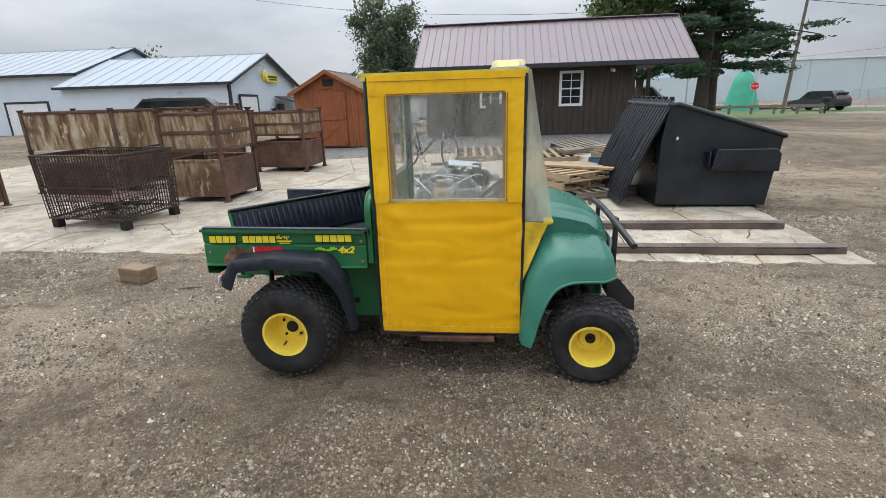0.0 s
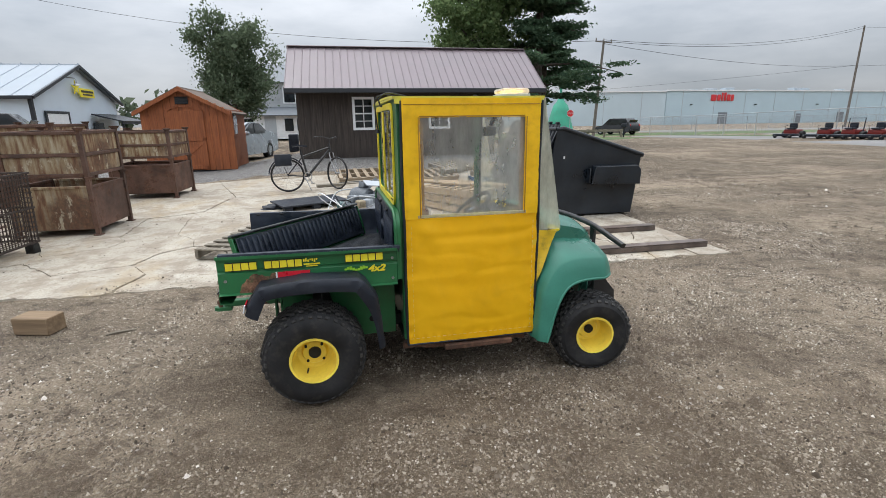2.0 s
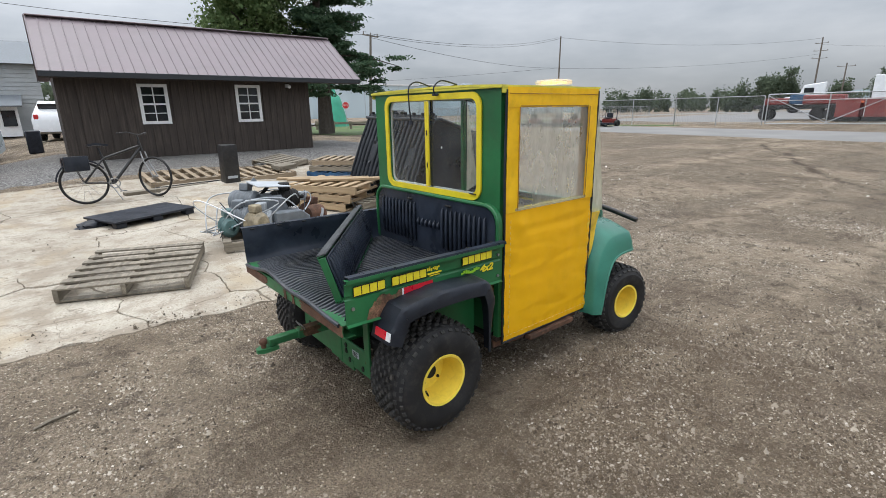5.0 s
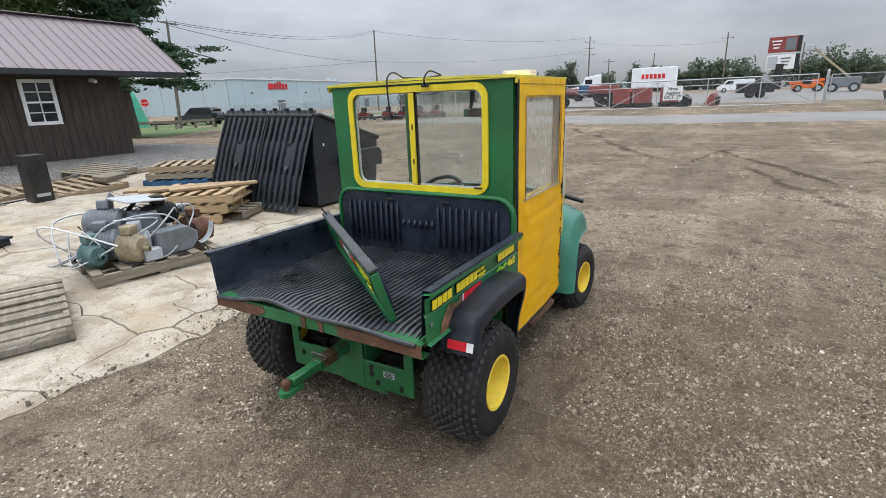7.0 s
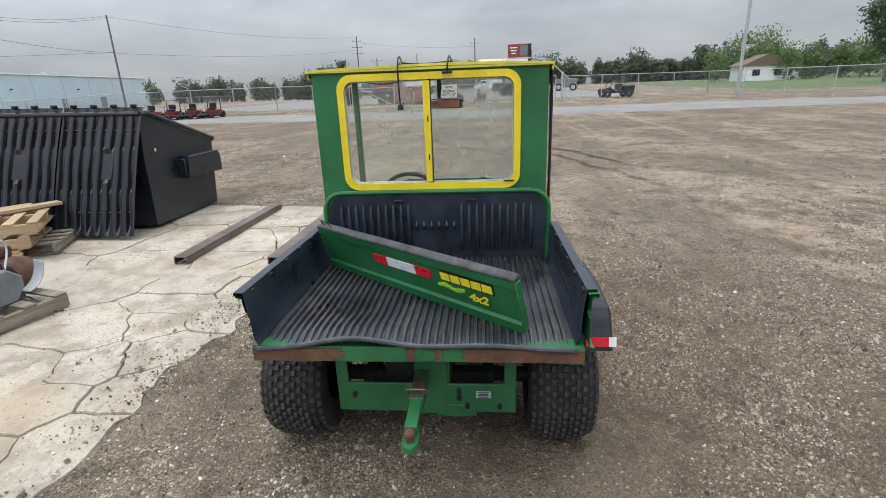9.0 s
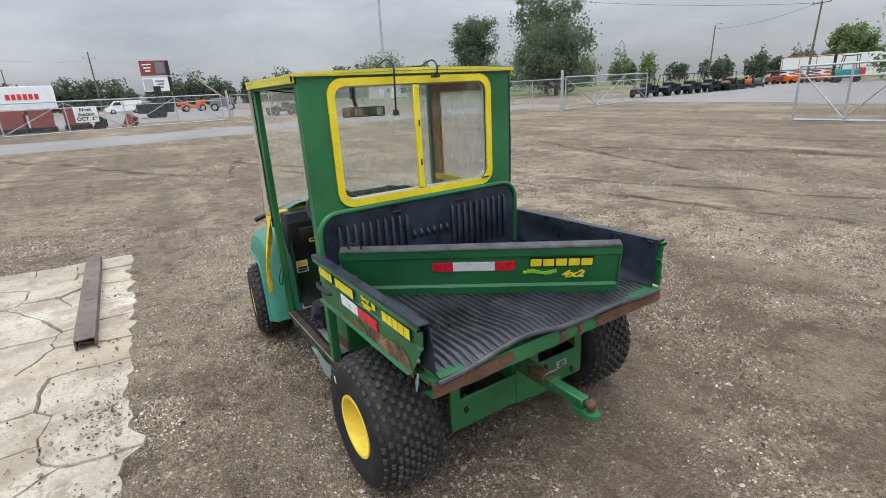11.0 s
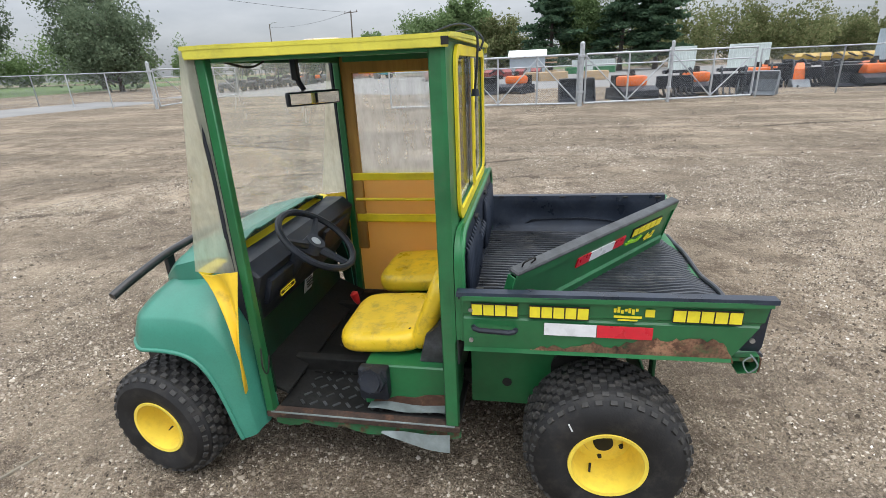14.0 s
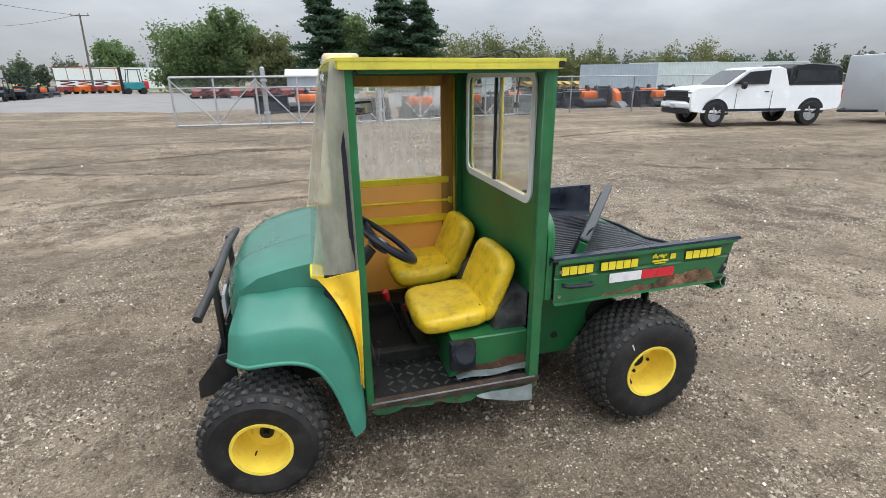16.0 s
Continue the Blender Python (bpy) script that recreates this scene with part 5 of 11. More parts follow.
        tx.parent = side
        tx.matrix_basis = Matrix.Translation((-0.765, 0.6275 * s, BT - 0.122)) @ Matrix.Rotation(radians(90), 4, "X") @ Matrix.Diagonal((1.1, 0.9, 1, 1))
    bm = nb()
    sx = -1.09 if s > 0 else -1.10
    for k in range(7):
        box(bm, (sx + (-s) * 0.011 * k, 0.6265 * s, BT - 0.034 + 0.004 * math.sin(k * 2.3)), (0.008, 0.0018, 0.014 + 0.006 * math.sin(k * 1.7)))
    box(bm, (sx + (-s) * 0.04, 0.6265 * s, BT - 0.056), (0.085, 0.0018, 0.008))
    box(bm, (sx + (-s) * 0.04, 0.6265 * s, BT - 0.067), (0.06, 0.0018, 0.005))
    if s > 0:
        box(bm, (sx - 0.105, 0.6265 * s, BT - 0.040), (0.028, 0.0018, 0.026))
    part("dealer_sticker", bm, M["decal"], side, "small yellow dealer sticker")
    for k, x in enumerate((-0.63, -0.63, -1.50)):
        bm = nb()
        cyl(bm, (x, 0.622 * s, BT - (0.055, 0.17, 0.12)[k]), (x, 0.629 * s, BT - (0.055, 0.17, 0.12)[k]), 0.008, seg=8)
        part("bolt", bm, M["steel"], side)
    for k in range(6):
        bm = nb()
        box(bm, (-0.66 - 0.165 * k, 0.60 * s, BT + 0.012), (0.028, 0.012, 0.008), bevel=0.002)
        part("rivet", bm, M["dark"], side)

bm = nb()
box(bm, ((BX0 + BX1) / 2, 0, BF - 0.012), (BX1 - BX0 - 0.02, 1.21, 0.012))
part("box_floor", bm, M["green_rusty"], car)
# rear sill of the bed
bm = nb()
rows = []
for y in np.linspace(-0.605, 0.605, 24):
    b_ = 0.006 * noise.noise((y * 6, 0, 2))
    rows.append([(BX0 + 0.07, y, BF - 0.005), (BX0 - 0.004 + b_, y, BF - 0.002 + b_), (BX0 - 0.008 + b_, y, BF - 0.03), (BX0 - 0.004 + b_, y, BF - 0.058 + b_), (BX0 + 0.05, y, BF - 0.062)])
loft(bm, rows, 0.003)
bmesh.ops.recalc_face_normals(bm, faces=bm.faces)
part("rear_sill", bm, M["green_chip"], car, "rusted steel rear edge of the bed")
for ya, yb in ((0.604, 0.29), (-0.604, -0.19), (0.0, 0.03), (-0.10, -0.075)):
    bm = nb()
    rag = [(yb + (0.05 * noise.noise((zz * 60, yb * 9, 1.0)) + 0.03 * noise.noise((zz * 160, yb, 4.0))) * (1 if abs(ya) > 0.5 else 0.25), BF - 0.056 + zz) for zz in np.linspace(0, 0.050, 12)]
    plate(bm, [(ya, BF - 0.056), *rag, (ya, BF - 0.006)], "X", BX0 - 0.0135, 0.004)
    part("rust_patch", bm, M["rust"], car, "bare rusted stretch of the sill")

# black bed liner
bm = nb()
ys = []
ribs = 38
for k in range(ribs):
    c0 = -0.545 + 1.09 * k / (ribs - 1)
    ys += [(c0 - 0.0092, 0), (c0 - 0.0055, 1), (c0 + 0.0055, 1), (c0 + 0.0092, 0)]
ys = [(-0.585, 0)] + ys + [(0.585, 0)]
rows = []
for x in np.linspace(BX0 - 0.012, BX1 + 0.03, 12):
    t = (x - BX0) / (BX1 - BX0)
    row = []
    for y, r in ys:
        lift = 0.045 * math.exp(-((y - 0.22) / 0.20) ** 2) * max(0, 1 - t * 4) + 0.02 * math.exp(-((y + 0.25) / 0.2) ** 2) * max(0, 1 - t * 5)
        droop = -0.02 * max(0, 1 - t * 9)
        row.append((x, y, BF + 0.004 + (0.014 * r if t > 0.05 else 0.0) + lift + droop))
    rows.append(row)
loft(bm, rows, -0.004)
bmesh.ops.recalc_face_normals(bm, faces=bm.faces)
liner = part("bed_liner", bm, M["linerfloor"], car, "ribbed black plastic bed liner with a curled rear edge", smooth=25)
bm = nb()
tube(bm, [(BX0 - 0.014, y, BF + 0.012 + 0.045 * math.exp(-((y - 0.22) / 0.20) ** 2) + 0.02 * math.exp(-((y + 0.25) / 0.2) ** 2) - 0.02) for y in np.linspace(-0.58, 0.585, 30)], 0.010, 8)
part("liner_lip", bm, M["linerfloor"], liner)
for s in (-1, 1):
    bm = nb()
    rows = []
    for x in np.linspace(BX0 + (0.015 if s < 0 else -0.012), BX1 + 0.02, 16):
        t = (x - BX0) / (BX1 - BX0)
        pan = 0.012 * smoothstep((t - 0.12) * 14) * (1 - smoothstep((t - 0.84) * 14))
        rows.append([(x, 0.575 * s, BF + 0.006), (x, 0.588 * s, BF + 0.03), (x, (0.590 + pan) * s, BF + 0.05), (x, (0.594 + pan) * s, BT - 0.05), (x, 0.597 * s, BT - 0.03), (x, 0.600 * s, BT - 0.004), (x, 0.604 * s, BT + 0.013 + 0.012 * (1 - t)), (x, 0.640 * s, BT + 0.014 + 0.012 * (1 - t)), (x, 0.643 * s, BT + 0.0 + 0.012 * (1 - t))])
    loft(bm, rows, -0.003 * s)
    bmesh.ops.recalc_face_normals(bm, faces=bm.faces)
    part("liner_side", bm, M["liner"], liner, smooth=40)
bm = nb()
HT = 1.018
out = [(-0.60, BF)] + [(-0.60 + 0.10 - 0.10 * math.cos(a), HT - 0.10 + 0.10 * math.sin(a)) for a in np.linspace(0, math.pi / 2, 6)] + [(0.60 - 0.10 + 0.10 * math.sin(a), HT - 0.10 + 0.10 * math.cos(a)) for a in np.linspace(0, math.pi / 2, 6)] + [(0.60, BF)]
plate(bm, out, "X", BX1 + 0.012, 0.018)
part("bulkhead", bm, M["green"], car, "green rounded bulkhead")
bm = nb()
out2 = [(y * 0.955, BF + (z - BF) * 0.955) for y, z in out]
plate(bm, out2, "X", BX1 + 0.004, 0.007)
part("liner_head", bm, M["liner"], liner)
bm = nb()
tube(bm, [(BX1 + 0.006, y * 0.985, BF + (z - BF) * 0.985) for y, z in out], 0.012, 8)
part("bulkhead_rim", bm, M["green"], car)
for k in range(26):
    y = -0.50 + 0.04 * k
    if abs(y) < 0.012:
        continue
    bm = nb()
    short = abs(y) < 0.11
    z0, z1 = (BF + 0.17, HT - 0.16) if short else (BF + 0.06, HT - 0.07)
    tube(bm, [(BX1 + 0.002, y, z0), (BX1 - 0.006, y, z0 + 0.02), (BX1 - 0.008, y, (z0 + z1) / 2), (BX1 - 0.005, y, z1 - 0.015), (BX1 + 0.002, y, z1)], 0.010, 6, radii=[0.002, 0.011, 0.012, 0.008, 0.001])
    part("liner_rib", bm, M["liner"], liner, smooth=60)
for y in (-0.19, 0.19):
    bm = nb()
    box(bm, (BX1 + 0.0, y, HT - 0.052), (0.016, 0.05, 0.012), bevel=0.003)
    part("liner_clip", bm, M["dark"], liner)

# rear frame and drawbar
bm = nb()
box(bm, (-1.50, 0.0, 0.422), (0.014, 0.67, 0.085), bevel=0.003)
for y in (-0.313, 0.313):
    box(bm, (-1.50, y, 0.53), (0.014, 0.044, 0.15), bevel=0.003)
box(bm, (-1.5045, -0.025, 0.49), (0.014, 0.115, 0.23), bevel=0.003)
box(bm, (-1.503, -0.115, 0.385), (0.012, 0.15, 0.035), bevel=0.002)
for k in range(2):
    box(bm, (-1.40, 0.035 - 0.12 * k, 0.50), (0.19, 0.010, 0.12), bevel=0.002)
hf = part("hitch_frame", bm, M["green_chip"], car, "green steel hitch frame", loc=Matrix.Translation((0.205, 0, -0.444)) @ Matrix.Diagonal((1, 1.15, 1.65, 1)))
bm = nb()
for y, z in ((-0.275, 0.40), (-0.155, 0.40), (0.27, 0.43), (-0.125, 0.425), (-0.125, 0.445)):
    part("bolt_hole", cyl(nb(), (-1.506, y, z), (-1.512, y, z), 0.010, seg=8), M["dark"], hf)
bm = nb()
box(bm, (-1.509, -0.215, 0.435), (0.003, 0.055, 0.020))
part("name_plate", bm, M["lgrey"], hf, "small printed plate")
bm = nb()
for k in range(4):
    box(bm, (-1.5112, -0.215, 0.4415 - 0.0044 * k), (0.002, 0.044 - 0.010 * (k % 2), 0.002))
part("plate_print", bm, M["decalblack"], hf)
bm = nb()
box(bm, (-1.55, 0.03, 0.440), (0.27, 0.045, 0.04), bevel=0.004)
plate(bm, [(-1.64, 0.002), (-1.64, 0.058), (-1.72, 0.06), (-1.745, 0.045), (-1.75, 0.03), (-1.745, 0.015), (-1.72, 0.0)], "Z", 0.395, 0.022)
box(bm, (-1.655, 0.03, 0.42), (0.02, 0.045, 0.05), bevel=0.003)
db = part("drawbar", bm, M["green_chip"], car, "green drawbar with a tow ball", loc=Matrix.Translation((0.021, -0.02, -0.071)))
bm = nb()
box(bm, (-1.42, 0.03, 0.442), (0.22, 0.056, 0.050), bevel=0.003)
part("receiver", bm, M["green_rusty"], db, "rusty hitch receiver")
bm = nb()
cyl(bm, (-1.71, 0.03, 0.415), (-1.71, 0.03, 0.432), 0.014, seg=12)
bmesh.ops.create_uvsphere(bm, u_segments=18, v_segments=12, radius=0.021, matrix=Matrix.Translation((-1.71, 0.03, 0.448)))
part("tow_ball", bm, M["rust"], db, "rusty steel tow ball", smooth=60)
bm = nb()
tube(bm, curvy([(-1.495, 0.0, 0.462), (-1.51, -0.01, 0.49), (-1.52, 0.03, 0.50), (-1.51, 0.07, 0.49), (-1.495, 0.065, 0.462)]), 0.0035, 6)
part("hitch_pin", bm, M["steel"], db)

# right rear mudguard
bm = nb()
path = curvy([(-0.705, 0.25, 0), (-0.715, 0.42, 0), (-0.735, 0.55, 0), (-0.785, 0.655, 0), (-0.825, 0.688, 0), (-0.93, 0.702, 0), (-1.08, 0.705, 0), (-1.22, 0.698, 0), (-1.31, 0.682, 0), (-1.345, 0.658, 0), (-1.375, 0.60, 0), (-1.40, 0.545, 0)], 4)
rows = []
for k, p in enumerate(path):
    t = k / (len(path) - 1)
    d = (path[min(k + 1, len(path) - 1)] - path[max(k - 1, 0)]).normalized()
    nx_, nz_ = d.y, -d.x
    rb = 0.006 * (1 if (k % 8) in (0, 1) else 0)
    out = 0.745 - 0.085 * (1 - smoothstep(t * 3.2))
    low = -0.062 * (0.35 + 0.65 * smoothstep(t * 4))
    prof = ((0.60, 0.01 + rb), (min(0.66, out - 0.03), 0.012 + rb), (out - 0.014, 0.006 + rb), (out - 0.003, -0.006 + rb), (out + 0.004, low * 0.5), (out + 0.003, low), (out - 0.003, low), (out - 0.003, low * 0.5), (out - 0.010, -0.012), (out - 0.02, -0.002), (min(0.66, out - 0.03), 0.004), (0.60, 0.002))
    rows.append([(p.x + nx_ * o, -y, p.y + nz_ * o) for y, o in prof])
loft(bm, rows, closed=True)
bm.faces.new([v for v in bm.verts][:12])
bm.faces.new([v for v in bm.verts][-12:])
bmesh.ops.recalc_face_normals(bm, faces=bm.faces)
gd = part("mudguard", bm, M["black"], car, "black rubber rear mudguard", smooth=28)
bm = nb()
box(bm, (-1.404, -0.68, 0.585), (0.006, 0.085, 0.036), Matrix.Rotation(radians(12), 4, "Y"))
part("reflective_tape", bm, M["redtape"], gd, "red reflective tape")
bm = nb()
box(bm, (-1.404, -0.7365, 0.585), (0.006, 0.028, 0.036), Matrix.Rotation(radians(12), 4, "Y"))
part("reflective_tape", bm, M["whitetape"], gd, "white reflective tape")

# ---- the cab ----
CL, CR = 0.595, -0.575
RT = 1.615
wy0, wy1, wz0, wz1 = -0.442, 0.471, 1.022, 1.600
bm = nb()
outer = rrect(CR, CL, 0.62, RT, 0.004, 5)
inner = rrect(wy0 + 0.03, wy1 - 0.03, wz0 + 0.03, wz1 - 0.03, 0.05, 5)
ring_plate(bm, outer, inner, "X", -0.572, 0.014)
part("rear_wall", bm, M["green"], car, "green painted rear cab wall", smooth=30)
bm = nb()
ring_plate(bm, rrect(wy0, wy1, wz0, wz1, 0.075, 6), rrect(wy0 + 0.034, wy1 - 0.034, wz0 + 0.034, wz1 - 0.034, 0.050, 6), "X", -0.584, 0.010)
box(bm, (-0.582, 0.022, (wz0 + wz1) / 2), (0.012, 0.034, wz1 - wz0 - 0.08), bevel=0.003)
fr_ = part("rear_window", bm, M["ypaint"], car, "yellow-painted sliding rear window frame", smooth=40)
bm = nb()
ring_plate(bm, rrect(wy0 + 0.005, wy1 - 0.005, wz0 + 0.005, wz1 - 0.005, 0.072, 6), rrect(wy0 + 0.04, wy1 - 0.04, wz0 + 0.04, wz1 - 0.04, 0.045, 6), "X", -0.557, 0.008)
part("window_trim", bm, M["white"], fr_, "white inner trim", smooth=40)
for z in (1.19, 1.38):
    part("latch", box(nb(), (-0.590, 0.018, z), (0.004, 0.006, 0.03)), M["dark"], fr_)
part("catch", box(nb(), (-0.590, -0.385, 1.06), (0.004, 0.05, 0.007)), M["dark"], fr_)
for ya, yb, mm, xx in ((wy0 + 0.03, 0.03, M["tint"], -0.568), (0.02, wy1 - 0.03, M["glass"], -0.562)):
    bm = nb()
    box(bm, (xx, (ya + yb) / 2, (wz0 + wz1) / 2), (0.004, yb - ya, wz1 - wz0 - 0.06))
    p_ = part("pane", bm, mm, fr_)
    p_.visible_shadow = False
bm = nb()
box(bm, (-0.556, 0.01, (wz0 + wz1) / 2), (0.012, 0.016, wz1 - wz0 - 0.06))
part("sash", bm, M["black"], fr_, "black sliding sash edge")
# posts
for y, wy in ((CL, 0.045), (CR, 0.03)):
    s = 1 if y > 0 else -1
    bm = nb()
    box(bm, (-0.545, y - 0.02 * s, (RT + 0.25) / 2), (0.05, 0.04, RT - 0.25), bevel=0.004)
    part("rear_post", bm, M["green_chip"] if s > 0 else M["green"], car, "green square tube post, paint chipped" if s > 0 else "")
    bm = nb()
    box(bm, (0.208, y - 0.02 * s, (RT + 0.24) / 2), (0.035, 0.035, RT - 0.24), bevel=0.004)
    part("front_post", bm, M["green"], car)
    bm = nb()
    tube(bm, [(0.232, y - 0.008 * s, 0.80), (0.235, y - 0.006 * s, 1.0), (0.237, y - 0.01 * s, 1.2), (0.241, y - 0.006 * s, 1.4), (0.245, y - 0.008 * s, RT - 0.01)], 0.014, 6)
    part("seal", bm, M["black"], car, "black rubber edge strip")
bm = nb()
box(bm, (0.212, 0.01, RT - 0.02), (0.04, CL - CR - 0.02, 0.04), bevel=0.004)
for y in (CL - 0.02, CR + 0.02):
    box(bm, (-0.18, y, RT - 0.02), (0.70, 0.035, 0.04), bevel=0.004)
part("roof_frame", bm, M["green"], car)
# roof
bm = nb()
rows = []
for x in np.linspace(-0.592, 0.252, 10):
    rows.append([(x, y, RT + 0.010 + 0.012 * (1 - (y / 0.6) ** 2) + 0.003 * noise.noise((x * 4, y * 4, 5))) for y in np.linspace(CR - 0.022, CL + 0.022, 12)])
loft(bm, rows, -0.012)
bmesh.ops.recalc_face_normals(bm, faces=bm.faces)
roof = part("roof", bm, M["yroof"], car, "yellow painted sheet roof, paint scuffed", smooth=30)
bm = nb()
for y in (CR - 0.016, CL + 0.016):
    box(bm, (-0.170, y, RT - 0.012), (0.828, 0.008, 0.034), bevel=0.002)
for x in (-0.586, 0.246):
    box(bm, (x, 0.01, RT + 0.002 if x < 0 else RT - 0.008), (0.008, CL - CR + 0.03, 0.014 if x < 0 else 0.03), bevel=0.002)
part("roof_edge", bm, M["yroof"], roof)
bm = nb()
box(bm, (-0.19, 0.01, RT - 0.006), (0.78, CL - CR - 0.02, 0.006))
part("headliner", bm, M["green"], roof, "dark green underside")
bm = nb()
box(bm, (-0.575, CL + 0.0212, RT - 0.012), (0.022, 0.003, 0.022))
part("slot", bm, M["dark"], roof)

# beacon on the roof
bm = nb()
plate(bm, rrect(0.02, 0.21, 0.0, 0.20, 0.045, 5), "Z", RT + 0.014, 0.018, 0.003)
bc = part("warning_light", bm, M["lgrey"], car, "low amber warning light, lit")
bc.matrix_basis = Matrix.Translation((0.045, -0.42, 0))
bm = nb()
plate(bm, rrect(0.026, 0.204, 0.006, 0.194, 0.04, 5), "Z", RT + 0.032, 0.032, 0.009)
part("cover", bm, M["lenscap"], bc, "clear ribbed cover", smooth=50)
bm = nb()
for k in range(2):
    box(bm, (0.085 + 0.06 * k, 0.10, RT + 0.047), (0.05, 0.12, 0.014), bevel=0.006)
part("bulb", bm, M["lens"], bc, "glowing amber lamps")

# windscreen and quarter windows
bm = nb()
rows = []
for t in np.linspace(0, 1, 8):
    rows.append([(0.222 + 0.128 * t + 0.004 * math.sin(y * 5), y, RT - 0.02 - 0.755 * t) for y in np.linspace(CR + 0.005, CL - 0.005, 10)])
loft(bm, rows)
ws = part("windscreen", bm, M["shield"], car, "scratched clear plastic windscreen", loc=FRONT)
ws.visible_shadow = False
for s, y in ((1, CL), (-1, CR)):
    bm = nb()
    rows = []
    for t in np.linspace(0, 1, 9):
        z = RT - 0.015 - 0.755 * t
        rows.append([(0.18 + (0.045 + 0.128 * t) * u, y + s * (0.004 + 0.010 * math.sin(t * 7 + u * 2) * u * (1 - u) * 4), z) for u in np.linspace(0, 1, 6)])
    loft(bm, rows)
    v_ = part("quarter_window", bm, M["vinylold"], car, "yellowed clear vinyl side window, creased", smooth=60, loc=FRONT)
    v_.visible_shadow = False
    bm = nb()
    rows = []
    for t in np.linspace(0, 1, 14):
        if s > 0:
            z = 0.85 - 0.47 * t
            w = 0.15 * (1 - t) ** 2.6 + 0.012
            rows.append([(0.178 + 0.018 * t + w * u, y + s * (0.008 + 0.075 * smoothstep(t * 1.4) * (1 - 0.35 * u) + 0.014 * math.sin(t * 7 + u * 5) * (1 - t) + 0.008 * math.sin(u * 9)), z - 0.02 * u * (1 - t) + 0.006 * math.sin(u * 7 + t * 3)) for u in np.linspace(0, 1, 9)])
        else:
            z = 0.85 - 0.36 * t
            w = 0.165 * (1 - 0.88 * t)
            rows.append([(0.165 + w * u, y + s * (0.008 + 0.010 * math.sin(t * 6 + u * 4)), z - 0.015 * u) for u in np.linspace(0, 1, 9)])
    loft(bm, rows, 0.003)
    bmesh.ops.recalc_face_normals(bm, faces=bm.faces)
    part("quarter_flap", bm, M["yflap"], car, "stained yellow vinyl flap", smooth=60, loc=FRONT)
bm = nb()
box(bm, (0.335, 0.01, 0.83), (0.05, 1.14, 0.022), Matrix.Rotation(radians(-15), 4, "Y"), 0.006)
part("cowl_strip", bm, M["ypaint"], car, "yellow strip along the windscreen foot", loc=FRONT)

# right-hand fabric door
DY = CR - 0.012
bm = nb()
rows = []
for z in np.linspace(0.262, 0.975, 58):
    row = []
    for x in np.linspace(-0.588, 0.145, 60):
        u = (x + 0.588) / 0.733
        wr = 0.008 * noise.noise((x * 5, z * 3, 1)) + 0.005 * noise.noise((x * 12, z * 9, 4)) * (1.2 - u) + 0.007 * math.exp(-((z - 0.292) / 0.016) ** 2) * math.sin(x * 95 + 3 * math.sin(x * 13))
        wr += 0.007 * math.exp(-((z - 0.905 + 0.05 * math.sin(u * 3.1) + 0.01 * math.sin(u * 9)) / 0.016) ** 2) * (0.4 + 0.6 * u)
        wr += 0.006 * math.exp(-((z - 0.80 + 0.10 * u + 0.012 * math.sin(u * 11)) / 0.013) ** 2) * max(0.0, 1 - abs(u - 0.3) * 2.2)
        wr += 0.006 * math.exp(-((z - 0.60 - 0.09 * u + 0.015 * math.sin(u * 7)) / 0.014) ** 2) * max(0.0, 1 - abs(u - 0.72) * 2.5)
        wr += 0.006 * math.exp(-((z - 0.42 + 0.06 * u + 0.01 * math.sin(u * 13)) / 0.012) ** 2) * max(0.0, 1 - abs(u - 0.5) * 2.4)
        wr += 0.005 * math.sin(z * 62 + 2 * math.sin(z * 17)) * (math.exp(-u / 0.035) + math.exp(-(1 - u) / 0.05))
        wr += 0.009 * abs(noise.noise((x * 2.2, z * 11, 6))) + 0.007 * abs(noise.noise((x * 7 + z * 4, z * 6 - x * 3, 9)))
        wr -= 0.018 * math.exp(-((x + 0.47) / 0.05) ** 2 - ((z - 0.885) / 0.05) ** 2)
        row.append((x, DY - 0.010 + wr * 0.62 - 0.010 * math.sin(u * math.pi) * math.sin((z - 0.26) / 0.715 * math.pi), z))
    rows.append(row)
loft(bm, rows)
door = part("door", bm, [M["yvinyl"]], car, "yellow vinyl zip-in door, puckered along its hem", smooth=70)
bm = nb()
rows = []
for z in np.linspace(0.27, 0.975, 9):
    rows.append([(x, DY + 0.014 + 0.002 * noise.noise((x * 5, z * 5, 8)), z) for x in np.linspace(-0.56, 0.13, 10)])
vs = [[bm.verts.new(p) for p in r] for r in rows]
for a, b in zip(vs, vs[1:]):
    for k in range(9):
        bm.faces.new((a[k], a[k + 1], b[k + 1], b[k]))
door.matrix_basis = Matrix.Translation((0.0767, 0, -0.0545)) @ Matrix.Diagonal((1.0573, 1, 1.0553, 1))
part("door_backing", bm, M["yback"], door, "faded tan inside of the door cloth")
bm = nb()
yb = DY - 0.012
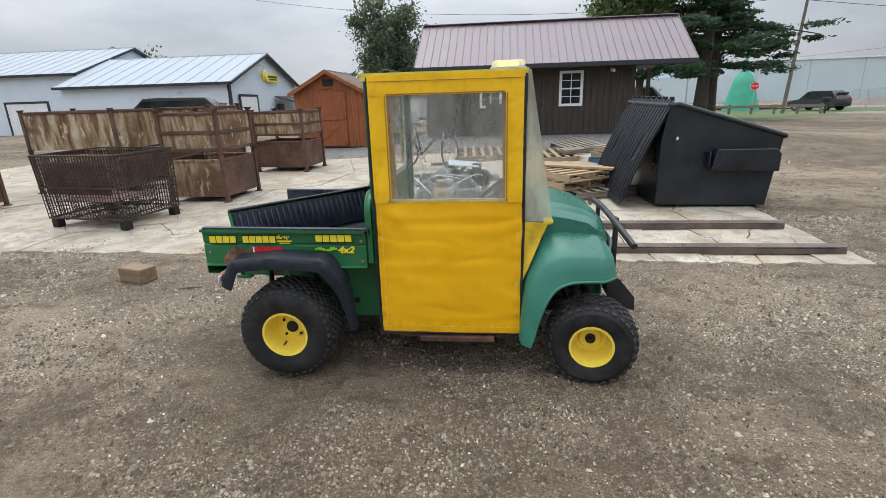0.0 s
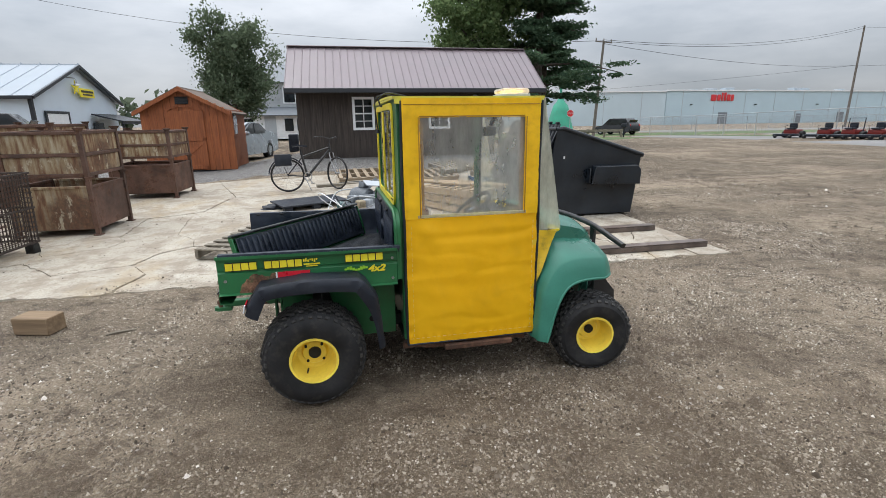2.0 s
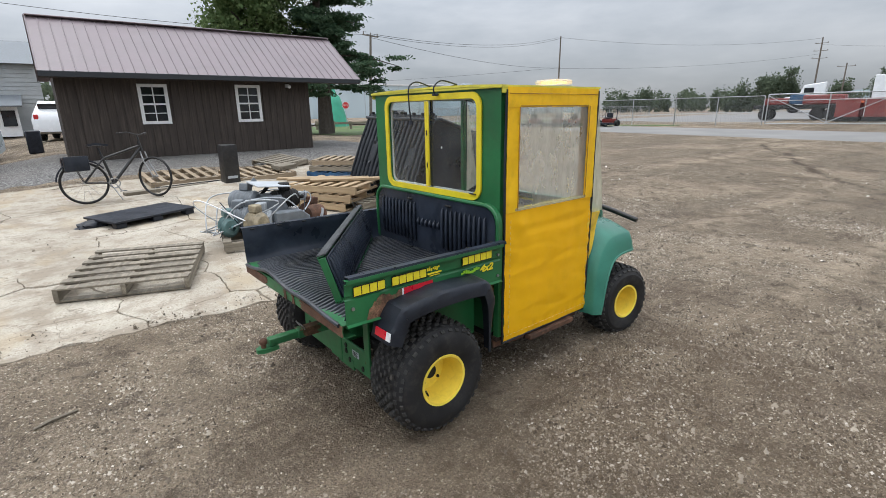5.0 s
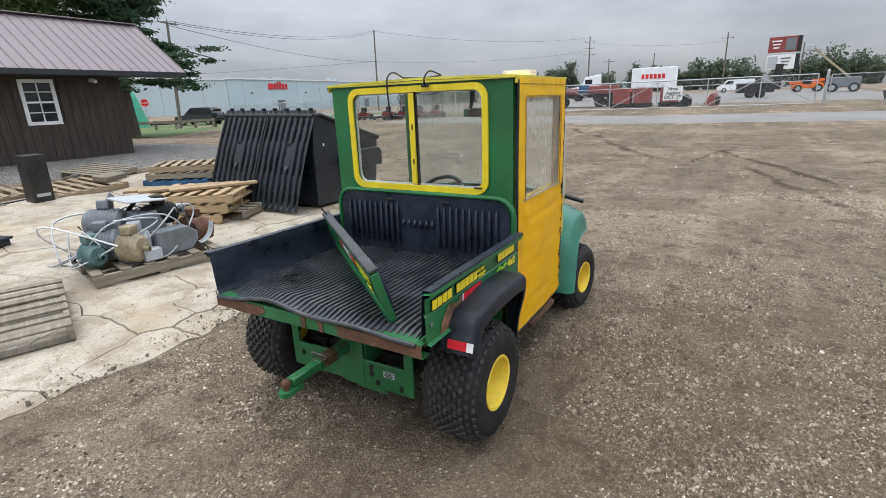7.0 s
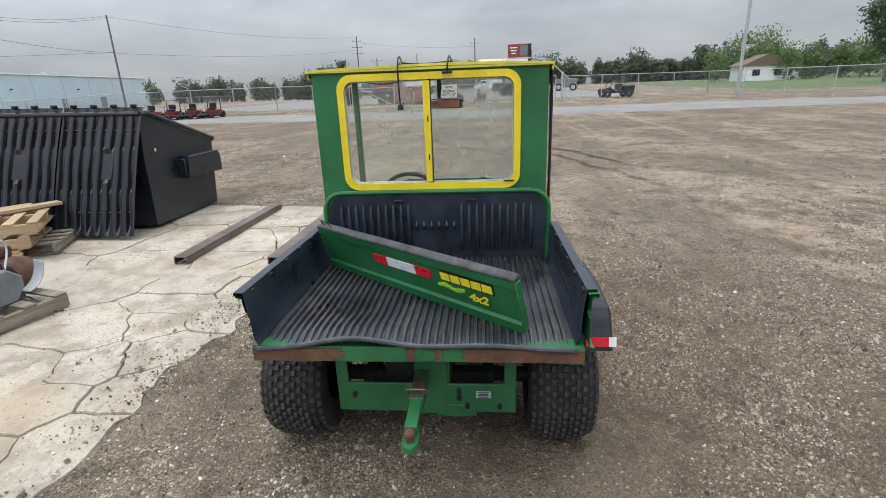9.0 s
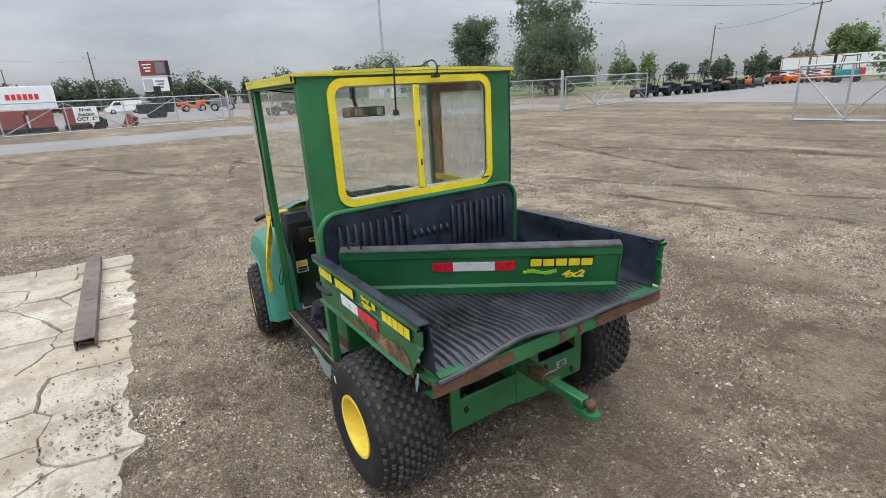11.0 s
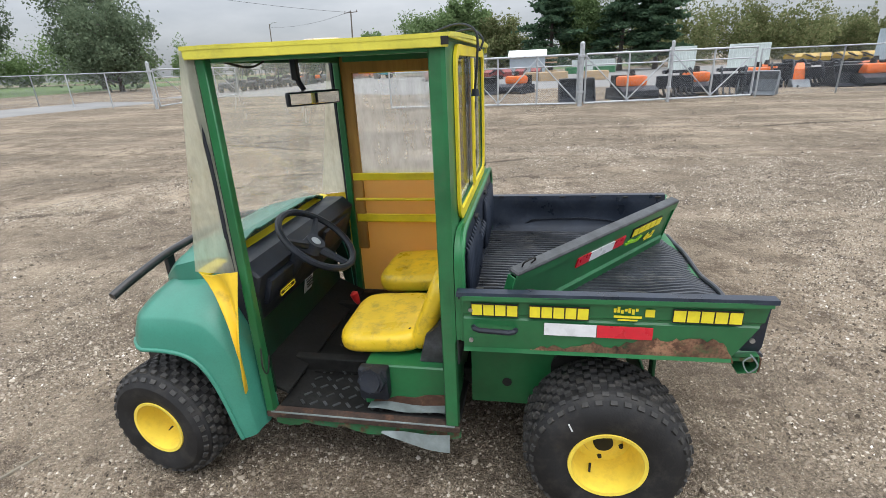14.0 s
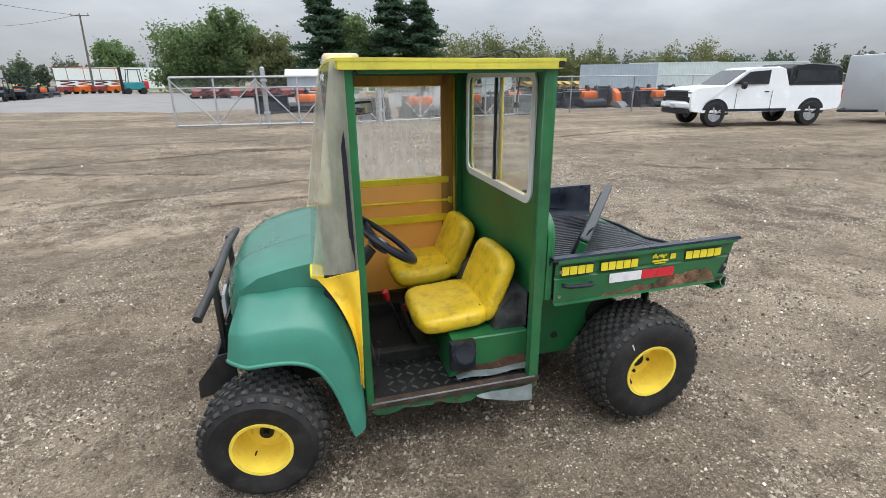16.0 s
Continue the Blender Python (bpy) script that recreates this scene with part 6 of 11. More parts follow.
for x0_, x1_, z0_, z1_ in ((-0.59, 0.146, 1.488, 1.582), (-0.59, -0.501, 0.972, 1.4885), (0.062, 0.146, 0.972, 1.4885)):
    rows = []
    for z in np.linspace(z0_, z1_, max(6, int((z1_ - z0_) / 0.02))):
        rows.append([(x, yb + 0.004 * noise.noise((x * 9, z * 9, 5)) + 0.0012 * math.sin(z * 62 + 3 * math.sin(z * 11)) * (z1_ - z0_ > 0.2) + 0.001 * math.sin(x * 70 + 2 * math.sin(x * 17)) * (z1_ - z0_ < 0.2), z) for x in np.linspace(x0_, x1_, max(6, int((x1_ - x0_) / 0.018)))])
    loft(bm, rows, 0.004)
bmesh.ops.recalc_face_normals(bm, faces=bm.faces)
part("door_border", bm, M["yband"], door, "stitched yellow vinyl border", smooth=60)
bm = nb()
box(bm, (-0.222, yb - 0.002, 0.985), (0.60, 0.006, 0.016), bevel=0.002)
part("window_hem", bm, M["vinylold"], door)
bm = nb()
rows = []
for z in np.linspace(0.975, 1.495, 10):
    rows.append([(x, yb + 0.002 + 0.005 * noise.noise((x * 5, z * 5, 3)), z) for x in np.linspace(-0.505, 0.07, 12)])
loft(bm, rows)
v_ = part("window_sheet", bm, M["vinyl"], door, "clear vinyl window", smooth=70)
v_.visible_shadow = False
bm = nb()
for x in (-0.596, 0.153):
    tube(bm, [(x + 0.003 * math.sin(z * 9), DY - 0.006, z) for z in np.linspace(0.26, 1.57, 14)], 0.007, 6)
tube(bm, [(-0.596, DY - 0.004, 0.258), (-0.2, DY - 0.004, 0.256), (0.153, DY - 0.004, 0.258)], 0.006, 6)
part("zip_edge", bm, M["black"], door, "black edge binding")
bm = nb()
box(bm, (-0.47, DY - 0.012, 0.882), (0.035, 0.008, 0.010), bevel=0.002)
part("pull", bm, M["dark"], door)
bm = nb()
for k in range(24):
    x = -0.57 + 0.03 * k
    box(bm, (x, DY - 0.020, 0.300), (0.018, 0.002, 0.002))
    if k < 22:
        box(bm, (-0.560, DY - 0.019, 0.32 + 0.029 * k), (0.002, 0.002, 0.016))
        box(bm, (0.120, DY - 0.019, 0.32 + 0.029 * k), (0.002, 0.002, 0.016))
part("stitching", bm, M["yback"], door)
bm = nb()
for c_, s_ in (((-0.222, yb - 0.0045, 1.494), (0.56, 0.003, 0.005)), ((-0.508, yb - 0.0045, 1.235), (0.005, 0.003, 0.51)), ((0.069, yb - 0.0045, 1.235), (0.005, 0.003, 0.51)), ((-0.222, yb - 0.0045, 1.552), (0.72, 0.003, 0.003))):
    box(bm, c_, s_, bevel=0.001)
part("seam", bm, M["yseam"], door, "darkened sewn seam round the window")
bm = nb()
iy = CR + 0.012
for c_, s_ in (((-0.515, iy, 1.06), (0.07, 0.022, 1.02)), ((0.085, iy, 1.06), (0.07, 0.022, 1.02)), ((-0.21, iy, 1.535), (0.62, 0.022, 0.085))):
    box(bm, c_, s_, bevel=0.004)
M["wood"] = planks_mat("stained_wood_frame", (0.42, 0.22, 0.05), (0.55, 0.32, 0.08), (6, 6, 0.6))
part("door_frame", bm, M["wood"], door, "varnished wooden door frame")
bm = nb()
for z, h_ in ((0.965, 0.04), (0.735, 0.045)):
    box(bm, (-0.21, iy + 0.009, z), (0.62, 0.014, h_), bevel=0.003)
part("door_rail", bm, M["ypaint"], door, "yellow cross rail")
bm = nb()
cyl(bm, (-0.52, iy + 0.03, 0.845), (0.09, iy + 0.03, 0.845), 0.008, seg=8)
box(bm, (-0.525, iy + 0.03, 0.845), (0.02, 0.03, 0.035), bevel=0.003)
part("lock_rod", bm, M["ypaint"], door)

# mirror and leads
bm = nb()
tube(bm, curvy([(0.17, 0.02, RT - 0.02), (0.165, 0.02, RT - 0.10), (0.14, 0.02, RT - 0.15)]), 0.012, 8)
box(bm, (0.17, 0.02, RT - 0.06), (0.03, 0.03, 0.10), bevel=0.005)
ma = part("mirror_arm", bm, M["black"], car)
bm = nb()
box(bm, (0.12, -0.02, RT - 0.185), (0.03, 0.26, 0.060), Matrix.Rotation(radians(-34), 4, "Z"), 0.012, 2)
part("mirror_shell", bm, M["black"], ma)
bm = nb()
box(bm, (0.12 - 0.0165 * math.cos(radians(34)), -0.02 + 0.0165 * math.sin(radians(34)), RT - 0.185), (0.004, 0.24, 0.046), Matrix.Rotation(radians(-34), 4, "Z"), 0.0015)
part("mirror_glass", bm, M["mirror"], ma)
bm = nb()
tube(bm, curvy([(-0.45, 0.155, RT + 0.035), (-0.55, 0.15, RT + 0.06), (-0.612, 0.15, RT + 0.03), (-0.615, 0.152, RT - 0.06), (-0.606, 0.15, RT - 0.155), (-0.606, 0.15, RT - 0.17)]), 0.0045, 6)
tube(bm, curvy([(-0.45, -0.10, RT + 0.035), (-0.56, -0.095, RT + 0.055), (-0.612, -0.09, RT + 0.02), (-0.605, -0.085, RT - 0.02)]), 0.0045, 6)
tube(bm, curvy([(-0.45, 0.155, RT + 0.035), (-0.40, 0.05, RT + 0.03), (-0.45, -0.10, RT + 0.035)]), 0.0045, 6)
lead = part("lead", bm, M["black"], car, "loose black electric lead")
bm = nb()
cyl(bm, (-0.606, 0.15, RT - 0.165), (-0.606, 0.15, RT - 0.19), 0.012, 0.017, 10)
part("plug", bm, M["black"], lead)
bm = nb()
box(bm, (-0.600, -0.085, RT - 0.022), (0.012, 0.05, 0.012), bevel=0.003)
part("plug", bm, M["black"], lead)
bm = nb()
tube(bm, curvy([(0.18, CL - 0.05, RT - 0.03), (0.17, 0.38, RT - 0.055), (0.18, 0.25, RT - 0.035)]), 0.004, 6)
part("wire", bm, M["dark"], car)
bm = nb()
tube(bm, curvy([(0.19, CL + 0.005, 0.55), (0.18, CL + 0.03, 0.48), (0.17, CL + 0.02, 0.45), (0.16, CL + 0.005, 0.52)]), 0.003, 6)
part("wire", bm, M["dark"], car)
bm = nb()
tube(bm, curvy([(-1.50, 0.63, 0.66), (-1.52, 0.645, 0.63), (-1.50, 0.64, 0.60), (-1.485, 0.63, 0.63), (-1.505, 0.635, 0.655)]), 0.0024, 6)
part("twine", bm, M["flap"], car, "knot of pale twine")

# ---- the tailgate lying in the bed ----
tg_a, tg_b = Vector((-0.725, 0.537)), Vector((-1.464, -0.40))
td = (tg_b - tg_a).normalized()
TL = (tg_b - tg_a).length
tz = math.degrees(math.atan2(td.y, td.x))
gate = thing("tailgate", "loose green tailgate standing crosswise in the bed", "tailgate", CARM @ Matrix.Translation((tg_a.x, tg_a.y, BF + 0.018)) @ Matrix.Rotation(radians(tz), 4, "Z") @ Matrix.Rotation(radians(17), 4, "X"))
bm = nb()
rows = []
for x in np.linspace(0, TL, 10):
    rows.append([(x, 0.03, 0.0), (x, 0.0, 0.0), (x, 0.0, 0.035), (x, 0.010, 0.045), (x, 0.010, 0.19), (x, 0.0, 0.20), (x, 0.0, 0.232), (x, 0.03, 0.232)])
loft(bm, rows, 0.003)
bmesh.ops.recalc_face_normals(bm, faces=bm.faces)
part("panel", bm, M["green"], gate, "green pressed steel panel")
bm = nb()
box(bm, (TL / 2, 0.032, 0.115), (TL * 0.97, 0.010, 0.21), bevel=0.004)
lb = part("gate_liner", bm, M["liner"], gate, "ribbed black plastic lining")
bm = nb()
box(bm, (TL / 2, 0.018, 0.238), (TL, 0.046, 0.016), bevel=0.006)
part("gate_cap", bm, M["scuffed"], gate, "scuffed black plastic cap")
for k in range(28):
    bm = nb()
    x = 0.05 + (TL - 0.1) * k / 27
    tube(bm, [(x, 0.036, 0.03), (x, 0.040, 0.05), (x, 0.041, 0.12), (x, 0.040, 0.19), (x, 0.036, 0.212)], 0.010, 6, radii=[0.002, 0.010, 0.012, 0.010, 0.002])
    part("gate_rib", bm, M["liner"], gate, smooth=60)
for a, b, mm, lab in ((0.40, 0.49, M["redtape"], "red reflective tape"), (0.49, 0.67, M["whitetape"], "white reflective tape"), (0.67, 0.76, M["redtape"], "red reflective tape")):
    bm = nb()
    box(bm, ((a + b) / 2, 0.0045, 0.145), (b - a, 0.006, 0.044))
    part("reflective_tape", bm, mm, gate, lab)
bm, bk = nb(), nb()
for k in range(5):
    box(bk, (0.845 + 0.053 * k, 0.0050, 0.160), (0.054, 0.006, 0.048))
    box(bm, (0.845 + 0.053 * k, 0.0030, 0.160), (0.046, 0.006, 0.036))
part("lettering_shadow", bk, M["decalblack"], gate)
part("lettering", bm, M["decal"], gate, "bold yellow lettering")
bm = nb()
for k in range(8):
    box(bm, (0.80 + 0.018 * k, 0.0040, 0.108 + 0.006 * math.sin(k)), (0.017, 0.006, 0.010 + 0.008 * math.sin(k * 0.8) ** 2))
part("emblem", bm, M["limedecal"], gate, "lime-green emblem")
cu = bpy.data.curves.new("gate_model_text", "FONT")
cu.body, cu.size, cu.extrude, cu.offset, cu.shear = "4x2", 0.056, 0.0008, 0.0022, 0.25
tx = new("model_lettering", cu)
tx.data.materials.append(M["decal"])
tx.parent = gate
tx.matrix_basis = Matrix.Translation((0.955, -0.0005, 0.082)) @ Matrix.Rotation(radians(90), 4, "X") @ Matrix.Diagonal((1.1, 0.9, 1, 1))
bm = nb()
tube(bm, curvy([(0.05, 0.02, 0.24), (0.04, 0.01, 0.27), (0.07, 0.0, 0.285), (0.10, 0.01, 0.262), (0.09, 0.02, 0.24)]), 0.003, 6)
part("wire_loop", bm, M["dark"], gate)
for x in (0.0, TL):
    part("gate_end", box(nb(), (x, 0.016, 0.115), (0.006, 0.034, 0.22), bevel=0.002), M["green"], gate)

# ---- wood and rust for the yard ----
M["fresh"] = planks_mat("fresh_pallet_wood", (0.44, 0.315, 0.185), (0.58, 0.44, 0.28))
M["weathered"] = planks_mat("weathered_pallet_wood", (0.22, 0.19, 0.145), (0.38, 0.335, 0.265))
M["worntan"] = planks_mat("worn_tan_pallet_wood", (0.32, 0.245, 0.165), (0.45, 0.36, 0.25))
M["cabin"] = planks_mat("dark_stained_boards", (0.045, 0.034, 0.028), (0.10, 0.078, 0.064), (9, 9, 0.5), 0.75, 0.3)
M["shedwood"] = planks_mat("orange_stained_siding", (0.30, 0.085, 0.025), (0.40, 0.13, 0.04), (9, 9, 0.5), 0.6, 0.15)
M["roofmetal"] = worn("dull_purple_roof_metal", (0.215, 0.175, 0.19), 0.45, vary=0.1, scale=1.2, dirt=0.12, bump=0.05)
M["shingle"] = worn("brown_shingle", (0.16, 0.12, 0.095), 0.9, vary=0.25, scale=5, grain=40, bump=0.5)
q = Mat("rusted_bin_steel")
info = q.node("ShaderNodeObjectInfo")
run = q.noise(3.2, 7, 0.62, stretch=(3.2, 3.2, 0.5))
blot = q.noise(2.3, 8, 0.68)
col = q.ramp(run, [(0.30, (0.075, 0.034, 0.020)), (0.42, (0.170, 0.085, 0.042)), (0.52, (0.33, 0.245, 0.140)), (0.64, (0.50, 0.44, 0.31))])
col = q.mix(q.step(q.mix(0.3, q.noise(1.1, 6, 0.62), run), 0.47, 0.56, 0.0, 0.88), col, q.ramp(q.noise(30, 5), [(0.3, (0.040, 0.019, 0.012)), (0.6, (0.115, 0.050, 0.026)), (0.8, (0.21, 0.105, 0.05))]))
col = q.mix(q.step(q.noise(4.0, 6, 0.7, stretch=(2.0, 2.0, 0.8)), 0.57, 0.63, 0.0, 0.8), col, (0.56, 0.50, 0.36))
col = q.mix(q.step(info.outputs["Random"], 0.0, 1.0, 0.0, 0.3), col, (0.10, 0.048, 0.028))
q.set(Base_Color=col, Roughness=0.75)
q.bump(blot, 0.4, 0.004)
M["binrust"] = q.m
M["binbrown"] = worn("brown_rusted_steel", (0.115, 0.058, 0.038), 0.75, vary=0.4, scale=3.0, grain=60, rust=0.7, rust_at=0.52, dirt=0.3)
M["wire"] = worn("rusty_wire", (0.045, 0.03, 0.023), 0.8, vary=0.3, scale=9)
M["bin"] = worn("black_dumpster_paint", (0.010, 0.015, 0.022), 0.33, vary=0.25, scale=2.5, dirt=0.10)
M["lid"] = worn("black_lid_plastic", (0.009, 0.012, 0.017), 0.34, vary=0.25, scale=3, dirt=0.05)
M["lid"].node_tree.nodes["Principled BSDF"].inputs["Specular IOR Level"].default_value = 0.35
M["bluepallet"] = worn("blue_pallet_paint", (0.02, 0.09, 0.2), 0.7, vary=0.3, scale=7)
M["siding"] = worn("white_metal_siding", (0.62, 0.70, 0.78), 0.45, vary=0.04, scale=0.6, dirt=0.06, bump=0.02)
M["sidingroof"] = worn("white_metal_roof", (0.31, 0.355, 0.40), 0.4, vary=0.04, scale=0.5, dirt=0.1)
M["darktrim"] = plain("dark_trim", (0.02, 0.024, 0.03), 0.5)
M["silver"] = worn("silver_car_paint", (0.36, 0.39, 0.41), 0.25, metal=0.4, vary=0.06, scale=2, dirt=0.05)
M["carwhite"] = worn("white_car_paint", (0.76, 0.78, 0.8), 0.22, vary=0.03, scale=2, dirt=0.05, bump=0.02)
M["carblack"] = worn("black_car_paint", (0.012, 0.013, 0.015), 0.18, vary=0.1, scale=2, dirt=0.05, bump=0.02)
M["chrome"] = plain("chrome", (0.6, 0.6, 0.62), 0.15, 0.95)
M["housegrey"] = worn("grey_house_siding", (0.40, 0.42, 0.43), 0.7, vary=0.08, scale=1)

# ---- timbers on the slab, block, sticks ----


def beam(x0, x1, y, w, h, yaw=0, name="steel_beam", mat="beamsteel", label="rusty brown steel channel lying on the concrete"):
    ob = thing(name, label, "beam", on_ground((x0 + x1) / 2, y, yaw, 0.014), "beams on the pad")
    bm = nb()
    L_ = (x1 - x0) / 2
    box(bm, (0, 0, h - 0.006), (2 * L_, w, 0.012), bevel=0.003)
    part("web", bm, M[mat], ob)
    for s in (-1, 1):
        bm = nb()
        box(bm, (0, s * (w / 2 - 0.006), h / 2 - 0.008), (2 * L_, 0.012, h - 0.016), bevel=0.003)
        part("flange", bm, M[mat], ob)


M["beamsteel"] = worn("dull_brown_steel", (0.115, 0.085, 0.07), 0.5, vary=0.3, scale=5, grain=70, rust=0.5, rust_at=0.6, dirt=0.3)
beam(1.08, 3.40, 4.74, 0.125, 0.075, yaw=0.9)
beam(1.03, 3.31, 5.65, 0.13, 0.075, yaw=0.9)
bm = nb()
box(bm, (0, 0, 0.068), (0.29, 0.17, 0.135), bevel=0.006)
M["brownblock"] = planks_mat("brown_timber", (0.23, 0.155, 0.09), (0.34, 0.25, 0.155))
tagged(part("wood_block", bm, M["brownblock"], None, loc=on_ground(-3.24, 3.79, -16)), "short squared timber block on the gravel", "wood block")
for x, y, a, ln in ((1.35, 3.78, 70, 0.11), (-2.6, 3.6, 20, 0.10), (2.6, 3.3, 130, 0.12)):
    bm = nb()
    tube(bm, [(-ln, 0, 0.008), (-ln * 0.3, 0.008, 0.012), (ln, 0, 0.008)], 0.009, 6, radii=[0.006, 0.010, 0.005])
    tagged(part("stick", bm, M["weathered"], None, loc=on_ground(x, y, a)), "short dark stick lying on the gravel", "stick")

# ---- pallets ----


def pallet(x, y, rz, w=1.2, d=1.0, mat="weathered", dz=0.014, label="weathered grey wooden pallet on the concrete", gaps=7, group="pallets", missing=()):
    ob = thing("pallet", label, "pallet", on_ground(x, y, rz, dz), group)
    rd = random.Random(int(x * 100 + y * 31))
    for k in range(3):
        bm = nb()
        box(bm, (0, (-1 + k) * (d / 2 - 0.02), 0.065), (w, 0.038, 0.09), bevel=0.003)
        part("stringer", bm, M[mat], ob)
    for k in range(gaps):
        if k in missing:
            continue
        bm = nb()
        box(bm, (-w / 2 + 0.05 + (w - 0.1) * k / (gaps - 1), 0, 0.119), (0.088, d, 0.016), Matrix.Rotation(radians(rd.uniform(-1.2, 1.2)), 4, "Z"), 0.002)
        p = part("deck_board", bm, M[mat], ob)
    for k in range(3):
        bm = nb()
        box(bm, ((-1 + k) * (w / 2 - 0.06), 0, 0.011), (0.088, d, 0.016), bevel=0.002)
        part("bottom_board", bm, M[mat], ob)
    return ob


pallet(-1.90, 5.95, 71, 1.22, 1.02)
pallet(-0.40, 6.52, -12, 1.15, 1.0, gaps=6, label="old wooden pallet under a heap of scrap motors")
for k in range(3):
    pallet(1.12 + 0.03 * k, 7.98 - 0.05 * k, -62 + 3 * k, 1.2, 1.0, "fresh", 0.014 + 0.13 * k, "fresh pine pallet in a stack", group="stacked pallets")
pallet(1.55, 7.75, 25, 1.1, 0.9, "weathered", 0.014, "weathered pallet half under the dumpster lids")
for k in range(3):
    pallet(2.80 + 0.05 * k, 10.95, -55 + 6 * k, 1.2, 1.0, ("bluepallet", "weathered", "worntan")[k], 0.014 + 0.13 * k, ("blue painted pallet", "weathered pallet", "pale wooden pallet")[k] + " in a stack by the gravel", group="stacked pallets")
pallet(1.15, 11.75, 8, 1.35, 1.0, "worntan", 0.014, "worn tan pallet lying flat")
pallet(-0.35, 12.05, 5, 1.35, 1.0, "worntan", 0.014, "worn tan pallet lying flat")
pallet(2.0, 12.6, 30, 1.0, 0.9, "weathered", 0.03, "weathered pallet on the grey stone")
for k, (x, y, a, ln) in enumerate(((1.1, 8.0, -28, 1.3), (1.3, 7.75, -26, 1.15), (0.95, 8.2, -31, 1.2))):
    bm = nb()
    box(bm, (0, 0, 0.02), (ln, 0.14, 0.035), bevel=0.003)
    tagged(part("board", bm, M["fresh"], None, loc=on_ground(x, y, a, 0.41)), "fresh pale board lying on a pallet stack", "board", "loose boards")
bm = nb()
box(bm, (0, 0, 0.03), (1.5, 0.16, 0.06), bevel=0.004)
tagged(part("board", bm, M["weathered"], None, loc=on_ground(-0.75, 11.2, 12, 0.014)), "grey plank lying on the concrete", "board", "loose boards")
bm = nb()
box(bm, (0, 0, 0.05), (0.5, 0.3, 0.1), bevel=0.01)
tagged(part("board", bm, M["weathered"], None, loc=on_ground(1.75, 11.7, 20, 0.145)), "short grey offcuts on a pallet", "board", "loose boards")

# black plastic pallet with a cloth
bp = thing("plastic_pallet", "thin black plastic pallet lying on the concrete", "pallet", on_ground(-1.5, 8.75, 24, 0.014))
bm = nb()
box(bm, (0, 0, 0.085), (1.2, 0.75, 0.03), bevel=0.006)
part("deck", bm, M["black"], bp)
for x in (-0.5, 0, 0.5):
    for y in (-0.3, 0.3):
        bm = nb()
        box(bm, (x, y, 0.035), (0.14, 0.12, 0.07), bevel=0.01)
        part("foot", bm, M["black"], bp)
bm = nb()
bmesh.ops.create_icosphere(bm, subdivisions=3, radius=1)
for v in bm.verts:
    f = 1 + 0.35 * noise.noise(v.co * 2.3) + 0.2 * noise.noise(v.co * 6)
    v.co = Vector((v.co.x * 0.2 * f, v.co.y * 0.12 * f, max(-0.02, v.co.z * 0.07 * f)))
tagged(part("cloth", bm, M["black"], None, smooth=60, loc=on_ground(-2.1, 8.62, 20, 0.03)), "crumpled black cloth on the concrete", "cloth")

# ---- scrap heap on the pallet ----
SC = on_ground(-0.40, 6.52, -12, 0.145) @ Matrix.Diagonal((0.98, 1.05, 1.12, 1))


def scrap(name, label, cat, x, y, z, rot, build, mat):
    bm = nb()
    build(bm)
    ob = part(name, bm, M[mat], None, loc=SC @ Matrix.Translation((x, y, z)) @ Euler([radians(a) for a in rot]).to_matrix().to_4x4())
    return tagged(ob, label, cat, "scrap on the pallet")


def motor(bm, r=0.13, ln=0.34):
    lathe(bm, [(0.02, -ln / 2 - 0.07), (0.02, -ln / 2), (r * 0.75, -ln / 2), (r, -ln / 2 + 0.03)] + [(r + (0.008 if k % 2 else 0), -ln / 2 + 0.04 + (ln - 0.08) * k / 16) for k in range(17)] + [(r, ln / 2 - 0.03), (r * 0.75, ln / 2), (0.001, ln / 2)], "Y", 20)
    box(bm, (0, 0, r + 0.04), (0.1, 0.12, 0.08), bevel=0.01)


scrap("electric_motor", "dull grey-green electric motor on a pallet", "motor", -0.36, -0.08, 0.13, (0, 0, 60), lambda b: motor(b, 0.13, 0.3), "grey")
scrap("electric_motor", "tan ribbed electric motor on a pallet", "motor", -0.12, -0.22, 0.12, (0, 0, 70), lambda b: motor(b, 0.115, 0.26), "lgrey")
scrap("electric_motor", "dark electric motor on a pallet", "motor", 0.20, 0.02, 0.30, (0, 0, 100), lambda b: motor(b, 0.095, 0.34), "dark")
scrap("electric_motor", "rusty brown motor at the pallet's end", "motor", 0.52, 0.05, 0.11, (0, 10, 30), lambda b: motor(b, 0.10, 0.3), "rust")
scrap("electric_motor", "grey electric motor on a pallet", "motor", -0.10, 0.22, 0.13, (0, 0, 10), lambda b: motor(b, 0.12, 0.3), "grey")


def housing(bm):
    plate(bm, [(-0.16, 0), (0.16, 0), (0.16, 0.22), (0.08, 0.36), (-0.08, 0.36), (-0.16, 0.26)], "Y", -0.14, 0.28, 0.012)


scrap("machine_housing", "tall grey sheet-metal machine housing", "machine part", 0.02, 0.0, 0.0, (0, 0, 20), housing, "grey")
scrap("metal_sheet", "pale grey metal sheet lying on the scrap", "metal sheet", 0.02, 0.0, 0.47, (4, 6, 18), lambda b: box(b, (0, 0, 0), (0.42, 0.32, 0.012), bevel=0.003), "lgrey")


def guard(bm):
    plate(bm, [(-0.22, 0.0), (0.12, 0.0), (0.2, 0.08), (0.2, 0.15), (0.1, 0.22), (-0.22, 0.22)], "Y", -0.07, 0.14, 0.01)


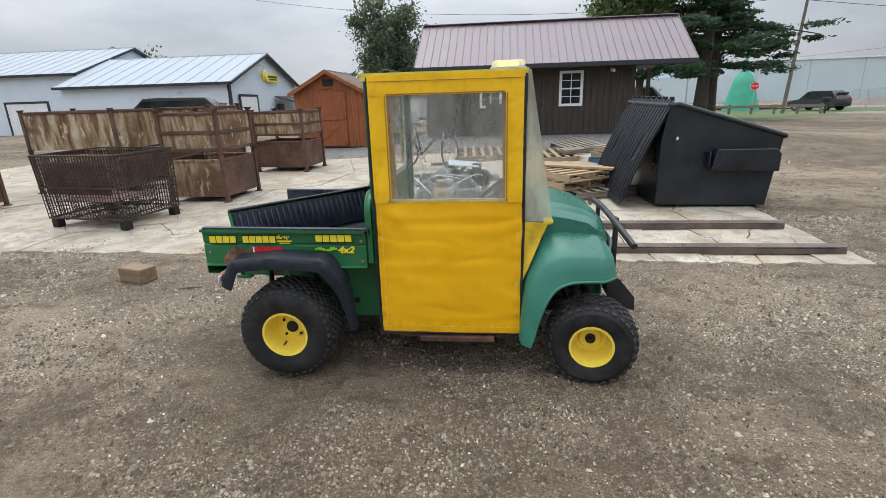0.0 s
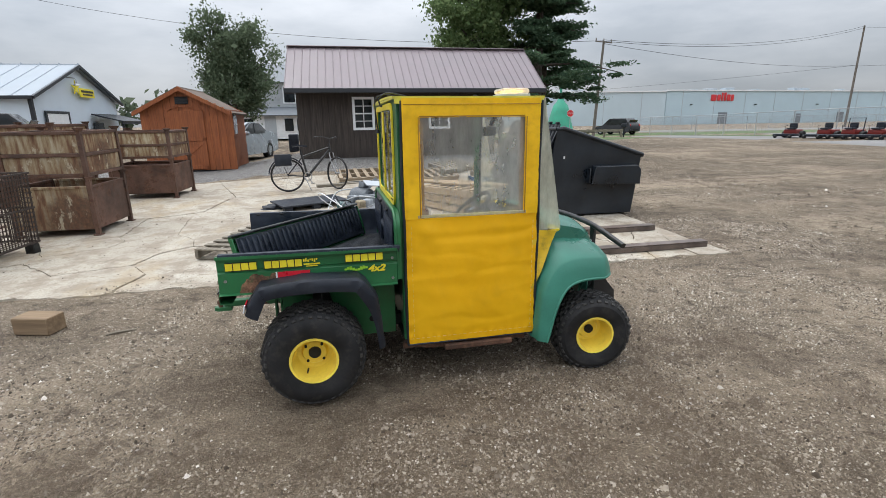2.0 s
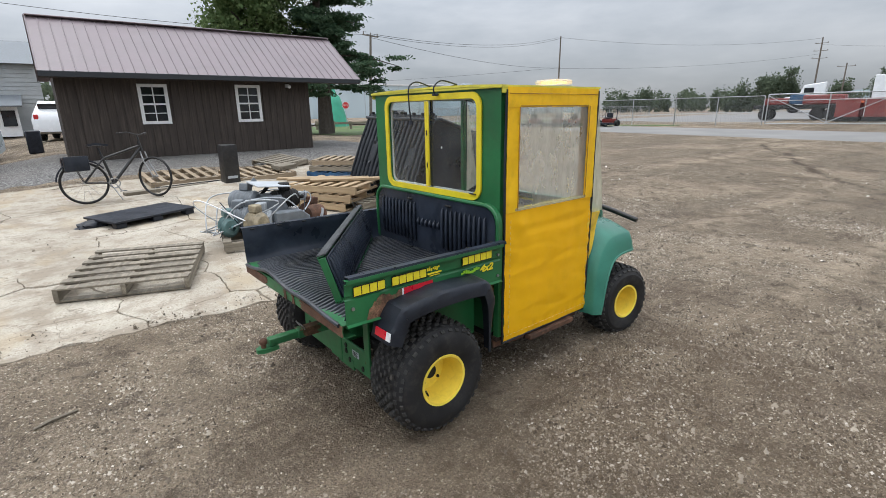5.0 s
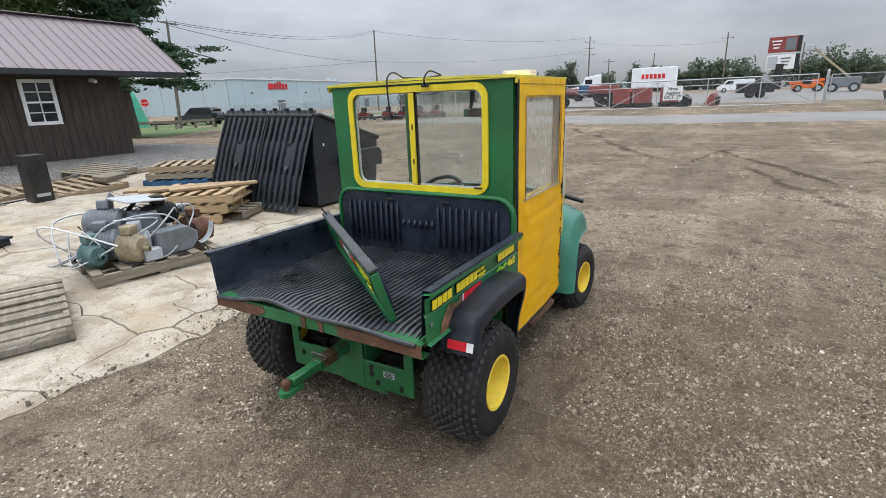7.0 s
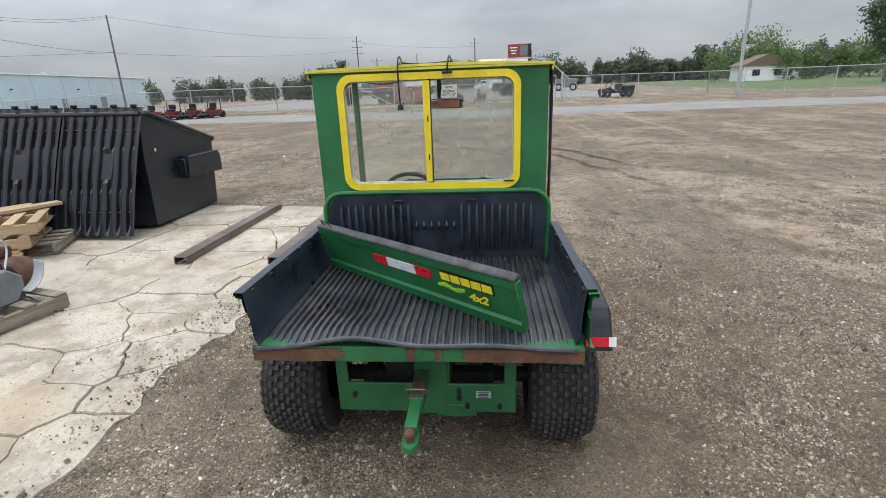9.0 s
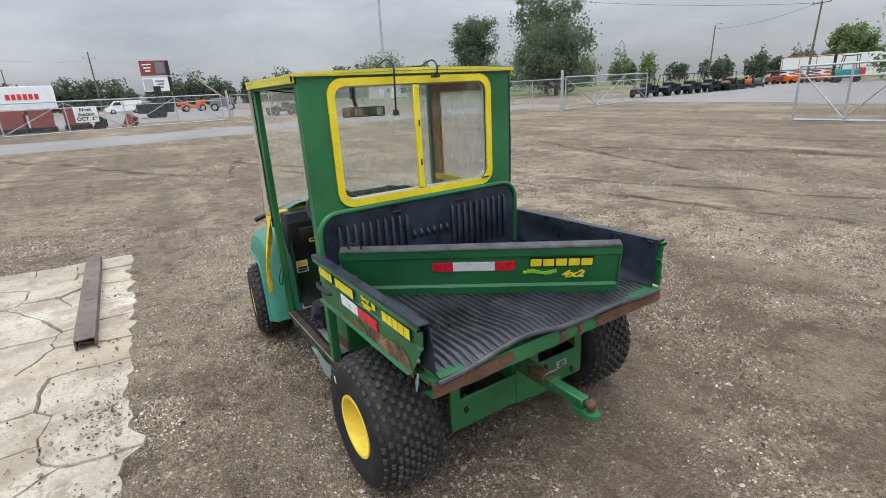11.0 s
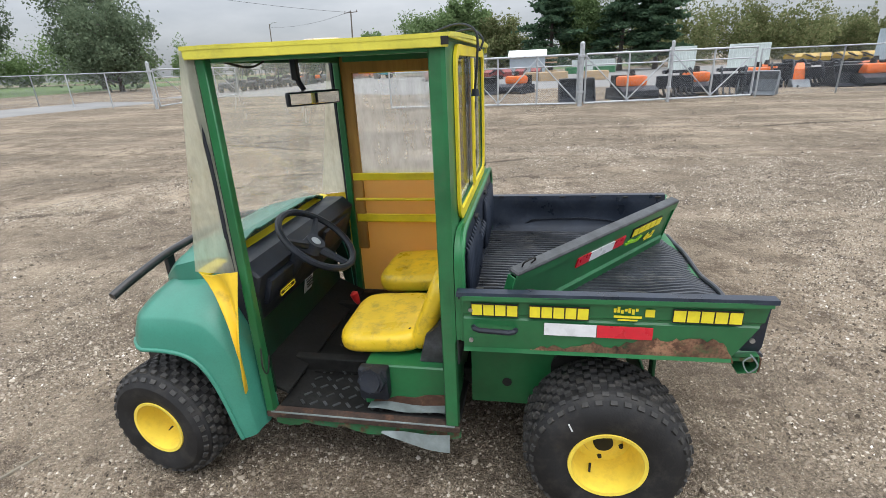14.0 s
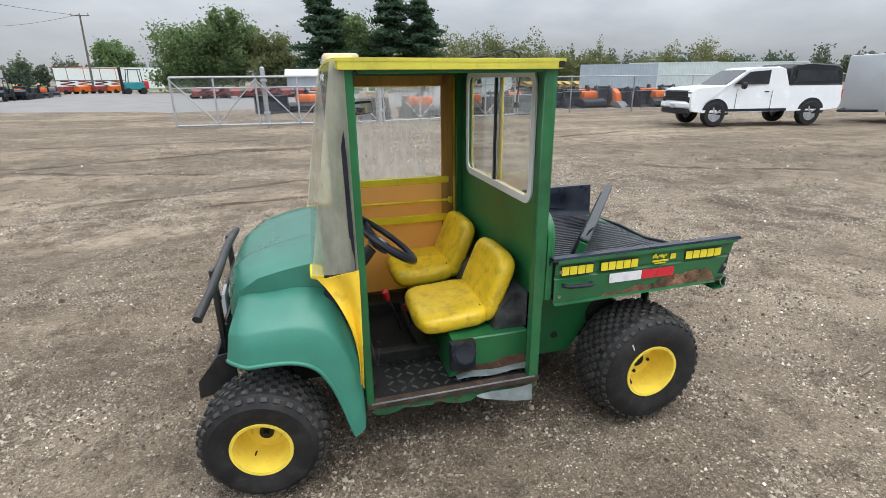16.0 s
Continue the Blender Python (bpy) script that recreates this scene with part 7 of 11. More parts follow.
scrap("machine_guard", "blue-grey belt guard with a round hole", "machine part", 0.22, -0.28, 0.0, (0, 0, 12), guard, "grey")
scrap("junction_box", "small pale grey junction box", "junction box", -0.06, -0.40, 0.05, (0, 0, 8), lambda b: box(b, (0, 0, 0), (0.16, 0.1, 0.1), bevel=0.008), "lgrey")
scrap("junction_box", "small pale grey junction box on the scrap", "junction box", 0.42, 0.12, 0.30, (10, 8, 30), lambda b: box(b, (0, 0, 0), (0.13, 0.08, 0.09), bevel=0.008), "lgrey")
scrap("belt_guard", "curved grey metal strap bent round the scrap", "metal strap", 0.42, -0.24, 0.0, (0, 0, 0), lambda b: loft(b, [[(0.03 + 0.16 * math.sin(a), y, 0.02 + 0.16 * (1 - math.cos(a)) * 1.2) for y in (-0.05, 0.05)] for a in np.linspace(0, 1.5, 10)], 0.006), "lgrey")
M["tan"] = worn("tan_motor_paint", (0.36, 0.30, 0.20), 0.6, vary=0.35, scale=9, dirt=0.6)
M["teal"] = worn("grey_teal_paint", (0.10, 0.19, 0.19), 0.5, vary=0.25, scale=9, dirt=0.4)
scrap("electric_motor", "grimy tan electric motor on the scrap pallet", "motor", -0.20, -0.34, 0.12, (0, 0, 35), lambda b: motor(b, 0.12, 0.22), "tan")
scrap("electric_motor", "teal-grey electric motor at the pallet edge", "motor", -0.50, -0.22, 0.10, (0, 0, 15), lambda b: motor(b, 0.10, 0.2), "teal")
scrap("electric_motor", "long grey electric motor on the scrap pallet", "motor", -0.26, 0.12, 0.28, (0, 12, 50), lambda b: motor(b, 0.12, 0.36), "grey")
scrap("metal_bracket", "bent dark steel bracket leaning on the scrap", "metal bracket", -0.22, 0.10, 0.20, (25, 35, 40), lambda b: box(b, (0, 0, 0.1), (0.05, 0.012, 0.52), bevel=0.003), "dark")
scrap("metal_bracket", "bent steel flat bar lying in the scrap", "metal bracket", -0.30, 0.22, 0.30, (-30, 50, 10), lambda b: box(b, (0, 0, 0.1), (0.06, 0.01, 0.5), bevel=0.003), "grey")
scrap("gearbox", "brown rusted gearbox at the end of the pallet", "gearbox", 0.55, -0.05, 0.10, (0, 0, 25), lambda b: box(lathe(b, [(0.02, -0.14), (0.1, -0.12), (0.12, 0.0), (0.1, 0.1), (0.03, 0.16)], "X", 16), (0.02, 0, -0.05), (0.2, 0.16, 0.1), bevel=0.02), "rust")
scrap("junction_box", "white plastic junction box among the scrap", "junction box", 0.30, 0.28, 0.10, (0, 10, 60), lambda b: box(b, (0, 0, 0), (0.2, 0.12, 0.12), bevel=0.01), "white")
rd = random.Random(4)
for k, mm in enumerate(("galv", "galv", "black", "galv", "lgrey", "black", "galv", "black", "white", "galv", "white", "lgrey")):
    a0 = rd.uniform(0, 6.3)
    pts = []
    for j in range(6):
        a = a0 + j * rd.uniform(0.35, 0.7)
        r = 0.30 + 0.24 * rd.random()
        pts.append((-0.15 + r * 1.25 * math.cos(a), -0.02 + r * 0.8 * math.sin(a), max(0.015, 0.12 + 0.26 * math.sin(j * 1.1 + k))))
    bm = nb()
    tube(bm, curvy(pts, 7), 0.0075 if mm != "black" else 0.006, 7)
    tagged(part("cable", bm, M[mm], None, loc=SC), "looped grey conduit on the scrap" if mm != "black" else "looped black cable on the scrap", "cable", "scrap cables")

# black upright box
sp = thing("black_box", "upright black metal box with a pale label", "box", on_ground(0.42, 11.2, 6, 0.014))
bm = nb()
box(bm, (0, 0, 0.40), (0.30, 0.26, 0.80), bevel=0.012, seg=2)
part("body", bm, M["blackpaint"], sp)
bm = nb()
box(bm, (0.0, -0.133, 0.16), (0.2, 0.004, 0.05))
part("label_plate", bm, M["lgrey"], sp)
bm = nb()
tube(bm, [(0.42, 0, 0.03), (-0.2, 0.02, 0.04), (-0.9, 0.1, 0.035)], 0.03, 8)
tagged(part("pipe", bm, M["dark"], None, loc=on_ground(-0.1, 11.35, 15, 0.02)), "dark pipe lying on the concrete", "pipe")

# ---- bicycle ----
bk = thing("bicycle", "black city bicycle with a rear bag on its kickstand", "bicycle", on_ground(-1.49, 10.62, 7, 0.014) @ Matrix.Rotation(radians(-7), 4, "X"))


def bike_wheel(x, steer=0):
    turn = Matrix.Translation((0.40, 0, 0)) @ Matrix.Rotation(radians(steer), 4, "Z") @ Matrix.Translation((-0.40, 0, 0))
    bm = nb()
    lathe(bm, [(0.335, -0.022), (0.350, 0), (0.335, 0.022), (0.318, 0.016), (0.310, 0), (0.318, -0.016)], "Y", 40, (x, 0, 0.345), close=True)
    w = part("wheel", bm, M["rubber"], bk, loc=turn)
    bm = nb()
    for k in range(14):
        a = k * math.tau / 14
        tube(bm, [(x + 0.02 * math.cos(a), 0.02 * (1 if k % 2 else -1), 0.345 + 0.02 * math.sin(a)), (x + 0.32 * math.cos(a), 0, 0.345 + 0.32 * math.sin(a))], 0.0022, 3)
    part("spokes", bm, M["steel"], w)
    bm = nb()
    cyl(bm, (x, -0.05, 0.345), (x, 0.05, 0.345), 0.02, seg=10)
    part("hub", bm, M["steel"], w)


bike_wheel(-0.55)
bike_wheel(0.55, -58)
STEER = Matrix.Translation((0.40, 0, 0)) @ Matrix.Rotation(radians(-58), 4, "Z") @ Matrix.Translation((-0.40, 0, 0))
bm = nb()
for a, b, r in (((-0.14, 0, 0.30), (-0.24, 0, 0.80), 0.017), ((-0.14, 0, 0.30), (0.36, 0, 0.86), 0.02), ((-0.22, 0, 0.72), (0.36, 0, 0.90), 0.017), ((0.35, 0, 0.98), (0.38, 0, 0.80), 0.02), ((-0.14, 0.03, 0.30), (-0.55, 0.05, 0.345), 0.01), ((-0.14, -0.03, 0.30), (-0.55, -0.05, 0.345), 0.01), ((-0.22, 0.02, 0.72), (-0.55, 0.05, 0.345), 0.009), ((-0.22, -0.02, 0.72), (-0.55, -0.05, 0.345), 0.009)):
    cyl(bm, a, b, r * 1.3, seg=10)
part("frame", bm, M["blackpaint"], bk)
bm = nb()
for s in (-1, 1):
    tube(bm, [(0.38, 0.05 * s, 0.80), (0.42, 0.055 * s, 0.62), (0.55, 0.05 * s, 0.345)], 0.012, 8)
part("fork", bm, M["steel"], bk, loc=STEER)
bm = nb()
cyl(bm, (0.355, 0, 0.96), (0.335, 0, 1.09), 0.013, seg=8)
tube(bm, curvy([(0.22, -0.30, 1.12), (0.34, -0.2, 1.13), (0.36, 0, 1.09), (0.34, 0.2, 1.13), (0.22, 0.30, 1.12)]), 0.012, 8)
part("handlebar", bm, M["blackpaint"], bk, loc=STEER)
bm = nb()
cyl(bm, (-0.235, 0, 0.78), (-0.255, 0, 0.90), 0.013, seg=8)
loft(bm, [[(-0.40, y, 0.93) for y in (-0.07, 0, 0.07)], [(-0.30, y, 0.945) for y in (-0.075, 0, 0.075)], [(-0.2, y, 0.93) for y in (-0.03, 0, 0.03)], [(-0.11, y, 0.92) for y in (-0.015, 0, 0.015)]], 0.035)
part("saddle", bm, M["black"], bk)
bm = nb()
box(bm, (-0.60, 0.0, 0.76), (0.36, 0.12, 0.02), bevel=0.004)
for s in (-1, 1):
    cyl(bm, (-0.55, 0.055 * s, 0.345), (-0.68, 0.055 * s, 0.75), 0.006, seg=6)
part("carrier", bm, M["blackpaint"], bk)
for s in (-1, 1):
    bm = nb()
    box(bm, (-0.62, 0.12 * s, 0.66), (0.34, 0.1, 0.24), bevel=0.025, seg=2)
    part("pannier", bm, M["black"], bk, "black pannier bag")
bm = nb()
lathe(bm, [(0.085, -0.004), (0.09, 0), (0.085, 0.004), (0.07, 0)], "Y", 24, (-0.14, -0.045, 0.30), close=True)
cyl(bm, (-0.14, -0.06, 0.30), (-0.06, -0.065, 0.16), 0.009, seg=6)
cyl(bm, (-0.14, 0.06, 0.30), (-0.22, 0.065, 0.44), 0.009, seg=6)
box(bm, (-0.05, -0.11, 0.155), (0.09, 0.09, 0.02), bevel=0.004)
part("crank", bm, M["steel"], bk)
bm = nb()
cyl(bm, (-0.20, -0.03, 0.30), (-0.10, -0.18, 0.01), 0.009, seg=6)
part("kickstand", bm, M["steel"], bk)
bm = nb()
tube(bm, [(-0.55 + 0.375 * math.cos(a), 0, 0.345 + 0.375 * math.sin(a)) for a in np.linspace(0.6, 3.0, 16)], 0.014, 6)
part("fender", bm, M["black"], bk)

# ---- dumpster ----
du = thing("dumpster", "black steel dumpster with both plastic lids hanging open", "dumpster", on_ground(2.21, 6.68, 2, 0.01))
DW, DD = 1.52, 1.88
bm = nb()
prof = [(0.0, 0.05), (1.42, 0.03), (1.52, 0.92), (0.16, 1.34), (0.06, 1.34), (0.0, 0.9)]
for y, dpt in ((0.0, 0.02), (DD - 0.02, 0.02)):
    bm = nb()
    plate(bm, prof, "Y", y, dpt, 0.004)
    part("side_plate", bm, M["bin"], du)
bm = nb()
rows = [[(x, y, z) for y in (0.02, DD - 0.02)] for x, z in ((0.07, 1.32), (0.0, 0.9), (0.0, 0.05), (1.42, 0.03), (1.50, 0.92))]
loft(bm, rows, 0.01)
part("body", bm, M["bin"], du)
bm = nb()
for y in (-0.012, DD + 0.012):
    tube(bm, [(0.05, y, 1.35), (0.17, y, 1.36), (1.54, y, 0.94)], 0.028, 8)
tube(bm, [(1.53, -0.01, 0.93), (1.53, DD + 0.01, 0.93)], 0.03, 8)
tube(bm, [(0.06, -0.01, 1.35), (0.06, DD + 0.01, 1.35)], 0.025, 8)
part("rim", bm, M["bin"], du)
for y, s in ((0, -1), (DD, 1)):
    bm = nb()
    plate(bm, [(0.62, 0.52), (1.46, 0.50), (1.46, 0.72), (1.40, 0.79), (0.68, 0.79), (0.66, 0.72)], "Y", y, 0.13 * s, 0.008)
    part("fork_pocket", bm, M["bin"], du, "raised black fork sleeve")
    bm = nb()
    box(bm, (0.60, y + 0.05 * s, 0.65), (0.02, 0.12, 0.22), bevel=0.004)
    part("pocket_end", bm, M["bin"], du)
bm = nb()
box(bm, (0.19, -0.024, 0.93), (0.025, 0.004, 0.04))
part("sticker", bm, M["white"], du)
for k in range(2):
    y0 = -0.03 + k * 0.96
    bm = nb()
    hinge, foot = Vector((0.10, 0, 1.42)), Vector((-0.48, 0, 0.06))
    d = (foot - hinge).normalized()
    nrm = Vector((d.z, 0, -d.x)) * -1
    rows = []
    for t in np.linspace(0, 1, 31):
        c = hinge.lerp(foot, t) + nrm * (-0.03 * math.sin(t * math.pi))
        band = (t * 3.0) % 1.0
        row = []
        for j in range(65):
            u = j / 64
            raised = (0.0, 0.0, 0.0, 0.010, 0.058, 0.068, 0.060, 0.012)[j % 8]
            rib = raised * (0.62 + 0.38 * band) * (0.9 + 0.2 * noise.noise((t * 6, j // 8, k)))
            if 0.34 < t < 0.60 and (26 if k else 20) < j < (38 if k else 30):
                rib = 0.026
            fade = min(1, t * 10) * min(1, (1 - t) * 12)
            sway = 0.004 * math.sin(t * 19 + j // 8)
            row.append(tuple(c + nrm * rib * fade + Vector((0, y0 + 0.94 * u + sway * (0 < j < 64), 0))))
        rows.append(row)
    loft(bm, rows, 0.006)
    lid = part("lid", bm, M["lid"], du, "ribbed black plastic lid hanging open", smooth=20)
    for t in (0.18, 0.5, 0.82):
        bm = nb()
        c = hinge.lerp(foot, t) + nrm * 0.02
        tube(bm, [tuple(c + Vector((0, y0 + 0.94 * u, 0)) + nrm * 0.004 * math.sin(u * 50)) for u in np.linspace(0.02, 0.98, 30)], 0.009, 6)
        part("lid_rib", bm, M["lid"], lid)
    for j in range(4):
        bm = nb()
        box(bm, (0.10, y0 + 0.1 + 0.24 * j, 1.435), (0.05, 0.06, 0.035), bevel=0.008)
        part("hinge", bm, M["lid"], lid)
bm = nb()
for k in range(7):
    a = k * 0.9
    box(bm, (0.5 + 0.12 * k, 0.4 + 0.17 * k, 0.3 + 0.03 * math.sin(a)), (0.4, 0.35, 0.25), Euler((a, a * 0.6, a * 1.3)).to_matrix().to_4x4(), 0.03)
part("rubbish", bm, M["dark"], du)

# ---- steel bins and the wire cage ----


def steel_bin(x, y, rz, w, d, h, leg, mat, upper=0.0, label="", upmat="binrust", gap=0.14, rack=True):
    """A stackable bin on legs; upper: the height of a second bin stacked on its posts, with rails if it is a rack."""
    ob = thing("steel_bin", label or "rusty steel stacking bin on legs", "storage bin", on_ground(x, y, rz, 0.012), "steel bins")
    H = h + leg + (gap + upper if upper else 0.06)
    spots = [(sx * w / 2, sy * d / 2) for sx in (-1, 1) for sy in (-1, 1)]
    for px, py in spots:
        bm = nb()
        box(bm, (px, py, H / 2), (0.058, 0.058, H), bevel=0.005)
        box(bm, (px, py, 0.012), (0.10, 0.10, 0.024), bevel=0.004)
        cyl(bm, (px, py, H - 0.01), (px, py, H + 0.045), 0.036, 0.078, 4)
        if upper:
            cyl(bm, (px, py, h + leg + gap - 0.06), (px, py, h + leg + gap), 0.036, 0.07, 4)
        part("post", bm, M["binbrown"], ob)
    for s in (-1, 1):
        bm = nb()
        box(bm, (0, s * d / 2, leg + h / 2), (w - 0.06, 0.012, h), bevel=0.003)
        box(bm, (0, s * d / 2, leg + h), (w - 0.06, 0.035, 0.035), bevel=0.003)
        part("panel", bm, M[mat], ob)
        bm = nb()
        box(bm, (s * w / 2, 0, leg + h / 2), (0.012, d - 0.06, h), bevel=0.003)
        box(bm, (s * w / 2, 0, leg + h), (0.035, d - 0.06, 0.035), bevel=0.003)
        part("panel", bm, M["binbrown"], ob)
        if upper:
            z0 = leg + h + gap
            for (cx, cy, sxx, syy) in ((0, s * d / 2, w - 0.06, 0.012), (s * w / 2, 0, 0.012, d - 0.06)):
                for za, zb_ in (((0.08, 0.44), (0.53, 0.93)) if rack else ((0.0, 0.98),)):
                    bm = nb()
                    box(bm, (cx, cy, z0 + upper * (za + zb_) / 2), (sxx, syy, upper * (zb_ - za)), bevel=0.003)
                    part("upper_panel", bm, M[upmat], ob)
                for zz in (0.04, 0.485, 0.96) if rack else (0.98,):
                    bm = nb()
                    box(bm, (cx, cy, z0 + upper * zz), (max(sxx, 0.05), max(syy, 0.05), 0.042), bevel=0.004)
                    part("rail", bm, M["binbrown"], ob)
    bm = nb()
    box(bm, (0, 0, leg + 0.01), (w - 0.05, d - 0.05, 0.02))
    part("base", bm, M["binbrown"], ob)
    return ob


steel_bin(-4.72, 7.64, -3, 1.00, 0.95, 0.58, 0.09, "binrust", 0.60, "two rusty stacking bins with open racks, paint flaking")
steel_bin(-4.72, 10.82, -4, 1.15, 0.95, 0.55, 0.10, "binbrown", 0.52, "brown rusty stacking bin with an upper rack", "binrust")
steel_bin(-7.45, 8.42, -4, 1.88, 1.05, 0.58, 0.12, "binrust", 0.66, "tall rusty stacked bins with streaked panels", gap=0.10, rack=False)
steel_bin(-6.02, 9.55, -4, 1.12, 1.0, 0.58, 0.12, "binbrown", 0.62, "rusty stacked bins with a dull panel", rack=False)
steel_bin(-8.80, 6.45, -6, 1.4, 1.1, 0.78, 0.08, "binbrown", 0.0, "brown rusted bin standing on the concrete")
cg = thing("wire_cage", "rusty wire mesh stacking basket on feet", "storage basket", on_ground(-5.22, 5.97, -7, 0.012))
cw, cd, ch = 1.24, 0.95, 0.82
for sx in (-1, 1):
    for sy in (-1, 1):
        bm = nb()
        box(bm, (sx * (cw / 2 - 0.06), sy * (cd / 2 - 0.06), 0.06), (0.11, 0.11, 0.12), bevel=0.01)
        part("foot", bm, M["dark"], cg)
for nm, axis, s in (("mesh_panel", 0, -1), ("mesh_panel", 0, 1), ("mesh_panel", 1, -1), ("mesh_panel", 1, 1)):
    bm = nb()
    ln = cw if axis == 0 else cd
    for k in range(int(ln / 0.044) + 1):
        u = -ln / 2 + k * 0.044
        lean = 0.03
        p0, p1 = ((u, s * cd / 2, 0.14), (u * 1.03, s * (cd / 2 + lean), 0.14 + ch)) if axis == 0 else ((s * cw / 2, u, 0.14), (s * (cw / 2 + lean), u * 1.03, 0.14 + ch))
        tube(bm, [p0, p1], 0.0058, 4, caps=False)
    for k in range(15):
        z = 0.14 + ch * k / 14
        lean = 0.03 * k / 14
        r = 0.014 if k in (0, 7, 14) else 0.0055
        e = ln / 2 + lean
        pts = [(-e, s * (cd / 2 + lean), z), (e, s * (cd / 2 + lean), z)] if axis == 0 else [(s * (cw / 2 + lean), -e, z), (s * (cw / 2 + lean), e, z)]
        tube(bm, pts, r, 4, caps=False)
    part(nm, bm, M["wire"], cg)
for c_, s_, lab in (((-0.06, -cd / 2 + 0.05, 0.66), (cw - 0.2, 0.008, 0.42), "rust-brown sheet lining the basket"), ((cw / 2 - 0.03, 0.02, 0.76), (0.008, cd - 0.25, 0.30), ""), ((-0.12, 0.02, 0.34), (cw - 0.3, cd - 0.2, 0.012), "")):
    part("lining_sheet", box(nb(), c_, s_, bevel=0.002), M["binbrown"], cg, lab)
bm = nb()
for k in range(18):
    tube(bm, [(-cw / 2 + 0.07 * k, -cd / 2, 0.14), (-cw / 2 + 0.07 * k, cd / 2, 0.14)], 0.006, 4)
part("mesh_floor", bm, M["wire"], cg)
for k in range(26):
    a = rd.uniform(0, 3.1)
    c = Vector((rd.uniform(-0.45, 0.45), rd.uniform(-0.3, 0.3), rd.uniform(0.16, 0.30)))
    dd = Vector((math.cos(a), math.sin(a), rd.uniform(-0.15, 0.15))) * rd.uniform(0.12, 0.28)
    bm = nb()
    tube(bm, [c - dd, c + dd], rd.uniform(0.006, 0.014), 5)
    part("scrap_rod", bm, M["wire"], cg, "rusty scrap rod in the basket")

# ---- the dark cabin ----
CX0, CX1, CY0, CY1 = -2.2, 4.2, 16.3, 19.5
cb = thing("cabin", "dark-stained board cabin with a purple metal roof and porch", "cabin", Matrix.Translation((-0.06, -0.03, -0.04)) @ Matrix.Diagonal((0.912, 0.9, 0.9, 1)))
zb, ze = 0.26, 2.78


def board_wall(parent, x0, x1, y, z0, z1, holes, mat, step=0.19, depth=0.03, flip=1, axis="Y"):
    """A wall of upright boards with openings cut out of the boards that meet them."""
    x = x0
    while x < x1 - 0.01:
        w = min(step, x1 - x)
        cuts = [(z0, z1)]
        for (hx0, hx1, hz0, hz1) in holes:
            if x + w > hx0 and x < hx1:
                cuts = [c for a, b in cuts for c in ((a, min(b, hz0)), (max(a, hz1), b)) if c[1] - c[0] > 0.02]
        for a, b in cuts:
            bm = nb()
            c3 = (x + w / 2, y, (a + b) / 2)
            s3 = (w - 0.006, depth, b - a)
            if axis == "X":
                c3, s3 = (y, x + w / 2, (a + b) / 2), (depth, w - 0.006, b - a)
            box(bm, c3, s3, bevel=0.003)
            part("board", bm, mat, parent)
        x += w


WINS = [(-0.46, 0.14, 1.60, 2.54), (2.0, 2.62, 1.60, 2.56)]
wall = part("wall", box(box(nb(), (CX0 + 0.05, (CY0 + CY1) / 2, (zb + ze) / 2), (0.08, CY1 - CY0 - 0.1, ze - zb)), ((CX0 + CX1) / 2, CY1, (zb + ze) / 2), (CX1 - CX0, 0.08, ze - zb)), M["cabin"], cb)
bm = nb()
xs = [CX0] + [v for w in WINS for v in w[:2]] + [CX1]
for a, b in zip(xs[::2], xs[1::2]):
    box(bm, ((a + b) / 2, CY0 + 0.07, (zb + ze) / 2), (b - a, 0.08, ze - zb))
for w in WINS:
    box(bm, ((w[0] + w[1]) / 2, CY0 + 0.07, (zb + w[2]) / 2), (w[1] - w[0], 0.08, w[2] - zb))
    box(bm, ((w[0] + w[1]) / 2, CY0 + 0.07, (ze + w[3]) / 2), (w[1] - w[0], 0.08, ze - w[3]))
part("wall", bm, M["cabin"], cb)
board_wall(cb, CX0, CX1, CY0, zb, ze, WINS, M["cabin"])
board_wall(cb, CY0, CY1, CX1, zb, ze, [], M["cabin"], axis="X")
board_wall(cb, CY0, CY1, CX0, zb, ze, [], M["cabin"], axis="X")
for w in WINS:
    fx0, fx1, fz0, fz1 = w
    bm = nb()
    ring_plate(bm, [(fx0 - 0.05, fz0 - 0.05), (fx1 + 0.05, fz0 - 0.05), (fx1 + 0.05, fz1 + 0.05), (fx0 - 0.05, fz1 + 0.05)], [(fx0 + 0.03, fz0 + 0.03), (fx1 - 0.03, fz0 + 0.03), (fx1 - 0.03, fz1 - 0.03), (fx0 + 0.03, fz1 - 0.03)], "Y", CY0 - 0.035, 0.06)
    wn_ = part("window", bm, M["white"], cb, "white window with small panes")
    for k in (1,):
        bm = nb()
        box(bm, ((fx0 + fx1) / 2, CY0 - 0.012, (fz0 + fz1) / 2), (0.025, 0.025, fz1 - fz0 - 0.05))
        part("glazing_bar", bm, M["white"], wn_)
    for k in range(1, 4):
        bm = nb()
        box(bm, ((fx0 + fx1) / 2, CY0 - 0.012, fz0 + (fz1 - fz0) * k / 4), (fx1 - fx0 - 0.05, 0.025, 0.045 if k == 2 else 0.022))
        part("glazing_bar", bm, M["white"], wn_)
    bm = nb()
    box(bm, ((fx0 + fx1) / 2, CY0 + 0.01, (fz0 + fz1) / 2), (fx1 - fx0 - 0.04, 0.008, fz1 - fz0 - 0.04))
    part("pane", bm, M["pane"], wn_)
RX0, RX1, EY, RY, EZ, RZ = -2.48, 5.76, 15.68, 17.9, 2.80, 4.28
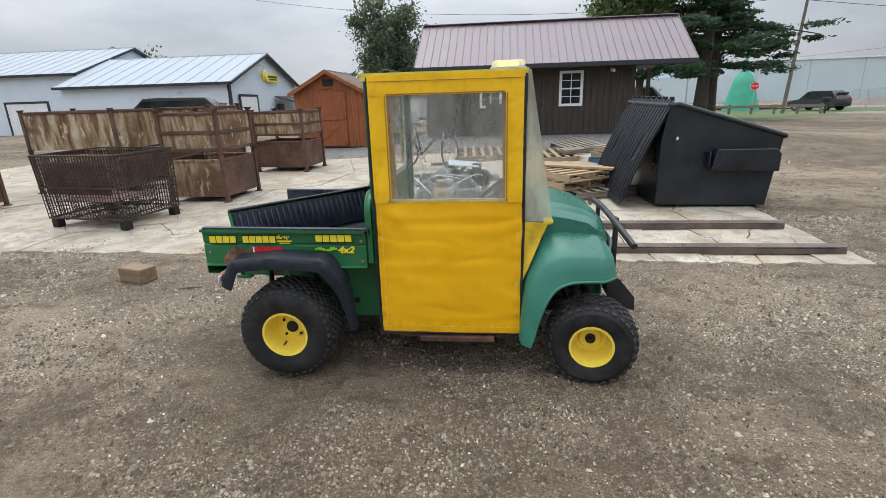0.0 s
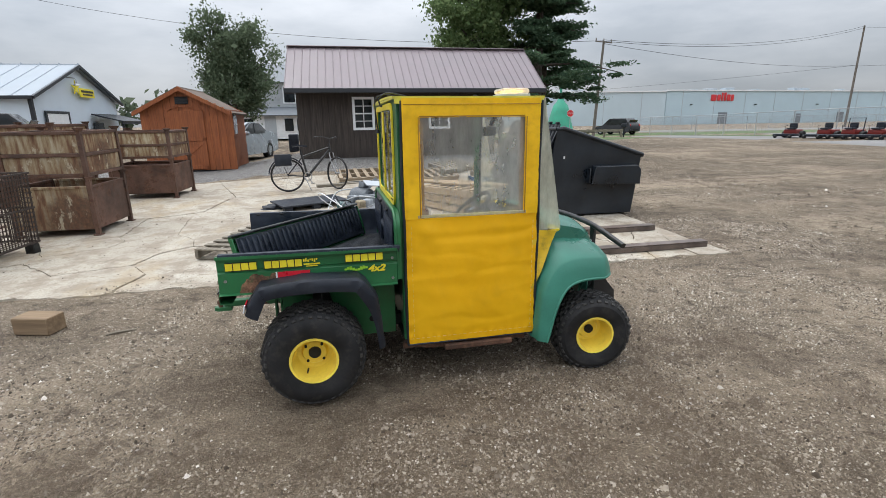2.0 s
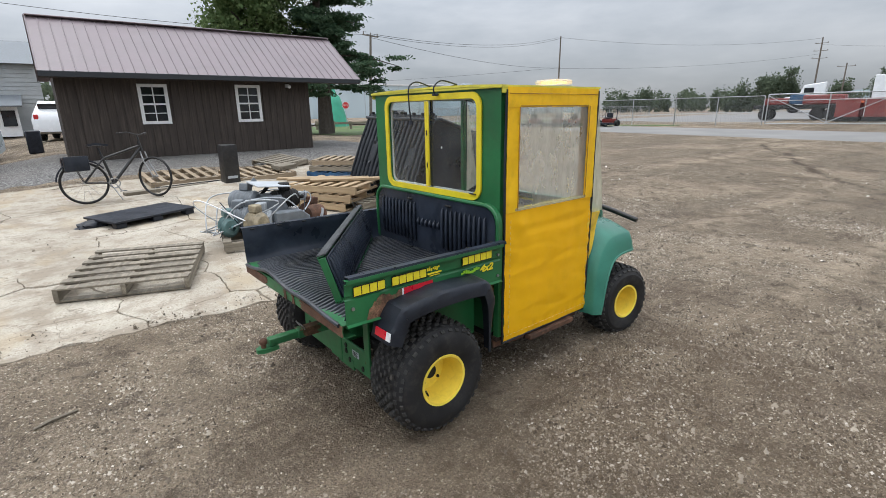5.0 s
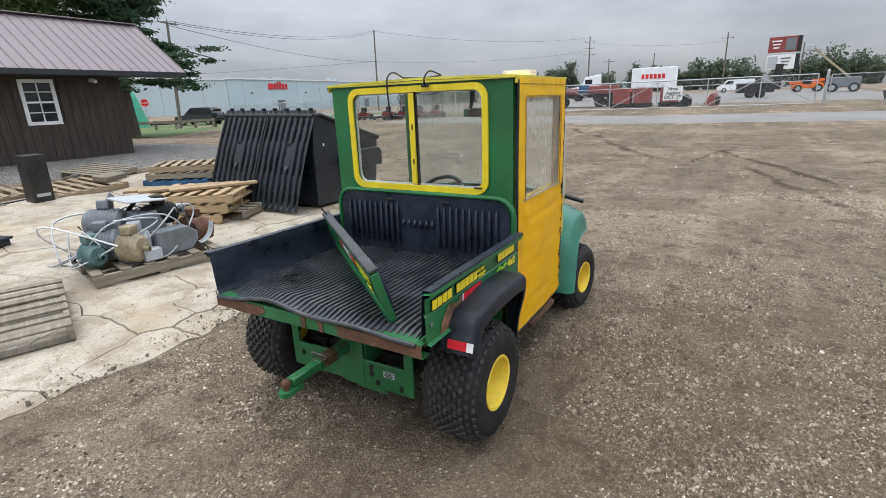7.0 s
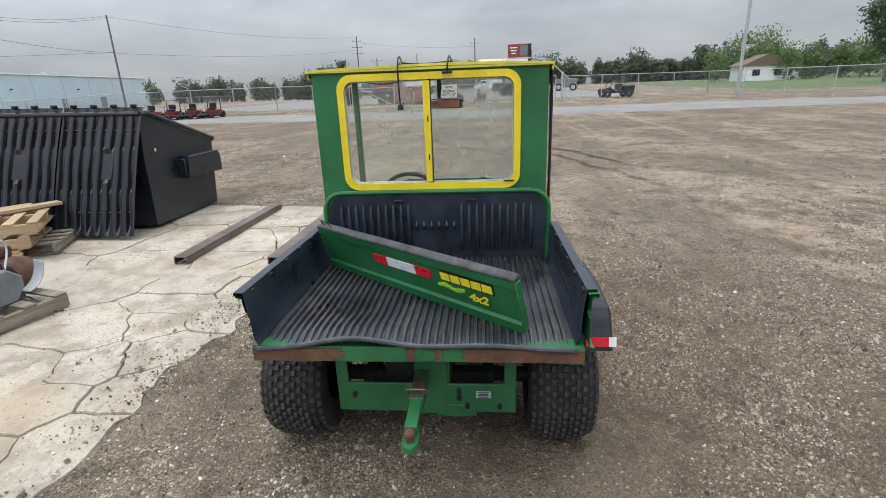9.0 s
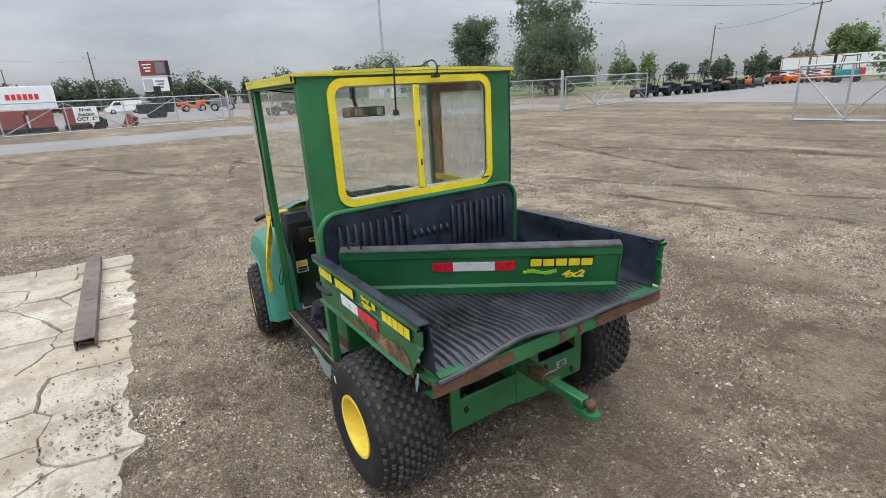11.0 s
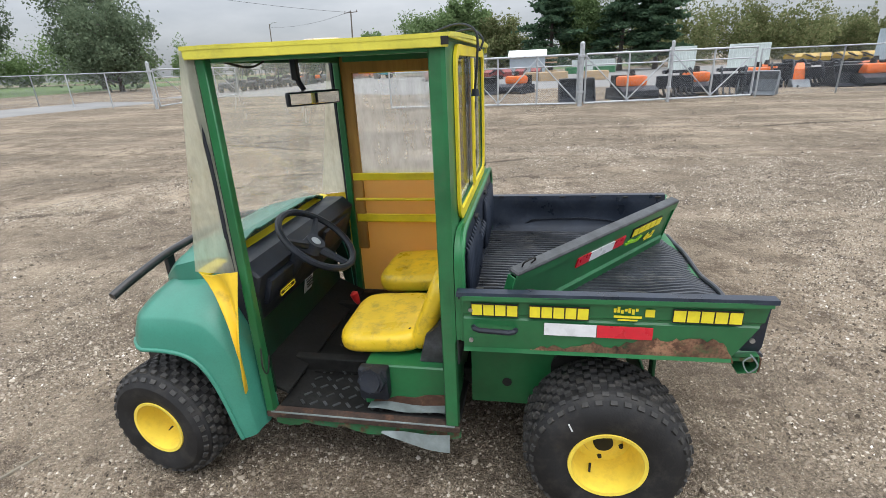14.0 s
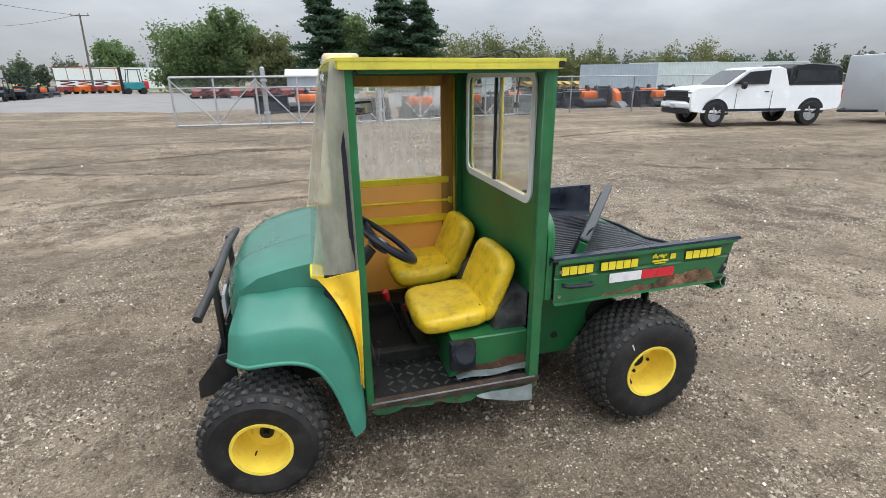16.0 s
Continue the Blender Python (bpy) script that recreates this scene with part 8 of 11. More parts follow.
for s in (-1, 1):
    bm = nb()
    ey = EY if s < 0 else 2 * RY - EY
    nseg = 34
    pts = []
    for k in range(nseg + 1):
        x = RX0 + (RX1 - RX0) * k / nseg
        for dx, up in ((-0.012, 0), (-0.006, 0.028), (0.006, 0.028), (0.012, 0)):
            pts.append((x + dx, up))
    rows = [[(x, ey, EZ + up) for x, up in pts], [(x, RY, RZ + up) for x, up in pts]]
    loft(bm, rows, 0.02)
    bmesh.ops.recalc_face_normals(bm, faces=bm.faces)
    part("roof", bm, M["roofmetal"], cb, "standing-seam metal roof", smooth=20)
bm = nb()
box(bm, ((RX0 + RX1) / 2, RY, RZ + 0.03), (RX1 - RX0, 0.22, 0.03), bevel=0.01)
part("ridge_cap", bm, M["roofmetal"], cb)
bm = nb()
box(bm, ((RX0 + RX1) / 2, EY + 0.01, EZ - 0.05), (RX1 - RX0, 0.03, 0.13), bevel=0.004)
part("fascia", bm, M["darktrim"], cb)
bm = nb()
loft(bm, [[(RX0, EY + 0.03, EZ - 0.10), (RX1, EY + 0.03, EZ - 0.10)], [(RX0, CY0 + 0.1, EZ - 0.08), (RX1, CY0 + 0.1, EZ - 0.08)]], 0.02)
part("soffit", bm, M["cabin"], cb)
for x in (CX0 + 0.02, CX1 - 0.02):
    bm = nb()
    plate(bm, [(CY0, ze - 0.02), (CY1, ze - 0.02), (RY, RZ - 0.03)], "X", x, 0.04)
    part("gable", bm, M["cabin"], cb)
for y in (19.7,):
    bm = nb()
    box(bm, (5.5, y, (zb + ze) / 2), (0.12, 0.12, ze - zb), bevel=0.008)
    part("porch_post", bm, M["cabin"], cb)
bm = nb()
box(bm, (4.9, 17.9, zb + 0.06), (1.4, 3.6, 0.12), bevel=0.01)
part("porch_floor", bm, M["cabin"], cb)
bm = nb()
box(bm, (3.5, CY0 - 0.06, 2.60), (0.10, 0.12, 0.10), bevel=0.02, seg=2)
cyl(bm, (3.5, CY0 - 0.12, 2.6), (3.52, CY0 - 0.22, 2.56), 0.045, 0.05, 14)
tagged(part("security_camera", bm, M["white"], None, loc=cb.matrix_basis.copy()), "small white camera under the cabin eave", "camera")

# ---- the orange shed ----
sh = thing("garden_shed", "orange-stained wooden garden shed with a crossbraced door", "shed", Matrix.Translation((-5.21, 15.1, GZ(-5.2, 15.1) - 0.01)) @ Matrix.Rotation(radians(-1), 4, "Z"))
SW, SD, SE, SA = 2.22, 2.3, 1.78, 2.32
bm = nb()
plate(bm, [(-SW / 2, 0.06), (SW / 2, 0.06), (SW / 2, SE), (0, SA), (-SW / 2, SE)], "Y", 0.03, 0.05)
plate(bm, [(-SW / 2, 0.06), (SW / 2, 0.06), (SW / 2, SE), (0, SA), (-SW / 2, SE)], "Y", SD - 0.08, 0.05)
part("gable_wall", bm, M["shedwood"], sh)
x = -SW / 2
while x < SW / 2 - 0.01:
    bm = nb()
    z1 = SE + (SA - SE) * (1 - abs(x + 0.1) / (SW / 2))
    box(bm, (x + 0.1, 0.02, (0.06 + z1) / 2), (0.194, 0.03, z1 - 0.06), bevel=0.004)
    part("board", bm, M["shedwood"], sh)
    x += 0.2
for s in (-1, 1):
    y = 0.0
    while y < SD - 0.02:
        bm = nb()
        box(bm, (s * SW / 2, y + 0.1, (0.06 + SE) / 2), (0.04, 0.194, SE - 0.06), bevel=0.004)
        part("board", bm, M["shedwood"], sh)
        y += 0.2
    bm = nb()
    loft(bm, [[(s * (SW / 2 + 0.14), y, SE - 0.10) for y in (-0.14, SD + 0.14)], [(0, y, SA + 0.03) for y in (-0.14, SD + 0.14)]], 0.05)
    bmesh.ops.recalc_face_normals(bm, faces=bm.faces)
    part("roof", bm, M["shingle"], sh, "brown shingled roof")
    bm = nb()
    a, b = Vector((s * (SW / 2 + 0.16), -0.15, SE - 0.13)), Vector((0, -0.15, SA))
    plate(bm, [(a.x, a.z - 0.05), (a.x, a.z + 0.06), (0, b.z + 0.06), (0, b.z - 0.05)], "Y", -0.17, 0.03)
    part("barge_board", bm, M["shedwood"], sh)
bm = nb()
box(bm, (0, SD / 2, 0.04), (SW + 0.02, SD + 0.02, 0.08), bevel=0.006)
part("sill", bm, M["dark"], sh)
dr = part("door", box(nb(), (0.02, -0.012, 0.92), (1.02, 0.03, 1.64), bevel=0.005), M["shedwood"], sh, "double-braced board door")
for c_, s_, r_ in (((0.02, -0.035, 0.16), (1.02, 0.02, 0.10), 0), ((0.02, -0.035, 0.95), (1.02, 0.02, 0.10), 0), ((-0.44, -0.035, 0.92), (0.10, 0.02, 1.64), 0), ((0.48, -0.035, 0.92), (0.10, 0.02, 1.64), 0), ((0.02, -0.034, 0.55), (1.05, 0.018, 0.09), 38), ((0.02, -0.034, 0.55), (1.05, 0.018, 0.09), -38)):
    part("brace", box(nb(), c_, s_, Matrix.Rotation(radians(r_), 4, "Y"), 0.004), M["shedwood"], dr)
bm = nb()
loft(bm, [[(0.02 + r * math.cos(a), -0.04, 1.70 + r * 0.36 * math.sin(a)) for r in (0.42, 0.52)] for a in np.linspace(0, math.pi, 12)], 0.02)
part("door_arch", bm, M["shedwood"], dr)
bm = nb()
box(bm, (0.0, -0.01, 2.02), (0.34, 0.03, 0.20), bevel=0.005)
vt = part("vent", bm, M["darktrim"], sh, "dark louvred vent")
for k in range(4):
    part("louvre", box(nb(), (0, -0.03, 1.95 + 0.045 * k), (0.3, 0.02, 0.02), Matrix.Rotation(radians(30), 4, "X")), M["darktrim"], vt)
bm = nb()
box(bm, (SW / 2 + 0.03, 0.95, 1.36), (0.03, 0.56, 0.70), bevel=0.004)
wnd = part("window", bm, M["shedwood"], sh)
bm = nb()
box(bm, (SW / 2 + 0.048, 0.95, 1.36), (0.006, 0.44, 0.58))
part("pane", bm, M["pane"], wnd)
bm = nb()
box(bm, (SW / 2 + 0.052, 0.95, 1.36), (0.012, 0.03, 0.58))
box(bm, (SW / 2 + 0.052, 0.95, 1.36), (0.012, 0.44, 0.03))
part("glazing_bar", bm, M["white"], wnd)

# ---- cars ----


def car_body(profile, width, tuck=0.12, waist=0.8):
    """A body shell from a side outline: (x, z) round the car, drawn in above the waist."""
    bm = nb()
    rows = []
    for f in (-1, -0.94, -0.6, 0, 0.6, 0.94, 1):
        row = []
        for x, z in profile:
            w = width / 2 * f
            if z > waist:
                w *= 1 - tuck * (z - waist) / 0.6
            e = 0.985 if abs(f) == 1 else 1.0
            row.append((x * e, w, 0.25 + (z - 0.25) * e))
        rows.append(row)
    vs = [[bm.verts.new(p) for p in r] for r in rows]
    n_ = len(profile)
    for a, b in zip(vs, vs[1:]):
        for k in range(n_):
            bm.faces.new((a[k], a[(k + 1) % n_], b[(k + 1) % n_], b[k]))
    bm.faces.new(vs[0])
    bm.faces.new(list(reversed(vs[-1])))
    bmesh.ops.recalc_face_normals(bm, faces=bm.faces)
    return bm


def car_wheel(parent, x, y, r, w, rim="galv"):
    bm = nb()
    lathe(bm, [(r * 0.6, -w / 2), (r * 0.93, -w / 2), (r, -w / 2 + 0.03), (r, w / 2 - 0.03), (r * 0.93, w / 2), (r * 0.6, w / 2)], "Y", 26, (x, y, r), close=True)
    t = part("wheel", bm, M["rubber"], parent)
    s = 1 if y > 0 else -1
    bm = nb()
    lathe(bm, [(r * 0.64, s * w * 0.44), (r * 0.58, s * w * 0.36), (r * 0.2, s * w * 0.42), (0.01, s * w * 0.46)], "Y", 20, (x, y, r))
    part("rim", bm, M[rim], t)
    for k in range(5):
        a = k * math.tau / 5
        bm = nb()
        box(bm, (x + 0.38 * r * math.cos(a), y + s * w * 0.46, r + 0.38 * r * math.sin(a)), (r * 0.44, 0.02, r * 0.12), Matrix.Rotation(-a, 4, "Y"), 0.004)
        part("spoke", bm, M[rim], t)


def side_panel(parent, name, pts, y, mat, label="", depth=0.006):
    s = 1 if y > 0 else -1
    return part(name, plate(nb(), pts, "Y", y, depth * s), M[mat], parent, label)


def sedan(m, mat, label):
    c = thing("car", label, "car", m)
    prof = [(2.30, 0.32), (2.36, 0.50), (2.32, 0.66), (2.1, 0.78), (1.2, 0.93), (0.95, 0.97), (0.25, 1.36), (-0.15, 1.42), (-0.7, 1.41), (-1.45, 1.08), (-2.0, 1.03), (-2.28, 0.95), (-2.34, 0.60), (-2.28, 0.34), (-1.9, 0.26), (1.95, 0.24)]
    part("body", car_body(prof, 1.80, 0.28, 0.92), M[mat], c)
    for s in (-1, 1):
        side_panel(c, "window", [(0.85, 0.99), (0.22, 1.33), (-0.12, 1.38), (-0.15, 0.99)], 0.80 * s, "pane", depth=0.04)
        side_panel(c, "window", [(-0.22, 0.99), (-0.2, 1.38), (-0.68, 1.37), (-1.25, 1.10), (-1.1, 0.99)], 0.80 * s, "pane", depth=0.04)
        for x in (1.42, -1.38):
            car_wheel(c, x, 0.80 * s, 0.325, 0.21)
            side_panel(c, "wheel_arch", [(x + 0.38 * math.cos(a), 0.34 + 0.37 * math.sin(a)) for a in np.linspace(-0.15, math.pi + 0.15, 16)], 0.893 * s, "black", depth=0.004)
        part("headlight", plate(nb(), [(0.45 * s, 0.62), (0.84 * s, 0.66), (0.82 * s, 0.78), (0.50 * s, 0.73)], "X", 2.22, 0.10), M["chrome"], c)
        part("door_mirror", box(nb(), (0.80, 0.98 * s, 1.02), (0.12, 0.2, 0.13), bevel=0.03), M[mat], c)
    bm = nb()
    loft(bm, [[(0.97, y, 0.99) for y in (-0.72, 0, 0.72)], [(0.30, y * 0.86, 1.345) for y in (-0.72, 0, 0.72)]], 0.01)
    part("windscreen", bm, M["pane"], c)
    bm = nb()
    box(bm, (2.345, 0, 0.64), (0.04, 0.62, 0.13), bevel=0.01)
    part("grille", bm, M["chrome"], c)
    bm = nb()
    box(bm, (2.33, 0, 0.40), (0.05, 1.1, 0.12), bevel=0.01)
    part("air_intake", bm, M["black"], c)
    return c


sedan(on_ground(-4.95, 19.6, -104, 0.0), "silver", "silver four-door saloon car parked by the shed")


def suv(m, mat, label, L_=4.7, H=1.75, W=1.9):
    c = thing("car", label, "car", m)
    k = L_ / 4.7
    prof = [(2.28 * k, 0.36), (2.34 * k, 0.6), (2.28 * k, 0.86), (1.25 * k, 1.02), (0.55 * k, H - 0.04), (0.1, H), (-1.6 * k, H - 0.02), (-2.2 * k, 1.15), (-2.32 * k, 0.9), (-2.3 * k, 0.4), (-1.9 * k, 0.3), (1.9 * k, 0.3)]
    part("body", car_body(prof, W, 0.2, 1.0), M[mat], c)
    for s in (-1, 1):
        side_panel(c, "window", [(1.1 * k, 1.06), (0.52 * k, H - 0.14), (-1.55 * k, H - 0.14), (-1.95 * k, 1.1)], (W / 2 - 0.12) * s, "pane", depth=0.05)
        for x in (1.45 * k, -1.4 * k):
            car_wheel(c, x, (W / 2 - 0.1) * s, 0.37, 0.24)
        part("tail_light", box(nb(), (-2.27 * k, 0.78 * s, 0.98), (0.08, 0.16, 0.28), bevel=0.02), M["red"], c)
    bm = nb()
    box(bm, (-2.0 * k, 0, 1.38), (0.03, W * 0.72, 0.42), Matrix.Rotation(radians(-32), 4, "Y"), 0.01)
    part("rear_window", bm, M["pane"], c)
    return c


suv(on_ground(7.6, 33.0, 175), "carwhite", "white sport utility car parked beyond the cabin")
suv(on_ground(-13.2, 18.6, 200), "carblack", "dark van parked behind the steel bins", 4.9, 1.8)
suv(on_ground(29.0, 50.4, 113), "carblack", "black sport utility car on the road")

# ---- white sheds ----


def metal_hall(x0, x1, y0, y1, ez, az, label, doors, sunk):
    h = thing("metal_building", label, "building", Matrix.Translation((0, 0, -sunk)))
    g0 = GZ(x1, y0) - 0.1
    part("wall", box(nb(), ((x0 + x1) / 2, y0, (g0 + ez) / 2), (x1 - x0, 0.15, ez - g0)), M["siding"], h)
    part("wall", box(nb(), ((x0 + x1) / 2, y1, (g0 + ez) / 2), (x1 - x0, 0.15, ez - g0)), M["siding"], h)
    ym = (y0 + y1) / 2
    for x in (x0, x1):
        part("gable_wall", plate(nb(), [(y0, g0), (y1, g0), (y1, ez), (ym, az), (y0, ez)], "X", x, -0.15 if x == x1 else 0.15), M["siding"], h)
    for ya, yb in ((y0 - 0.35, ym), (y1 + 0.35, ym)):
        bm = nb()
        n_ = int((x1 - x0) / 0.9)
        pts = []
        for k in range(n_ + 1):
            x = x0 - 0.3 + (x1 - x0 + 0.6) * k / n_
            for dx, up in ((-0.03, 0), (0, 0.04), (0.03, 0)):
                pts.append((x + dx, up))
        loft(bm, [[(x, ya, ez - 0.06 + u) for x, u in pts], [(x, yb, az + 0.12 + u) for x, u in pts]], 0.06)
        bmesh.ops.recalc_face_normals(bm, faces=bm.faces)
        part("roof", bm, M["sidingroof"], h, "ribbed pale metal roof", smooth=20)
        bm = nb()
        d = Vector((0, yb - ya, az + 0.18 - ez)).normalized()
        a, b = Vector((x1 + 0.32, ya, ez - 0.1)), Vector((x1 + 0.32, yb, az + 0.06))
        tube(bm, [a, b], 0.10, 4)
        part("barge_trim", bm, M["darktrim"], h)
    bm = nb()
    box(bm, ((x0 + x1) / 2, y0 - 0.36, ez - 0.1), (x1 - x0 + 0.6, 0.1, 0.16))
    part("gutter", bm, M["darktrim"], h)
    bm = nb()
    box(bm, (x1 + 0.02, y0 - 0.02, (g0 + ez) / 2), (0.16, 0.16, ez - g0))
    part("corner_trim", bm, M["darktrim"], h)
    for face, a, b, top in doors:
        bm, fr = nb(), nb()
        if face == "S":
            box(bm, ((a + b) / 2, y0 - 0.09, (g0 + top) / 2), (b - a, 0.06, top - g0))
            box(fr, ((a + b) / 2, y0 - 0.10, top + 0.06), (b - a + 0.3, 0.07, 0.14))
            for q_ in (a - 0.08, b + 0.08):
                box(fr, (q_, y0 - 0.10, (g0 + top) / 2), (0.14, 0.07, top - g0))
        else:
            box(bm, (x1 + 0.09, (a + b) / 2, (g0 + top) / 2), (0.06, b - a, top - g0))
            box(fr, (x1 + 0.10, (a + b) / 2, top + 0.06), (0.07, b - a + 0.3, 0.14))
            for q_ in (a - 0.08, b + 0.08):
                box(fr, (x1 + 0.10, q_, (g0 + top) / 2), (0.07, 0.14, top - g0))
        d_ = part("door", bm, M["white"], h, "white sectional door")
        part("door_frame", fr, M["darktrim"], d_)
    return h


hall = metal_hall(-26.5, -15.7, 28.0, 37.4, 3.72, 5.5, "white metal-clad hall with dark trim", [("E", 29.0, 31.0, 2.9)], 0.62)
bm = nb()
loft(bm, [[(-15.6, y, 2.9) for y in (33.6, 37.2)], [(-13.9, y, 2.45) for y in (33.6, 37.2)]], 0.08)
box(bm, (-13.95, 35.4, 2.42), (0.1, 3.7, 0.14))
part("canopy", bm, M["darktrim"], hall)
for y in (33.8, 37.0):
    part("canopy_post", box(nb(), (-14.0, y, 1.4), (0.12, 0.12, 2.2)), M["darktrim"], hall)
bm = nb()
box(bm, (-15.5, 34.2, 1.5), (0.1, 1.0, 1.9))
part("entrance_door", bm, M["pane"], hall)
bm = nb()
for k in range(5):
    a = k * math.tau / 5 + 1.57
    plate(bm, [(32.2 + 0.42 * math.cos(a), 4.35 + 0.42 * math.sin(a)), (32.2 + 0.16 * math.cos(a + 0.63), 4.35 + 0.16 * math.sin(a + 0.63)), (32.2, 4.35), (32.2 + 0.16 * math.cos(a - 0.63), 4.35 + 0.16 * math.sin(a - 0.63))], "X", -15.53, 0.04)
part("star_sign", bm, M["decal"], hall, "yellow star sign")
bm = nb()
box(bm, (-15.5, 33.35, 4.12), (0.06, 1.7, 0.5), bevel=0.02)
part("name_sign", bm, M["decal"], hall, "yellow name board")
bm = nb()
box(bm, (-15.46, 33.35, 4.2), (0.03, 1.35, 0.12))
box(bm, (-15.46, 33.35, 4.03), (0.03, 1.1, 0.08))
part("name_bar", bm, M["decalblack"], hall)
for y, z in ((31.6, 4.55),):
    bm = nb()
    tube(bm, curvy([(-15.6, y, z + 0.3), (-15.2, y, z + 0.25), (-15.15, y, z)]), 0.03, 6)
    lathe(bm, [(0.02, 0.15), (0.08, 0.1), (0.2, 0.0), (0.18, 0.0)], "Z", 14, (-15.15, y, z - 0.12))
    part("wall_lamp", bm, M["galv"], hall)
bm = nb()
tube(bm, curvy([(-18.6, 27.9, 3.1), (-18.6, 27.5, 3.2), (-18.6, 27.4, 2.95)]), 0.03, 6)
lathe(bm, [(0.02, 0.15), (0.08, 0.1), (0.18, 0.0)], "Z", 14, (-18.6, 27.4, 2.75))
part("wall_lamp", bm, M["galv"], hall)
bm = nb()
box(bm, (-15.2, 32.3, 0.72), (0.8, 1.0, 1.0), bevel=0.06)
tagged(part("air_conditioner", bm, M["lgrey"], None), "beige air conditioner unit beside the hall", "air conditioner")
metal_hall(-48.0, -27.2, 30.0, 41.0, 5.0, 6.9, "larger white metal-clad hall with dark trim", [("S", -32.6, -29.6, 3.2)], 0.95)

# ---- grey house between shed and cabin ----
ho = thing("house", "two-storey grey clapboard house with a porch", "house")
hx0, hx1, hy0, hy1 = -12.0, -2.2, 46.0, 54.0
hb = 0.5
part("wall", box(nb(), ((hx0 + hx1) / 2, (hy0 + hy1) / 2, (hb + 5.2) / 2), (hx1 - hx0, hy1 - hy0, 5.2 - hb)), M["housegrey"], ho)
for k in range(16):
    part("clapboard", box(nb(), ((hx0 + hx1) / 2, hy0 - 0.01, 0.7 + 0.28 * k), (hx1 - hx0, 0.05, 0.26), Matrix.Rotation(radians(-4), 4, "X")), M["housegrey"], ho)
bm = nb()
plate(bm, [(hy0 - 0.5, 5.1), (hy1 + 0.5, 5.1), ((hy0 + hy1) / 2, 7.0)], "X", hx0 - 0.4, hx1 - hx0 + 0.8)
part("roof", bm, M["grey"], ho, "grey shingled roof")
for x, z, w, hh in ((-5.2, 4.1, 0.9, 1.3), (-8.0, 4.1, 0.9, 1.3), (-5.4, 1.75, 0.8, 1.2), (-8.2, 1.75, 0.8, 1.2)):
    wv = part("window", box(nb(), (x, hy0 - 0.06, z), (w + 0.2, 0.08, hh + 0.2)), M["white"], ho)
    part("pane", box(nb(), (x, hy0 - 0.11, z), (w, 0.04, hh)), M["pane"], wv)
part("porch_wall", box(nb(), (-6.5, 43.8, 1.35), (5.6, 0.12, 1.9)), M["white"], ho)
part("porch_roof", loft(nb(), [[(x, 43.3, 2.35) for x in (-9.6, -3.4)], [(x, 46.0, 3.1) for x in (-9.6, -3.4)]], 0.1), M["grey"], ho)
for x in (-8.4, -5.2, -4.2):
    part("porch_window", box(nb(), (x, 43.7, 1.55), (0.7, 0.06, 1.0)), M["pane"], ho)
part("front_door", box(nb(), (-6.7, 43.7, 1.35), (0.9, 0.06, 1.8)), M["lgrey"], ho)
bm = nb()
box(bm, (0, 0, 0.55), (0.6, 0.6, 1.1), bevel=0.05)
tagged(part("refuse_bin", bm, M["black"], None, loc=on_ground(-2.75, 20.2) @ Matrix.Diagonal((0.62, 0.62, 0.62, 1))), "black wheeled refuse bin beside the cabin", "refuse bin")
suv(on_ground(-1.5, 30.0, 80), "carwhite", "white pickup seen beside the cabin", 4.8, 1.7)

# ---- trees ----
M["bark"] = worn("bark", (0.085, 0.07, 0.058), 0.9, vary=0.3, scale=9, bump=0.6, bdist=0.02)


def leaf_mat(name, a, b, c):
    q = Mat(name)
    geo = q.node("ShaderNodeNewGeometry")
    col = q.ramp(geo.outputs["Random Per Island"], [(0.0, a), (0.55, b), (1.0, c)])
    df, tl, mx = q.node("ShaderNodeBsdfDiffuse"), q.node("ShaderNodeBsdfTranslucent"), q.node("ShaderNodeMixShader")
    mx.inputs["Fac"].default_value = 0.42
    q.link(col, df.inputs["Color"])
    q.link(q.mix(0.5, col, c), tl.inputs["Color"])
    q.link(df.outputs[0], mx.inputs[1])
    q.link(tl.outputs[0], mx.inputs[2])
    q.link(mx.outputs[0], q.out.inputs["Surface"])
    return q.m


M["leaf"] = leaf_mat("broad_leaf", (0.08, 0.13, 0.055), (0.14, 0.205, 0.09), (0.225, 0.30, 0.14))
M["greyleaf"] = leaf_mat("grey_green_leaf", (0.075, 0.105, 0.066), (0.12, 0.158, 0.10), (0.19, 0.235, 0.15))
M["needle"] = leaf_mat("pine_needle", (0.038, 0.074, 0.048), (0.07, 0.118, 0.072), (0.11, 0.168, 0.10))
# Far leaves are greyer and more even: distance haze put into the colour.
M["farleaf"] = leaf_mat("hazed_far_leaf", (0.075, 0.102, 0.076), (0.11, 0.142, 0.098), (0.155, 0.185, 0.125))
M["paleleaf"] = leaf_mat("pale_leaf", (0.10, 0.125, 0.055), (0.16, 0.19, 0.085), (0.25, 0.25, 0.13))


